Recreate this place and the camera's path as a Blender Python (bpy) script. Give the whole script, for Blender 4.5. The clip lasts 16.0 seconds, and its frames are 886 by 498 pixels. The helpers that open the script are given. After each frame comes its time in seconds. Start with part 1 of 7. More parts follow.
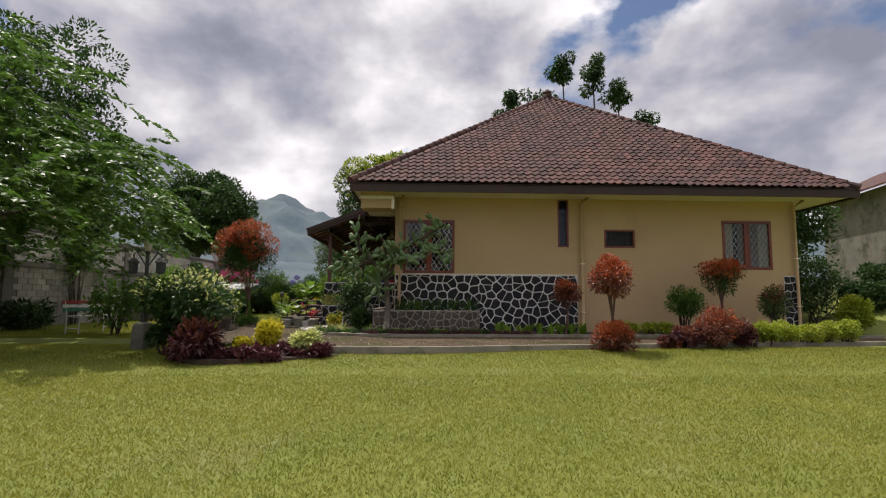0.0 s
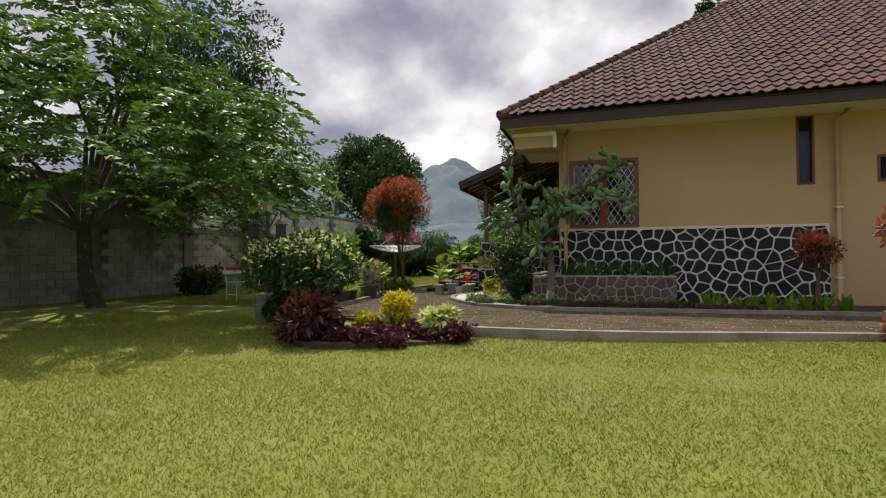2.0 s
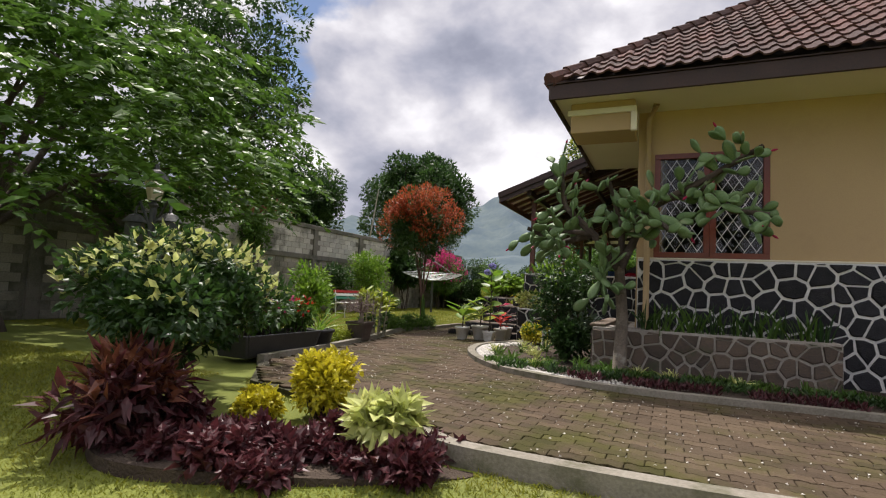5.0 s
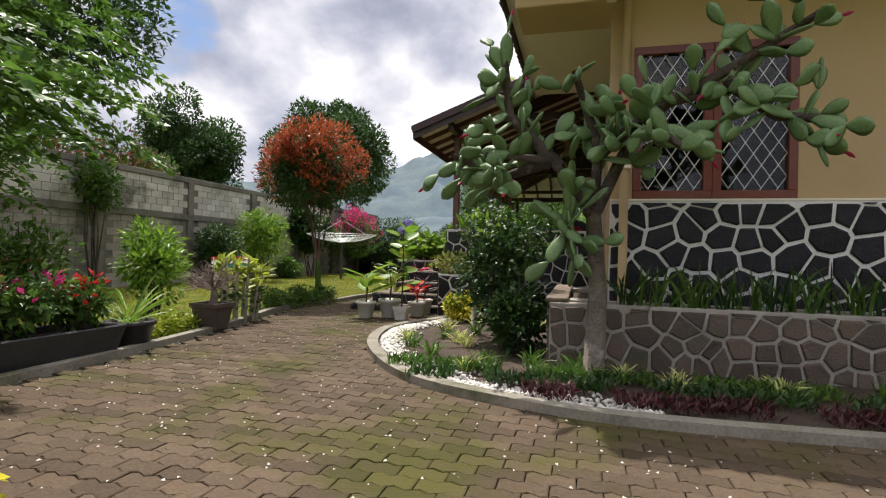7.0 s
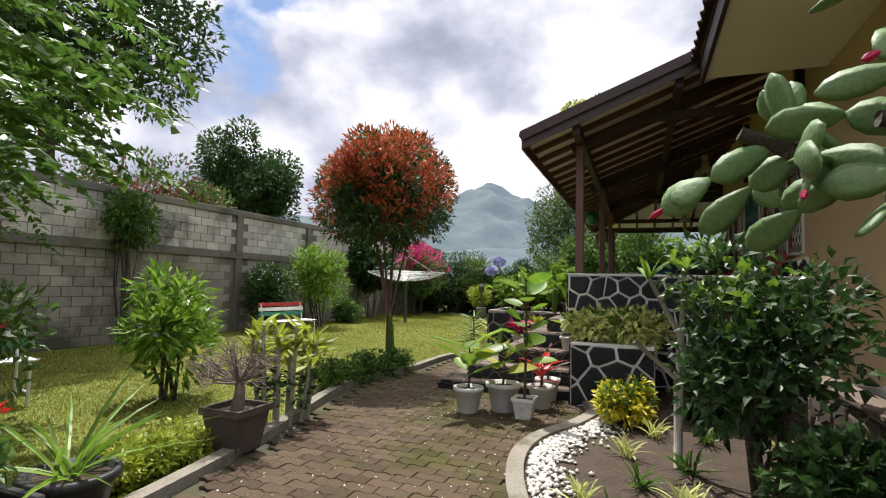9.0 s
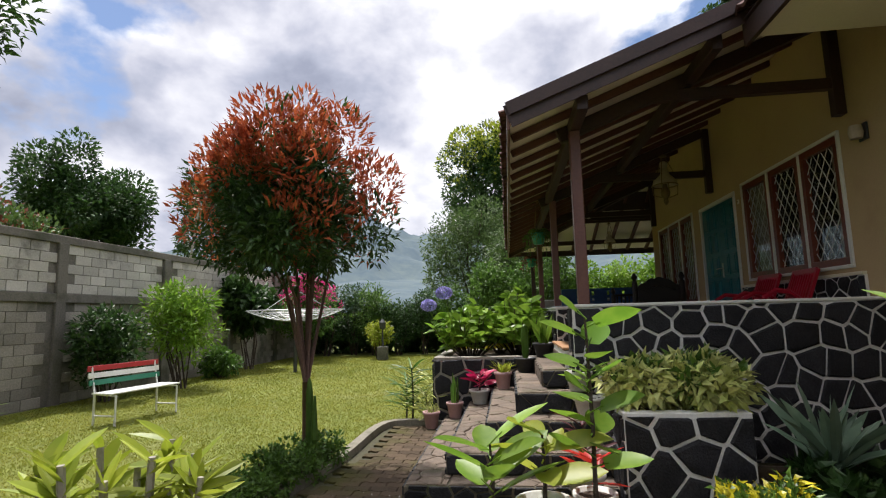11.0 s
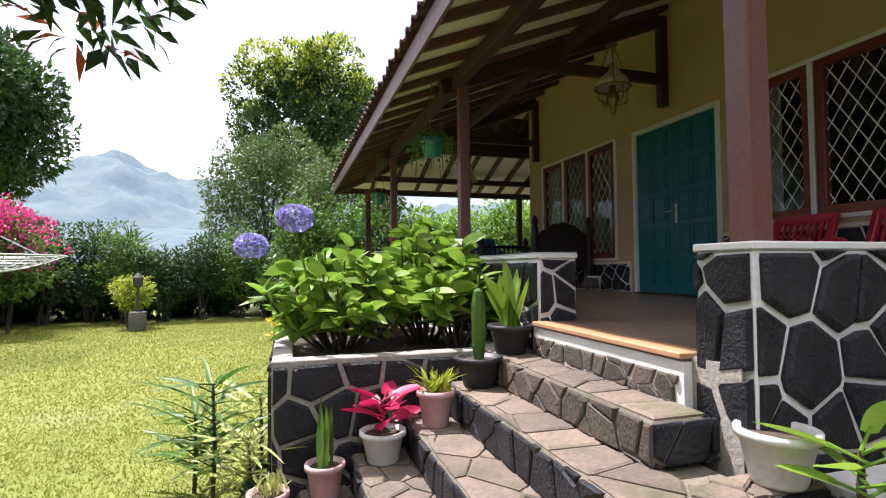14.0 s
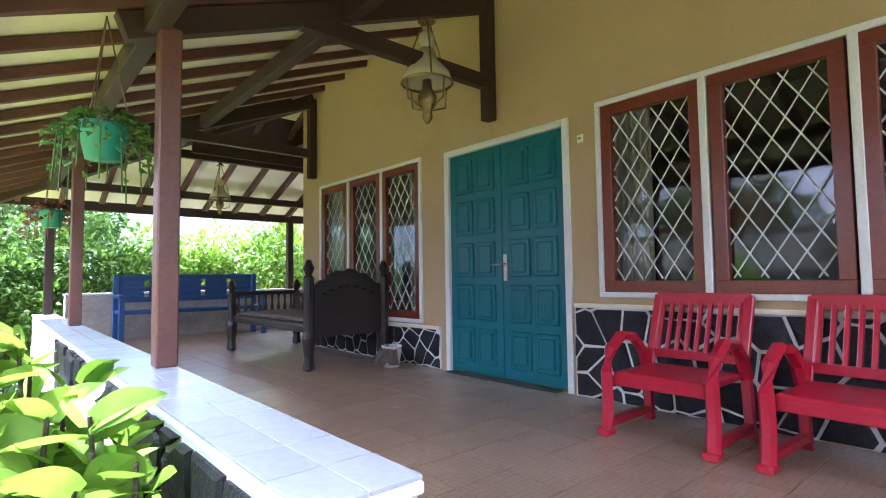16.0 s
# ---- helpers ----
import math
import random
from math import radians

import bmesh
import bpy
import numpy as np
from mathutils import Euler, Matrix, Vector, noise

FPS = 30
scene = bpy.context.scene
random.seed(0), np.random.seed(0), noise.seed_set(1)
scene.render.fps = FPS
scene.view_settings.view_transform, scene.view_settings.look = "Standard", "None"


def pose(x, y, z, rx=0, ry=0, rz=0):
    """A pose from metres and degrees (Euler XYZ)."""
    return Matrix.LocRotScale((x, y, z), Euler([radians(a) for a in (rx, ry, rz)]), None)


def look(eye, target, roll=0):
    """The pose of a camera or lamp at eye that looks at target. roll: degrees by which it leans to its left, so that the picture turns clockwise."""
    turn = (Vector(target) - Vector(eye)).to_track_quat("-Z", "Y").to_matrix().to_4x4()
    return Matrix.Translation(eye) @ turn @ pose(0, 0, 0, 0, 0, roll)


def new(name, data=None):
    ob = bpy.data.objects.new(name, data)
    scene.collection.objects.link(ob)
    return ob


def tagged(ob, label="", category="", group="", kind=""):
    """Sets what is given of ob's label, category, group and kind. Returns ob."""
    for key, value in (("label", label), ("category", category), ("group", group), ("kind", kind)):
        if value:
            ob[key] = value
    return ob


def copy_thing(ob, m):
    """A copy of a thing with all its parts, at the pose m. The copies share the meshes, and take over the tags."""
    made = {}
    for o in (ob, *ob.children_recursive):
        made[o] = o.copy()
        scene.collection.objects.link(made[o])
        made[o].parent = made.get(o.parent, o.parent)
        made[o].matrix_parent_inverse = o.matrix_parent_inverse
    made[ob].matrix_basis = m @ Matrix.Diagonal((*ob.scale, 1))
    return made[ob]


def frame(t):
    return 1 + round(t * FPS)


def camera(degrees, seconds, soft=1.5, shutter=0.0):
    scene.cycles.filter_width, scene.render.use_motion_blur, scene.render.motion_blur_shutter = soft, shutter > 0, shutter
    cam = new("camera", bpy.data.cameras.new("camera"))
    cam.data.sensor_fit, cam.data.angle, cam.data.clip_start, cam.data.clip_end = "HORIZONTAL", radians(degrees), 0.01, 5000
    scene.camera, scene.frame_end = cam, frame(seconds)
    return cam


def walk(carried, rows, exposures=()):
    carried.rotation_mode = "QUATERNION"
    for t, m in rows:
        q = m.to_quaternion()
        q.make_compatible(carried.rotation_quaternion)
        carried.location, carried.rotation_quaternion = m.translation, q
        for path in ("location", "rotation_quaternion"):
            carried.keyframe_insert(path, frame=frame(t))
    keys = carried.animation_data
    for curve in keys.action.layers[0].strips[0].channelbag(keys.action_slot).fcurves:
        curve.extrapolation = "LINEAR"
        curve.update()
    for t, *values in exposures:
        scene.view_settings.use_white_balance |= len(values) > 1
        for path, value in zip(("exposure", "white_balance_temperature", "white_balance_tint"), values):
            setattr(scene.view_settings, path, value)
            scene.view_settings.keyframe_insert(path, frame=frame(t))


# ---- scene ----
cam = camera(81.1, 16.0, 1.15)
METRES, EYE, TILT, LEAN, TURN = 20.0, 1.5, 0.0, 0.0, -1.8
ROWS = [
    (0.0, 0.0, 0.0, 0.0, -0.04, 5.7, -0.41),
    (0.5, -0.0016, 0.0312, 0.001, 4.55, 3.64, -0.35),
    (1.0, -0.0026, 0.0635, 0.001, 10.42, 0.84, -0.22),
    (1.5, -0.004, 0.0961, 0.0017, 15.59, -0.08, 0.16),
    (2.0, -0.0038, 0.1271, 0.0043, 18.85, 1.18, 0.31),
    (2.5, -0.0073, 0.1605, 0.0068, 19.39, 2.4, 0.13),
    (3.0, -0.0088, 0.1924, 0.0063, 19.6, 2.25, -0.5),
    (3.5, -0.0143, 0.223, 0.0067, 20.4, 4.0, -1.48),
    (4.0, -0.0176, 0.252, 0.0076, 21.61, 5.54, -2.69),
    (6.5, -0.0591, 0.3976, 0.007, 29.17, 1.59, -1.39),
    (7.0, -0.0684, 0.4315, 0.0082, 16.74, 0.47, -1.4),
    (7.5, -0.0842, 0.4655, 0.0113, 19.13, -0.58, -1.99),
    (8.0, -0.1046, 0.4891, 0.0204, 24.3, 0.73, -1.31),
    (10.5, -0.2047, 0.6145, 0.0227, 13.29, 6.96, 0.79),
]
path_rows = [(t, pose(0, 0, EYE, TILT, LEAN, TURN) @ pose(METRES * x, METRES * y, METRES * z, 90 + pitch, roll, yaw)) for t, x, y, z, yaw, pitch, roll in ROWS]
path_rows += [
    (11.0, look((-4.046, 12.831, 2.03), (-4.286, 14.8, 2.285), -1.5)),
    (11.5, look((-4.428, 13.452, 2.062), (-4.524, 15.439, 2.271), -1.3)),
    (12.0, look((-4.668, 14.033, 2.08), (-4.674, 16.028, 2.211), -1.1)),
    (12.5, look((-4.823, 14.58, 2.045), (-4.773, 16.579, 2.101), -0.9)),
    (13.0, look((-4.982, 15.19, 2.01), (-4.838, 17.185, 2.018), -1.3)),
    (13.5, look((-5.008, 15.767, 2.026), (-4.697, 17.743, 2.053), -1.6)),
    (14.0, look((-4.936, 16.435, 2.02), (-4.36, 18.349, 2.092), -0.5)),
    (14.5, look((-4.717, 17.079, 2.06), (-3.862, 18.882, 2.194), 1.0)),
    (15.0, look((-4.459, 17.638, 2.174), (-3.448, 19.356, 2.336), 0.7)),
    (15.5, look((-4.243, 18.037, 2.35), (-3.068, 19.647, 2.519), -0.3)),
    (16.0, look((-3.926, 18.385, 2.533), (-2.611, 19.888, 2.644), -0.8)),
]
EXPOSURES = [(0.0, -0.1, 6500, 16), (4.0, 0.1, 6450, 16), (7.0, 0.45, 6400, 13), (8.0, 0.62, 6350, 13), (10.5, 0.45, 6250, 13), (11.0, 0.45, 6250, 13),
             (12.5, 0.85, 6250, 16), (13.5, 1.2, 6050, 18), (14.5, 1.55, 5850, 19), (15.2, 2.3, 5600, 22), (16.0, 3.35, 5250, 22)]
walk(cam, path_rows, EXPOSURES)

# ---------------------------------------------------------------- light
SUN_DIR = Vector((-0.60, 0.80, 0.0)).normalized()
SUN_EL = radians(65)
to_sun = Vector((SUN_DIR.x * math.cos(SUN_EL), SUN_DIR.y * math.cos(SUN_EL), math.sin(SUN_EL)))
sun_data = bpy.data.lights.new("sun", "SUN")
sun_data.energy, sun_data.angle, sun_data.color = 4.1, radians(0.8), (1.0, 0.95, 0.86)
sun_ob = new("sun", sun_data)
sun_ob.matrix_world = look(tuple(to_sun * 60), (0, 0, 0))

world = bpy.data.worlds.new("sky")
scene.world = world
world.use_nodes = True
wn, wl = world.node_tree.nodes, world.node_tree.links
wn.clear()
w_out, w_bg = wn.new("ShaderNodeOutputWorld"), wn.new("ShaderNodeBackground")
sky = wn.new("ShaderNodeTexSky")
sky.sky_type, sky.sun_disc = "NISHITA", False
sky.sun_elevation, sky.sun_rotation = SUN_EL, math.atan2(SUN_DIR.x, SUN_DIR.y)
sky.altitude = 900
coord = wn.new("ShaderNodeTexCoord")
sep = wn.new("ShaderNodeSeparateXYZ")
wl.new(coord.outputs["Generated"], sep.inputs[0])
# clouds: stretched noise on the sky's dome
smap = wn.new("ShaderNodeMapping")
smap.inputs["Scale"].default_value = (1.0, 1.0, 1.5)
smap.inputs["Location"].default_value = (0.35, 0.1, 0.2)
wl.new(coord.outputs["Generated"], smap.inputs[0])
cn = wn.new("ShaderNodeTexNoise")
cn.inputs["Scale"].default_value, cn.inputs["Detail"].default_value, cn.inputs["Roughness"].default_value = 2.3, 10.0, 0.5
wl.new(smap.outputs[0], cn.inputs["Vector"])
cr = wn.new("ShaderNodeValToRGB")
cr.color_ramp.elements[0].position, cr.color_ramp.elements[1].position = 0.385, 0.43
wl.new(cn.outputs["Fac"], cr.inputs[0])
# brightness inside the clouds: white billowing heads, grey-violet undersides near the horizon
cn2 = wn.new("ShaderNodeTexNoise")
cn2.inputs["Scale"].default_value, cn2.inputs["Detail"].default_value, cn2.inputs["Roughness"].default_value = 4.2, 10.0, 0.5
cn2.inputs["Distortion"].default_value = 0.1
wl.new(smap.outputs[0], cn2.inputs["Vector"])
lift = wn.new("ShaderNodeMapRange")
lift.inputs["From Min"].default_value, lift.inputs["From Max"].default_value = 0.10, 1.0
lift.inputs["To Min"].default_value, lift.inputs["To Max"].default_value = -0.07, 0.26
wl.new(sep.outputs["Z"], lift.inputs["Value"])
tone = wn.new("ShaderNodeMath")
tone.operation = "ADD"
wl.new(cn2.outputs["Fac"], tone.inputs[0])
wl.new(lift.outputs[0], tone.inputs[1])
cc = wn.new("ShaderNodeValToRGB")
cc.color_ramp.elements[0].position, cc.color_ramp.elements[0].color = 0.38, (3.0, 3.2, 3.9, 1)
cc.color_ramp.elements[1].position, cc.color_ramp.elements[1].color = 0.78, (14.0, 13.8, 13.6, 1)
for at_, col_ in ((0.45, (4.0, 4.2, 4.9, 1)), (0.49, (4.9, 5.0, 5.6, 1)), (0.56, (6.6, 6.6, 6.9, 1)), (0.63, (8.6, 8.6, 8.7, 1))):
    cc.color_ramp.elements.new(at_).color = col_
wl.new(tone.outputs[0], cc.inputs[0])
wm = wn.new("ShaderNodeMix")
wm.data_type = "RGBA"
wl.new(cr.outputs[0], wm.inputs["Factor"])
wl.new(sky.outputs[0], wm.inputs["A"])
wl.new(cc.outputs[0], wm.inputs["B"])
wl.new(wm.outputs["Result"], w_bg.inputs["Color"])
w_bg.inputs["Strength"].default_value = 0.10
wl.new(w_bg.outputs[0], w_out.inputs["Surface"])


# ---------------------------------------------------------------- materials
def mat(name, c1, c2=None, rough=0.7, scale=4.0, fine=40.0, bump=0.3, metal=0.0, island=0.0, objrand=0.0,
        trans=0.0, spec=0.5, stain=None, stain_at=0.6, stain_scale=1.2, bump_dist=0.01, coat=0.0):
    """Procedural surface: two colours mixed by noise at two scales, stains of a third colour, fine relief."""
    m = bpy.data.materials.new(name)
    m.use_nodes = True
    N, L = m.node_tree.nodes, m.node_tree.links
    bsdf, out = N["Principled BSDF"], N["Material Output"]
    c2 = c2 or tuple(v * 0.75 for v in c1)
    tc = N.new("ShaderNodeNewGeometry")
    n1, n2 = N.new("ShaderNodeTexNoise"), N.new("ShaderNodeTexNoise")
    n1.inputs["Scale"].default_value, n1.inputs["Detail"].default_value = scale, 5
    n2.inputs["Scale"].default_value, n2.inputs["Detail"].default_value = fine, 4
    L.new(tc.outputs["Position"], n1.inputs["Vector"])
    L.new(tc.outputs["Position"], n2.inputs["Vector"])
    add = N.new("ShaderNodeMath")
    add.operation = "ADD"
    L.new(n1.outputs["Fac"], add.inputs[0])
    L.new(n2.outputs["Fac"], add.inputs[1])
    rng = N.new("ShaderNodeMapRange")
    rng.inputs["From Min"].default_value, rng.inputs["From Max"].default_value = 0.75, 1.25
    L.new(add.outputs[0], rng.inputs["Value"])
    mix = N.new("ShaderNodeMix")
    mix.data_type = "RGBA"
    mix.inputs["A"].default_value, mix.inputs["B"].default_value = (*c1, 1), (*c2, 1)
    L.new(rng.outputs[0], mix.inputs["Factor"])
    col = mix.outputs["Result"]
    if stain:
        n3 = N.new("ShaderNodeTexNoise")
        n3.inputs["Scale"].default_value, n3.inputs["Detail"].default_value = stain_scale, 8
        n3.inputs["Roughness"].default_value = 0.65
        L.new(tc.outputs["Position"], n3.inputs["Vector"])
        r3 = N.new("ShaderNodeMapRange")
        r3.inputs["From Min"].default_value, r3.inputs["From Max"].default_value = stain_at - 0.06, stain_at + 0.10
        L.new(n3.outputs["Fac"], r3.inputs["Value"])
        m3 = N.new("ShaderNodeMix")
        m3.data_type = "RGBA"
        m3.inputs["B"].default_value = (*stain, 1)
        L.new(r3.outputs[0], m3.inputs["Factor"])
        L.new(col, m3.inputs["A"])
        col = m3.outputs["Result"]
    if island or objrand:
        if island:
            src = N.new("ShaderNodeNewGeometry").outputs["Random Per Island"]
            amount = island
        else:
            src = N.new("ShaderNodeObjectInfo").outputs["Random"]
            amount = objrand
        vr = N.new("ShaderNodeMapRange")
        vr.inputs["To Min"].default_value, vr.inputs["To Max"].default_value = 1 - amount, 1 + amount
        L.new(src, vr.inputs["Value"])
        hsv = N.new("ShaderNodeHueSaturation")
        L.new(vr.outputs[0], hsv.inputs["Value"])
        L.new(col, hsv.inputs["Color"])
        col = hsv.outputs["Color"]
    L.new(col, bsdf.inputs["Base Color"])
    bsdf.inputs["Roughness"].default_value, bsdf.inputs["Metallic"].default_value = rough, metal
    bsdf.inputs["Specular IOR Level"].default_value = spec
    bsdf.inputs["Coat Weight"].default_value = coat
    if bump:
        bp = N.new("ShaderNodeBump")
        bp.inputs["Strength"].default_value, bp.inputs["Distance"].default_value = bump, bump_dist
        L.new(add.outputs[0], bp.inputs["Height"])
        L.new(bp.outputs[0], bsdf.inputs["Normal"])
    if trans:
        tr, ms = N.new("ShaderNodeBsdfTranslucent"), N.new("ShaderNodeMixShader")
        ms.inputs[0].default_value = trans
        L.new(col, tr.inputs["Color"])
        L.new(bsdf.outputs[0], ms.inputs[1])
        L.new(tr.outputs[0], ms.inputs[2])
        L.new(ms.outputs[0], out.inputs["Surface"])
    return m


def leaf_mat(name, c1, c2, trans=0.35, rough=0.42, island=0.35):
    return mat(name, c1, c2, rough=rough, scale=1.3, fine=9, bump=0, trans=trans, island=island, spec=0.4)


M = {}
M["grass_soil"] = mat("lawn_ground", (0.130, 0.162, 0.018), (0.190, 0.210, 0.032), 0.9, 0.5, 70, 0.6, stain=(0.19, 0.20, 0.06), stain_at=0.62, stain_scale=0.7, bump_dist=0.02)
M["grass"] = leaf_mat("grass_blade", (0.188, 0.215, 0.018), (0.310, 0.302, 0.042), 0.35, 0.5, 0.22)
M["paver"] = mat("paver", (0.074, 0.050, 0.032), (0.108, 0.078, 0.050), 0.9, 1.0, 60, 0.7, spec=0.22, objrand=0.25, stain=(0.060, 0.056, 0.014), stain_at=0.53, stain_scale=1.3)
M["paver_rest"] = mat("paver_rest", (0.074, 0.050, 0.032), (0.108, 0.078, 0.050), 0.9, 1.0, 60, 0.7, spec=0.22, island=0.25, stain=(0.060, 0.056, 0.014), stain_at=0.53, stain_scale=1.3)
M["joint"] = mat("sand_joint", (0.05, 0.042, 0.03), (0.075, 0.075, 0.03), 0.95, 2, 60, 0.5)
M["kerb"] = mat("kerb_concrete", (0.30, 0.27, 0.22), (0.19, 0.17, 0.13), 0.9, 2.5, 50, 0.5, stain=(0.10, 0.10, 0.05), stain_at=0.58, stain_scale=3)
M["soil"] = mat("soil", (0.05, 0.033, 0.022), (0.085, 0.06, 0.04), 0.95, 5, 50, 0.8, bump_dist=0.03)
M["wall"] = mat("ochre_plaster", (0.52, 0.375, 0.205), (0.47, 0.335, 0.18), 0.85, 0.7, 90, 0.15, stain=(0.44, 0.31, 0.17), stain_at=0.60, stain_scale=0.8, bump_dist=0.004)
M["cream"] = mat("cream_paint", (0.80, 0.75, 0.60), (0.75, 0.69, 0.54), 0.7, 1.5, 50, 0.15)
M["mortar"] = mat("white_joint", (0.80, 0.78, 0.76), (0.66, 0.65, 0.63), 0.85, 4, 60, 0.4)
M["black_stone"] = mat("black_stone", (0.010, 0.010, 0.013), (0.028, 0.028, 0.033), 0.55, 8, 70, 0.9, spec=0.28, objrand=0.35, stain=(0.075, 0.075, 0.075), stain_at=0.70, stain_scale=6)
M["brown_stone"] = mat("brown_stone", (0.12, 0.085, 0.06), (0.075, 0.058, 0.048), 0.8, 5, 50, 0.7, objrand=0.35, stain=(0.06, 0.065, 0.035), stain_at=0.6, stain_scale=4)
M["grey_mortar"] = mat("weathered_joint", (0.42, 0.385, 0.34), (0.28, 0.25, 0.21), 0.9, 4, 50, 0.5)
M["step_joint"] = mat("mossy_step_joint", (0.20, 0.165, 0.125), (0.11, 0.095, 0.065), 0.95, 5, 50, 0.6, stain=(0.07, 0.075, 0.035), stain_at=0.55, stain_scale=4)
M["tread"] = mat("tread_stone", (0.20, 0.148, 0.108), (0.125, 0.096, 0.074), 0.85, 5, 45, 0.7, objrand=0.22, stain=(0.09, 0.085, 0.04), stain_at=0.60, stain_scale=3)
M["tile_roof"] = mat("clay_tile", (0.115, 0.046, 0.037), (0.060, 0.032, 0.030), 0.88, 1.2, 30, 0.5, objrand=0.40, stain=(0.19, 0.14, 0.12), stain_at=0.66, stain_scale=5)
M["tile_rest"] = mat("clay_tile_rest", (0.115, 0.046, 0.037), (0.060, 0.032, 0.030), 0.88, 1.2, 30, 0.5, island=0.40, stain=(0.19, 0.14, 0.12), stain_at=0.66, stain_scale=5)
M["fascia"] = mat("dark_fascia", (0.045, 0.020, 0.016), (0.028, 0.014, 0.012), 0.6, 3, 40, 0.2)
M["dark_wood"] = mat("dark_stained_timber", (0.050, 0.022, 0.018), (0.030, 0.014, 0.012), 0.5, 3, 40, 0.3)
M["rafter"] = mat("red_brown_rafter", (0.115, 0.040, 0.028), (0.075, 0.028, 0.02), 0.55, 3, 40, 0.2)
M["post"] = mat("brown_painted_post", (0.165, 0.070, 0.055), (0.125, 0.052, 0.042), 0.45, 2.5, 40, 0.2, stain=(0.24, 0.13, 0.11), stain_at=0.66, stain_scale=4)
M["red_frame"] = mat("red_brown_varnish", (0.205, 0.048, 0.024), (0.15, 0.034, 0.018), 0.32, 2, 35, 0.15)
M["white"] = mat("white_paint", (0.78, 0.77, 0.74), (0.68, 0.67, 0.64), 0.55, 3, 50, 0.1)
M["lattice"] = mat("white_steel", (0.72, 0.72, 0.70), (0.62, 0.62, 0.60), 0.4, 4, 50, 0.0)
M["teal"] = mat("teal_gloss_paint", (0.008, 0.150, 0.185), (0.006, 0.125, 0.16), 0.28, 2, 40, 0.08)
# near-black: the shade of the unlit rooms is put into this colour
M["dark"] = mat("interior_shade", (0.03, 0.026, 0.024), (0.02, 0.018, 0.016), 0.9, 2, 20, 0)
M["curtain"] = mat("curtain", (0.55, 0.50, 0.42), (0.45, 0.40, 0.33), 0.9, 3, 60, 0.2, trans=0.2)
M["floor_tile"] = mat("brown_floor_tile", (0.235, 0.155, 0.105), (0.29, 0.20, 0.14), 0.28, 6, 60, 0.05, objrand=0.12, stain=(0.33, 0.25, 0.19), stain_at=0.66, stain_scale=5)
ft = M["floor_tile"].node_tree
fb_ = ft.nodes["Principled BSDF"]
fcol = fb_.inputs["Base Color"].links[0].from_socket
fgeo, fchk, fsep, fmod, fmx = ft.nodes.new("ShaderNodeNewGeometry"), ft.nodes.new("ShaderNodeTexChecker"), ft.nodes.new("ShaderNodeSeparateXYZ"), ft.nodes.new("ShaderNodeMix"), ft.nodes.new("ShaderNodeMix")
# basket-weave print: little blocks turned this way and that
fchk.inputs["Scale"].default_value = 10.0
fchk.inputs["Color1"].default_value, fchk.inputs["Color2"].default_value = (0, 0, 0, 1), (1, 1, 1, 1)
ft.links.new(fgeo.outputs["Position"], fchk.inputs["Vector"])
ft.links.new(fgeo.outputs["Position"], fsep.inputs[0])
ft.links.new(fchk.outputs["Fac"], fmod.inputs["Factor"])
ft.links.new(fsep.outputs["X"], fmod.inputs["A"])
ft.links.new(fsep.outputs["Y"], fmod.inputs["B"])
fsn = ft.nodes.new("ShaderNodeMath")
fsn.operation = "MULTIPLY"
fsn.inputs[1].default_value = 188.5
ft.links.new(fmod.outputs["Result"], fsn.inputs[0])
fs2 = ft.nodes.new("ShaderNodeMath")
fs2.operation = "SINE"
ft.links.new(fsn.outputs[0], fs2.inputs[0])
fr_ = ft.nodes.new("ShaderNodeMapRange")
fr_.inputs["From Min"].default_value, fr_.inputs["From Max"].default_value = -1.0, -0.6
fr_.inputs["To Min"].default_value, fr_.inputs["To Max"].default_value = 0.45, 0.0
ft.links.new(fs2.outputs[0], fr_.inputs["Value"])
fmx.data_type = "RGBA"
fmx.inputs["B"].default_value = (0.12, 0.075, 0.05, 1)
ft.links.new(fr_.outputs[0], fmx.inputs["Factor"])
ft.links.new(fcol, fmx.inputs["A"])
ft.links.new(fmx.outputs["Result"], fb_.inputs["Base Color"])
M["edge_tile"] = mat("orange_edge_tile", (0.52, 0.29, 0.15), (0.46, 0.25, 0.13), 0.4, 4, 50, 0.1)
M["white_tile"] = mat("white_glazed_tile", (0.42, 0.45, 0.50), (0.38, 0.41, 0.46), 0.22, 3, 40, 0.05, objrand=0.06)
M["block"] = mat("concrete_block", (0.56, 0.53, 0.48), (0.42, 0.39, 0.35), 0.92, 1.5, 40, 0.6, objrand=0.18, stain=(0.12, 0.115, 0.095), stain_at=0.57, stain_scale=0.9)
M["block_rest"] = mat("concrete_block_old", (0.33, 0.30, 0.26), (0.22, 0.20, 0.17), 0.92, 1.2, 35, 0.6, island=0.2, stain=(0.085, 0.085, 0.06), stain_at=0.55, stain_scale=0.8)
# mossy garden wall; its dark grey also serves as the neighbour house's shade
M["wall_old_and_shaded"] = mat("mossy_and_shaded_render", (0.20, 0.18, 0.155), (0.12, 0.112, 0.095), 0.95, 1.0, 35, 0.6, stain=(0.06, 0.065, 0.04), stain_at=0.55, stain_scale=0.9)
M["bark"] = mat("bark", (0.085, 0.062, 0.046), (0.045, 0.033, 0.026), 0.9, 8, 50, 0.9, stain=(0.22, 0.20, 0.16), stain_at=0.62, stain_scale=6, bump_dist=0.02)
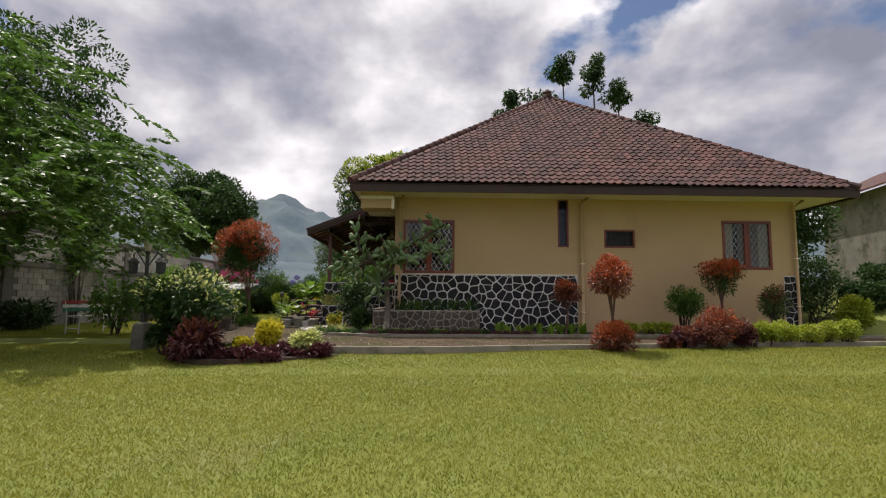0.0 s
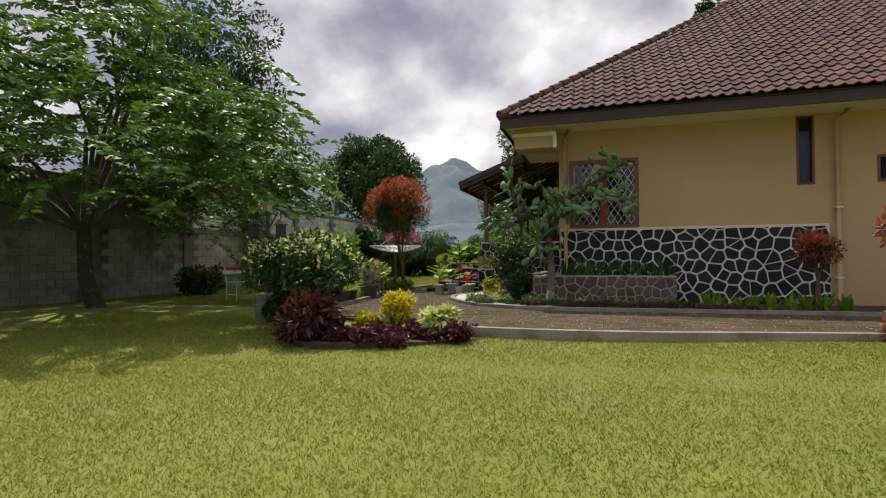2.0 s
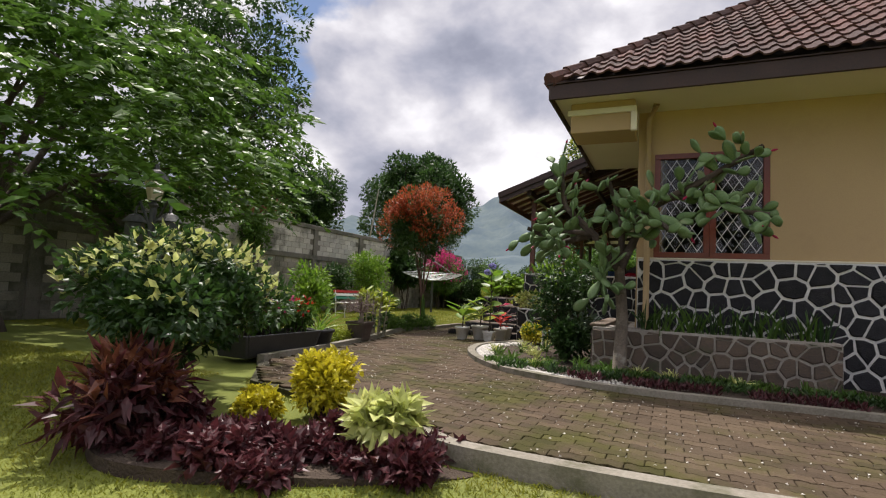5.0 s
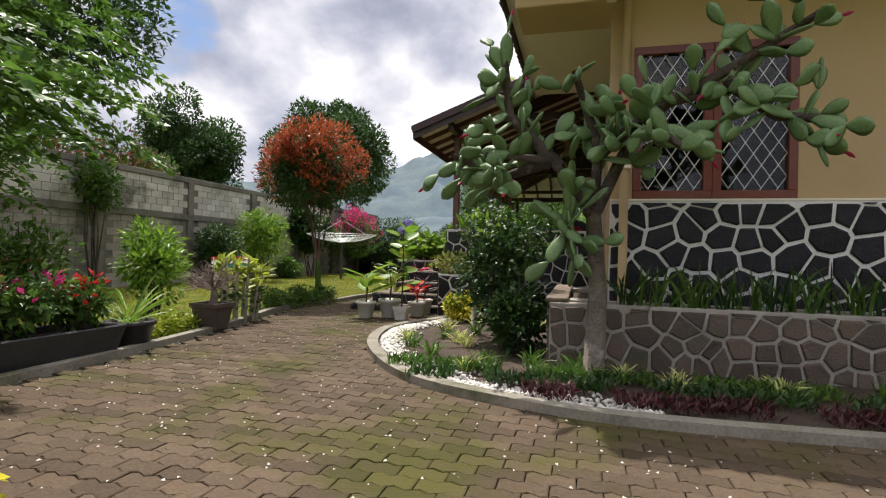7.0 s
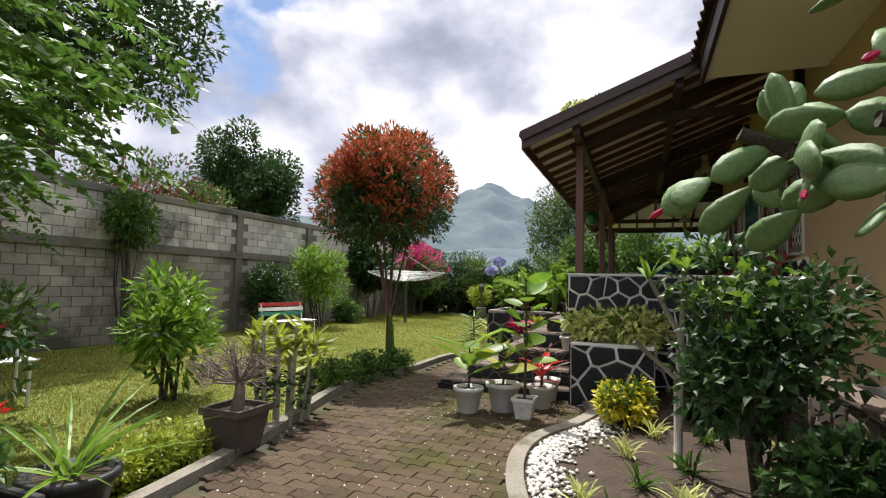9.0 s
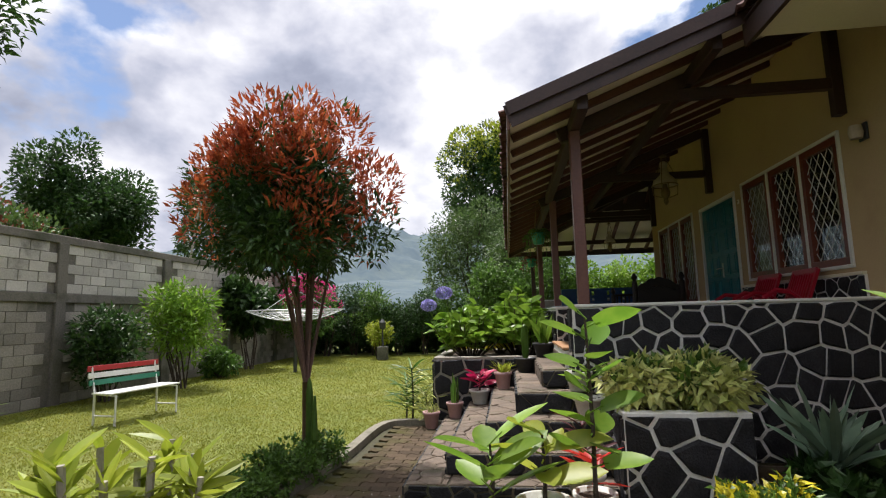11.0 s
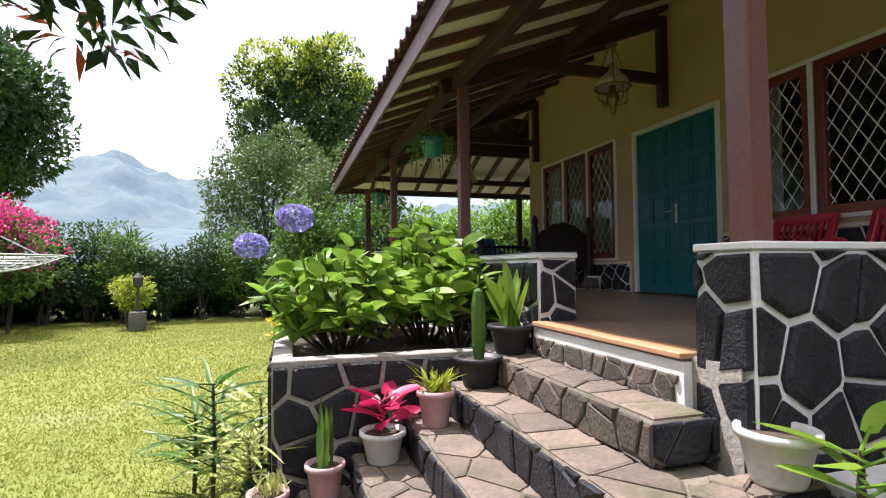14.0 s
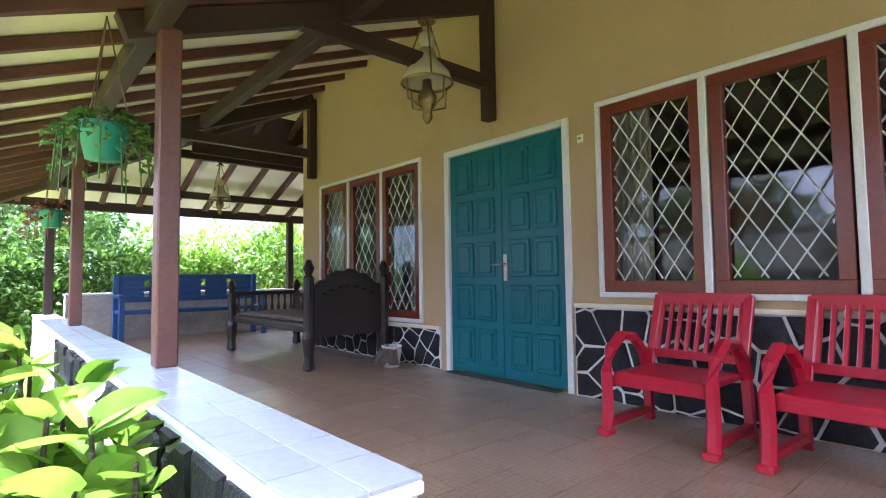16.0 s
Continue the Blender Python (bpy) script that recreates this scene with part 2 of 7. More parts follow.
M["trunk_grey"] = mat("corky_cactus_bark", (0.19, 0.155, 0.12), (0.11, 0.088, 0.068), 0.9, 9, 50, 0.9, stain=(0.28, 0.26, 0.22), stain_at=0.6, stain_scale=7, bump_dist=0.02)
M["pale_bark"] = mat("pale_bark", (0.36, 0.33, 0.27), (0.26, 0.235, 0.19), 0.85, 8, 50, 0.5)
M["red_bark"] = mat("red_brown_bark", (0.145, 0.078, 0.055), (0.09, 0.05, 0.038), 0.8, 8, 50, 0.7)
M["pebble"] = mat("white_pebble", (0.66, 0.63, 0.57), (0.5, 0.47, 0.42), 0.7, 10, 60, 0.2, island=0.2)
M["white_pot"] = mat("white_plastic", (0.72, 0.71, 0.68), (0.60, 0.58, 0.54), 0.45, 5, 40, 0.1, stain=(0.45, 0.40, 0.32), stain_at=0.64, stain_scale=6)
M["pink_pot"] = mat("pink_plastic", (0.58, 0.36, 0.35), (0.50, 0.31, 0.30), 0.45, 5, 40, 0.1)
M["black_pot"] = mat("black_plastic", (0.022, 0.022, 0.024), (0.035, 0.034, 0.034), 0.5, 5, 40, 0.2)
M["clay_pot"] = mat("weathered_clay_pot", (0.10, 0.070, 0.055), (0.065, 0.05, 0.042), 0.85, 5, 40, 0.5, stain=(0.16, 0.14, 0.11), stain_at=0.6, stain_scale=6)
M["teal_pot"] = mat("green_plastic", (0.02, 0.27, 0.20), (0.015, 0.21, 0.16), 0.4, 5, 40, 0.1)
M["red_chair"] = mat("red_gloss_paint", (0.43, 0.012, 0.035), (0.36, 0.010, 0.028), 0.28, 3, 40, 0.1)
M["black_wood"] = mat("black_carved_wood", (0.018, 0.012, 0.010), (0.03, 0.02, 0.016), 0.38, 6, 40, 0.4)
M["blue"] = mat("blue_paint", (0.025, 0.085, 0.24), (0.02, 0.065, 0.19), 0.4, 3, 40, 0.1)
M["brass"] = mat("old_brass", (0.30, 0.22, 0.11), (0.20, 0.14, 0.07), 0.4, 6, 40, 0.2, metal=0.8)
M["steel"] = mat("brushed_steel", (0.62, 0.60, 0.57), (0.5, 0.48, 0.46), 0.3, 6, 40, 0.1, metal=0.9)
M["opal"] = mat("opal_glass", (0.66, 0.58, 0.45), (0.58, 0.5, 0.38), 0.25, 4, 30, 0.0, trans=0.3)
M["iron"] = mat("black_iron", (0.03, 0.035, 0.033), (0.05, 0.05, 0.045), 0.5, 8, 50, 0.3)
M["mesh"] = mat("grey_wire_mesh", (0.45, 0.46, 0.46), (0.34, 0.35, 0.35), 0.45, 8, 50, 0.1, metal=0.4)
M["bench_red"] = mat("bench_red", (0.42, 0.03, 0.035), (0.34, 0.025, 0.03), 0.5, 5, 40, 0.1)
M["bench_green"] = mat("bench_green", (0.03, 0.20, 0.13), (0.025, 0.16, 0.10), 0.5, 5, 40, 0.1)

glass = bpy.data.materials.new("window_glass")
glass.use_nodes = True
gb = glass.node_tree.nodes["Principled BSDF"]
gb.inputs["Base Color"].default_value = (0.9, 0.95, 0.93, 1)
gb.inputs["Roughness"].default_value, gb.inputs["Transmission Weight"].default_value = 0.02, 1.0
gb.inputs["IOR"].default_value = 1.45
M["glass"] = glass

LEAF = {
    "dark": leaf_mat("leaf_dark", (0.022, 0.060, 0.014), (0.055, 0.110, 0.024)),
    "mid": leaf_mat("leaf_mid", (0.060, 0.135, 0.020), (0.120, 0.215, 0.034), 0.4),
    "light": leaf_mat("leaf_light", (0.125, 0.260, 0.022), (0.25, 0.38, 0.045), 0.42),
    "lime": leaf_mat("leaf_lime", (0.27, 0.35, 0.025), (0.40, 0.43, 0.05), 0.4),
    "yellow": leaf_mat("leaf_yellow", (0.52, 0.46, 0.02), (0.62, 0.55, 0.04), 0.35),
    "cream": leaf_mat("leaf_cream", (0.42, 0.48, 0.14), (0.68, 0.68, 0.28), 0.35),
    "red": leaf_mat("leaf_red", (0.34, 0.065, 0.028), (0.46, 0.125, 0.040), 0.35),
    "rust": leaf_mat("leaf_rust", (0.15, 0.050, 0.030), (0.24, 0.085, 0.045), 0.3),
    "maroon": leaf_mat("leaf_maroon", (0.060, 0.016, 0.020), (0.115, 0.030, 0.034), 0.25),
    "crimson": leaf_mat("petal_crimson", (0.42, 0.012, 0.07), (0.55, 0.02, 0.11), 0.35),
    "scarlet": leaf_mat("petal_scarlet", (0.55, 0.02, 0.02), (0.65, 0.05, 0.03), 0.3),
    "magenta": leaf_mat("petal_magenta", (0.55, 0.03, 0.17), (0.66, 0.08, 0.26), 0.35),
    "violet": leaf_mat("petal_violet", (0.32, 0.30, 0.62), (0.46, 0.42, 0.74), 0.3),
    "cactus": mat("cactus_skin", (0.105, 0.190, 0.062), (0.170, 0.265, 0.105), 0.55, 4, 60, 0.3, island=0.3, stain=(0.22, 0.22, 0.12), stain_at=0.64, stain_scale=4),
    "grey": leaf_mat("leaf_grey_green", (0.15, 0.23, 0.16), (0.22, 0.31, 0.22), 0.2),
    "far": leaf_mat("leaf_far", (0.06, 0.115, 0.03), (0.11, 0.17, 0.045), 0.3),
    "dry": mat("dry_twig", (0.25, 0.19, 0.165), (0.16, 0.12, 0.105), 0.9, 8, 40, 0.3),
}


# ---------------------------------------------------------------- builders
def mesh_of(name, bm):
    me = bpy.data.meshes.new(name)
    bm.normal_update()
    bm.to_mesh(me)
    bm.free()
    return me


def part(name, bm, material, parent=None, label="", smooth=False):
    """Links a bmesh as one mesh object under a thing or part."""
    me = mesh_of(name, bm)
    me.materials.append(material)
    if smooth:
        me.shade_smooth()
    ob = new(name, me)
    ob.parent = parent
    if label:
        ob["label"] = label
    return ob


def thing(name, label, category, group="", kind="", at=(0, 0, 0), rz=0.0):
    ob = new(name)
    ob.empty_display_size = 0.1
    ob.matrix_basis = pose(*at, 0, 0, rz)
    return tagged(ob, label, category, group, kind)


def bx(bm, x0, x1, y0, y1, z0, z1, bevel=0.0, m=None):
    """A box between two corners, added to bm."""
    vs = bmesh.ops.create_cube(bm, size=1.0)["verts"]
    for v in vs:
        v.co = Vector((x0 + (v.co.x + 0.5) * (x1 - x0), y0 + (v.co.y + 0.5) * (y1 - y0), z0 + (v.co.z + 0.5) * (z1 - z0)))
        if m:
            v.co = m @ v.co
    if bevel:
        es = list({e for v in vs for e in v.link_edges})
        bmesh.ops.bevel(bm, geom=es, offset=bevel, segments=1, affect="EDGES")
    return bm


def box(*a, **k):
    return bx(bmesh.new(), *a, **k)


def beam(bm, a, b, w, h, bevel=0.004):
    """A squared timber from a to b: w across, h deep."""
    a, b = Vector(a), Vector(b)
    d = b - a
    q = d.to_track_quat("Y", "Z").to_matrix().to_4x4()
    bx(bm, -w / 2, w / 2, 0, d.length, -h / 2, h / 2, bevel, Matrix.Translation(a) @ q)
    return bm


def tube(bm, pts, radii, n=8, cap=True):
    """A tapered round limb through pts."""
    rings, up = [], Vector((0.13, 0.21, 1)).normalized()
    pts = [Vector(p) for p in pts]
    for i, p in enumerate(pts):
        d = (pts[min(i + 1, len(pts) - 1)] - pts[max(i - 1, 0)]).normalized()
        side = d.cross(up if abs(d.dot(up)) < 0.95 else Vector((1, 0, 0))).normalized()
        oth = d.cross(side)
        r = radii[i] if isinstance(radii, (list, tuple)) else radii
        rings.append([bm.verts.new(p + (side * math.cos(2 * math.pi * k / n) + oth * math.sin(2 * math.pi * k / n)) * r) for k in range(n)])
    for a, b in zip(rings, rings[1:]):
        for k in range(n):
            bm.faces.new((a[k], a[(k + 1) % n], b[(k + 1) % n], b[k]))
    if cap:
        bm.faces.new(rings[0])
        bm.faces.new(rings[-1][::-1])
    return bm


def lathe(bm, prof, n=20, at=(0, 0, 0), square=False):
    """A turned body from (radius, height) pairs; square=True gives a four-sided one."""
    at = Vector(at)
    if square:
        n = 4
    rings = []
    for r, z in prof:
        if square:
            ring = [bm.verts.new(at + Vector((sx * r, sy * r, z))) for sx, sy in ((1, 1), (-1, 1), (-1, -1), (1, -1))]
        else:
            ring = [bm.verts.new(at + Vector((r * math.cos(2 * math.pi * k / n), r * math.sin(2 * math.pi * k / n), z))) for k in range(n)]
        rings.append(ring)
    for a, b in zip(rings, rings[1:]):
        for k in range(n):
            bm.faces.new((a[k], a[(k + 1) % n], b[(k + 1) % n], b[k]))
    bm.faces.new(rings[0][::-1])
    bm.faces.new(rings[-1])
    return bm


def prism(poly, z0, z1):
    bm = bmesh.new()
    lo = [bm.verts.new((x, y, z0)) for x, y in poly]
    hi = [bm.verts.new((x, y, z1)) for x, y in poly]
    n = len(poly)
    bm.faces.new(lo[::-1])
    bm.faces.new(hi)
    for k in range(n):
        bm.faces.new((lo[k], lo[(k + 1) % n], hi[(k + 1) % n], hi[k]))
    bmesh.ops.recalc_face_normals(bm, faces=bm.faces[:])
    return bm


def inside(poly, x, y):
    c = False
    for (x0, y0), (x1, y1) in zip(poly, poly[1:] + poly[:1]):
        if (y0 > y) != (y1 > y) and x < (x1 - x0) * (y - y0) / (y1 - y0) + x0:
            c = not c
    return c


def inside_all(poly, P):
    """The same test for many points at once."""
    c = np.zeros(len(P), bool)
    for (x0, y0), (x1, y1) in zip(poly, poly[1:] + poly[:1]):
        if y0 == y1:
            continue
        c ^= ((y0 > P[:, 1]) != (y1 > P[:, 1])) & (P[:, 0] < (x1 - x0) * (P[:, 1] - y0) / (y1 - y0) + x0)
    return c


def smooth_line(pts, k=6, closed=False):
    """Catmull-Rom through 2D points."""
    out, n = [], len(pts)
    for i in range(n if closed else n - 1):
        g = (lambda j: pts[j % n]) if closed else (lambda j: pts[min(max(j, 0), n - 1)])
        p = [Vector(g(i + d)) for d in (-1, 0, 1, 2)]
        for s in range(k):
            t = s / k
            out.append(tuple(0.5 * (2 * p[1] + (p[2] - p[0]) * t + (2 * p[0] - 5 * p[1] + 4 * p[2] - p[3]) * t * t + (3 * p[1] - p[0] - 3 * p[2] + p[3]) * t ** 3)))
    if not closed:
        out.append(tuple(pts[-1]))
    return out


def ribbon(line, width, z0, z1):
    """An upright-sided strip (a kerb) along a 2D line."""
    bm = bmesh.new()
    rows = []
    for i, p in enumerate(line):
        a, b = Vector(line[max(i - 1, 0)]), Vector(line[min(i + 1, len(line) - 1)])
        d = (b - a).normalized()
        nrm = Vector((-d.y, d.x)) * width / 2
        p = Vector(p)
        q0, q1 = p + nrm, p - nrm
        rows.append([bm.verts.new((*q0, z0)), bm.verts.new((*(q0 - nrm * 0.12), z1)), bm.verts.new((*(q1 + nrm * 0.12), z1)), bm.verts.new((*q1, z0))])
    for a, b in zip(rows, rows[1:]):
        for k in range(4):
            bm.faces.new((a[k], b[k], b[(k + 1) % 4], a[(k + 1) % 4]))
    bm.faces.new(rows[0])
    bm.faces.new(rows[-1][::-1])
    bmesh.ops.recalc_face_normals(bm, faces=bm.faces[:])
    return bm


def cells(w, h, size, seed, jitter=0.42):
    """Irregular polygons that fill a w x h rectangle."""
    r = random.Random(seed)
    nx, ny = max(1, round(w / size)), max(1, round(h / size))
    P = {}
    for i in range(-1, nx + 1):
        for j in range(-1, ny + 1):
            P[i, j] = ((i + 0.5 + (0.25 if j % 2 else -0.25) + r.uniform(-jitter, jitter)) * w / nx, (j + 0.5 + r.uniform(-jitter, jitter)) * h / ny)
    out = []
    for (i, j), p in P.items():
        poly = [(0.0, 0.0), (w, 0.0), (w, h), (0.0, h)]
        for di in range(-2, 3):
            for dj in range(-2, 3):
                q = P.get((i + di, j + dj))
                if not q or (di == 0 and dj == 0):
                    continue
                mx, my, dx, dy = (p[0] + q[0]) / 2, (p[1] + q[1]) / 2, q[0] - p[0], q[1] - p[1]
                res = []
                for (ax, ay), (bx_, by_) in zip(poly, poly[1:] + poly[:1]):
                    sa, sb = (ax - mx) * dx + (ay - my) * dy, (bx_ - mx) * dx + (by_ - my) * dy
                    if sa <= 0:
                        res.append((ax, ay))
                    if (sa < 0 < sb) or (sb < 0 < sa):
                        t = sa / (sa - sb)
                        res.append((ax + (bx_ - ax) * t, ay + (by_ - ay) * t))
                poly = res
                if len(poly) < 3:
                    break
            if len(poly) < 3:
                break
        if len(poly) >= 3:
            out.append(poly)
    return out


def stones(parent, origin, u, v, w, h, size, seed, material, gap=0.016, out=0.022, name="stone", keep=None):
    """Irregular stones set in the face of a wall: each is one object under it."""
    origin, u, v = Vector(origin), Vector(u).normalized(), Vector(v).normalized()
    nrm = u.cross(v)
    r = random.Random(seed + 7)
    for poly in cells(w, h, size, seed):
        c = Vector((sum(p[0] for p in poly) / len(poly), sum(p[1] for p in poly) / len(poly)))
        if keep and not keep(c.x, c.y):
            continue
        ins = []
        for p in poly:
            d = Vector(p) - c
            if d.length > gap * 1.6:
                ins.append(c + d * (1 - gap / d.length))
        # drop corners that fall together
        pts = [p for k, p in enumerate(ins) if (p - ins[k - 1]).length > 0.012]
        if len(pts) < 3 or (max(p.x for p in pts) - min(p.x for p in pts)) < 0.03:
            continue
        lift = out * r.uniform(0.75, 1.2)
        bm = bmesh.new()
        lo = [bm.verts.new(origin + u * p.x + v * p.y - nrm * 0.01) for p in pts]
        mid = [bm.verts.new(origin + u * p.x + v * p.y + nrm * lift * 0.55) for p in pts]
        hi = []
        for p in pts:
            q = c + (p - c) * 0.86
            hi.append(bm.verts.new(origin + u * q.x + v * q.y + nrm * lift * r.uniform(0.9, 1.15)))
        n = len(pts)
        for a, b in ((lo, mid), (mid, hi)):
            for k in range(n):
                bm.faces.new((a[k], a[(k + 1) % n], b[(k + 1) % n], b[k]))
        bm.faces.new(hi)
        part(name, bm, material, parent)


RNG = np.random.default_rng(5)


def unit(a):
    return a / np.maximum(np.linalg.norm(a, axis=1, keepdims=True), 1e-6)


def leaf_arrays(P, D, length, width, fold=0.25, droop=0.15):
    """Folded four-triangle leaves at P, along D."""
    n = len(P)
    D = unit(D)
    R = unit(RNG.normal(size=(n, 3)) * 0.6 + np.array([0, 0, 1.0]))
    S = unit(np.cross(D, R))
    Nn = np.cross(S, D)
    L = (np.asarray(length) * RNG.uniform(0.7, 1.25, n))[:, None]
    W = (np.asarray(width) * RNG.uniform(0.75, 1.25, n))[:, None]
    base = P
    mid = P + D * L * 0.48 + Nn * L * 0.04
    lft = P + D * L * 0.42 + S * W * 0.5 + Nn * W * fold
    rgt = P + D * L * 0.42 - S * W * 0.5 + Nn * W * fold
    tip = P + D * L - Nn * L * droop
    V = np.stack([base, lft, mid, rgt, tip], 1).reshape(-1, 3)
    F = np.array([[0, 2, 1], [0, 3, 2], [1, 2, 4], [2, 3, 4]])
    F = (F[None] + (np.arange(n) * 5)[:, None, None]).reshape(-1, 3)
    return V, F


def raw_mesh(name, V, F, material, parent=None, label="", smooth=False):
    me = bpy.data.meshes.new(name)
    k = F.shape[1]
    me.vertices.add(len(V))
    me.vertices.foreach_set("co", np.asarray(V, dtype=np.float32).ravel())
    me.loops.add(F.size)
    me.loops.foreach_set("vertex_index", F.astype(np.int32).ravel())
    me.polygons.add(len(F))
    me.polygons.foreach_set("loop_start", np.arange(0, F.size, k, dtype=np.int32))
    me.update(calc_edges=True)
    me.materials.append(material)
    if smooth:
        me.shade_smooth()
    else:
        me.shade_flat()
    ob = new(name, me)
    ob.parent = parent
    if label:
        ob["label"] = label
    return ob


def leaves(name, P, D, length, width, material, parent, label="", fold=0.25, droop=0.15):
    V, F = leaf_arrays(np.asarray(P, float), np.asarray(D, float), length, width, fold, droop)
    return raw_mesh(name, V, F, material, parent, label)


def blob_points(centres, radii, n, shell=0.55, flat=1.0):
    """n points in the outer shells of many overlapping clumps, with outward directions."""
    C, R = np.asarray(centres, float), np.asarray(radii, float)
    idx = RNG.choice(len(C), n, p=R ** 2 / (R ** 2).sum())
    d = unit(RNG.normal(size=(n, 3)))
    d[:, 2] *= flat
    r = R[idx] * (shell + (1 - shell) * RNG.uniform(0, 1, n) ** 0.5)
    return C[idx] + d * r[:, None], unit(d + RNG.normal(size=(n, 3)) * 0.55), idx


def clumps(c, r, n, size, flat=0.8, seed=0):
    """Centres of clumps spread over an uneven crown."""
    g = np.random.default_rng(seed)
    d = unit(g.normal(size=(n, 3)))
    k = g.uniform(0.35, 1.0, n)[:, None] ** 0.6
    C = np.asarray(c) + d * k * np.asarray(r) * g.uniform(0.8, 1.1, (n, 1))
    return C, size * g.uniform(0.65, 1.35, n)


# ---------------------------------------------------------------- ground
def lawn_z(x, y):
    t = min(max((y - 7.3) / 2.7, 0), 1)
    z = 0.43 + 0.17 * t * t * (3 - 2 * t)
    e = min(max((x - 10) / 6, 0), 1) * min(max((y - 6) / 8, 0), 1)
    return z + 1.6 * e * e * (3 - 2 * e)


gx = np.concatenate([[-3000, -900, -300, -120, -60], np.arange(-30, 31, 0.75), [60, 120, 300, 900, 3000]])
gy = np.concatenate([[-3000, -900, -300, -100, -40], np.arange(-15, 46, 0.75), [60, 120, 300, 900, 3000]])
GV = np.array([(x, y, lawn_z(x, y) if abs(x) < 40 and -20 < y < 50 else 0.3) for y in gy for x in gx])
w = len(gx)
GF = np.array([(j * w + i, j * w + i + 1, (j + 1) * w + i + 1, (j + 1) * w + i) for j in range(len(gy) - 1) for i in range(w - 1)])
tagged(raw_mesh("ground", GV, GF, M["grass_soil"], smooth=True), "mown green lawn that spreads round the house", "lawn", kind="structure")

PAVE = [(-1.4, 9.30), (0.45, 9.38), (3.5, 10.0), (14, 11.7), (14, 14.3), (-0.7, 14.3), (-0.7, 17.7), (-3.4, 17.7), (-4.7, 19.45), (-5.6, 19.40), (-5.67, 17.8),
        (-5.85, 16.4), (-5.35, 14.3), (-5.12, 12.7), (-5.0, 11.2), (-4.2, 10.2), (-2.6, 9.75)]
pave = part("pavement", prism(PAVE, 0.2, 0.655), M["joint"])
tagged(pave, "mossy brown interlocking block paving of the garden path", "paving", kind="structure")

FRONT = smooth_line([(-2.6, 9.72), (-1.9, 9.42), (-1.4, 9.28), (0.45, 9.36), (3.5, 9.98), (14, 11.66)])
WEST = smooth_line([(-5.0, 11.2), (-5.14, 12.7), (-5.4, 14.3), (-5.9, 16.4), (-5.71, 17.8), (-5.62, 19.42), (-4.9, 19.46)])
ISLE = smooth_line([(14, 12.35), (6, 12.25), (1.8, 12.1), (-0.6, 11.95), (-1.55, 12.12), (-2.4, 12.55), (-3.08, 13.5), (-3.38, 14.4), (-3.38, 15.1), (-3.12, 15.75), (-3.0, 16.3), (-3.1, 16.6)])
for name, line, wd, z1 in (("kerb_front", FRONT, 0.14, 0.69), ("kerb_west", WEST, 0.12, 0.73), ("kerb_island", ISLE, 0.13, 0.735)):
    tagged(part(name, ribbon(line, wd, 0.3, z1), M["kerb"]), "weathered concrete kerb along the paved path", "kerb", kind="structure")
SOIL = ISLE + [(-3.1, 17.7), (-0.8, 17.7), (-0.8, 14.0), (14, 14.0)]
tagged(part("planting_bed", prism(SOIL, 0.3, 0.700), M["soil"]), "dark soil bed between the path and the house", "soil", kind="structure")
BED = smooth_line([(-4.9, 10.9), (-4.6, 9.6), (-4.1, 8.65), (-3.4, 8.25), (-2.4, 8.55), (-1.6, 9.0), (-1.55, 9.25), (-2.6, 9.6), (-4.1, 10.1)], closed=True)
tagged(part("flower_bed", prism(BED, 0.3, 0.56), M["soil"]), "dark soil bed at the edge of the lawn", "soil", kind="structure")

# ---------------------------------------------------------------- house
def wall_with_holes(name, axis, at, thick, a0, a1, z0, z1, holes, material, label):
    """A wall along x (axis 'x', at = y) or along y (axis 'y', at = x), thickness to the positive side, with openings (a0, a1, z0, z1)."""
    bm = bmesh.new()
    us = sorted({a0, a1, *[h[0] for h in holes], *[h[1] for h in holes]})
    zs = sorted({z0, z1, *[h[2] for h in holes], *[h[3] for h in holes]})
    cellsin = {}
    for i in range(len(us) - 1):
        for j in range(len(zs) - 1):
            cu, cz = (us[i] + us[i + 1]) / 2, (zs[j] + zs[j + 1]) / 2
            cellsin[i, j] = not any(h[0] < cu < h[1] and h[2] < cz < h[3] for h in holes)

    def vert(u, d, z):
        return bm.verts.new((u, at + d, z) if axis == "x" else (at + d, u, z))
    for (i, j), solid in cellsin.items():
        if not solid:
            continue
        u0, u1, q0, q1 = us[i], us[i + 1], zs[j], zs[j + 1]
        for d in (0, thick):
            bm.faces.new([vert(u0, d, q0), vert(u1, d, q0), vert(u1, d, q1), vert(u0, d, q1)])
        for di, dj, e in ((-1, 0, ((u0, q0), (u0, q1))), (1, 0, ((u1, q0), (u1, q1))), (0, -1, ((u0, q0), (u1, q0))), (0, 1, ((u0, q1), (u1, q1)))):
            if not cellsin.get((i + di, j + dj)):
                (ua, za), (ub, zb) = e
                bm.faces.new([vert(ua, 0, za), vert(ub, 0, zb), vert(ub, thick, zb), vert(ua, thick, za)])
    bmesh.ops.remove_doubles(bm, verts=bm.verts[:], dist=1e-4)
    bmesh.ops.recalc_face_normals(bm, faces=bm.faces[:])
    return tagged(part(name, bm, material), label, "wall", kind="structure")


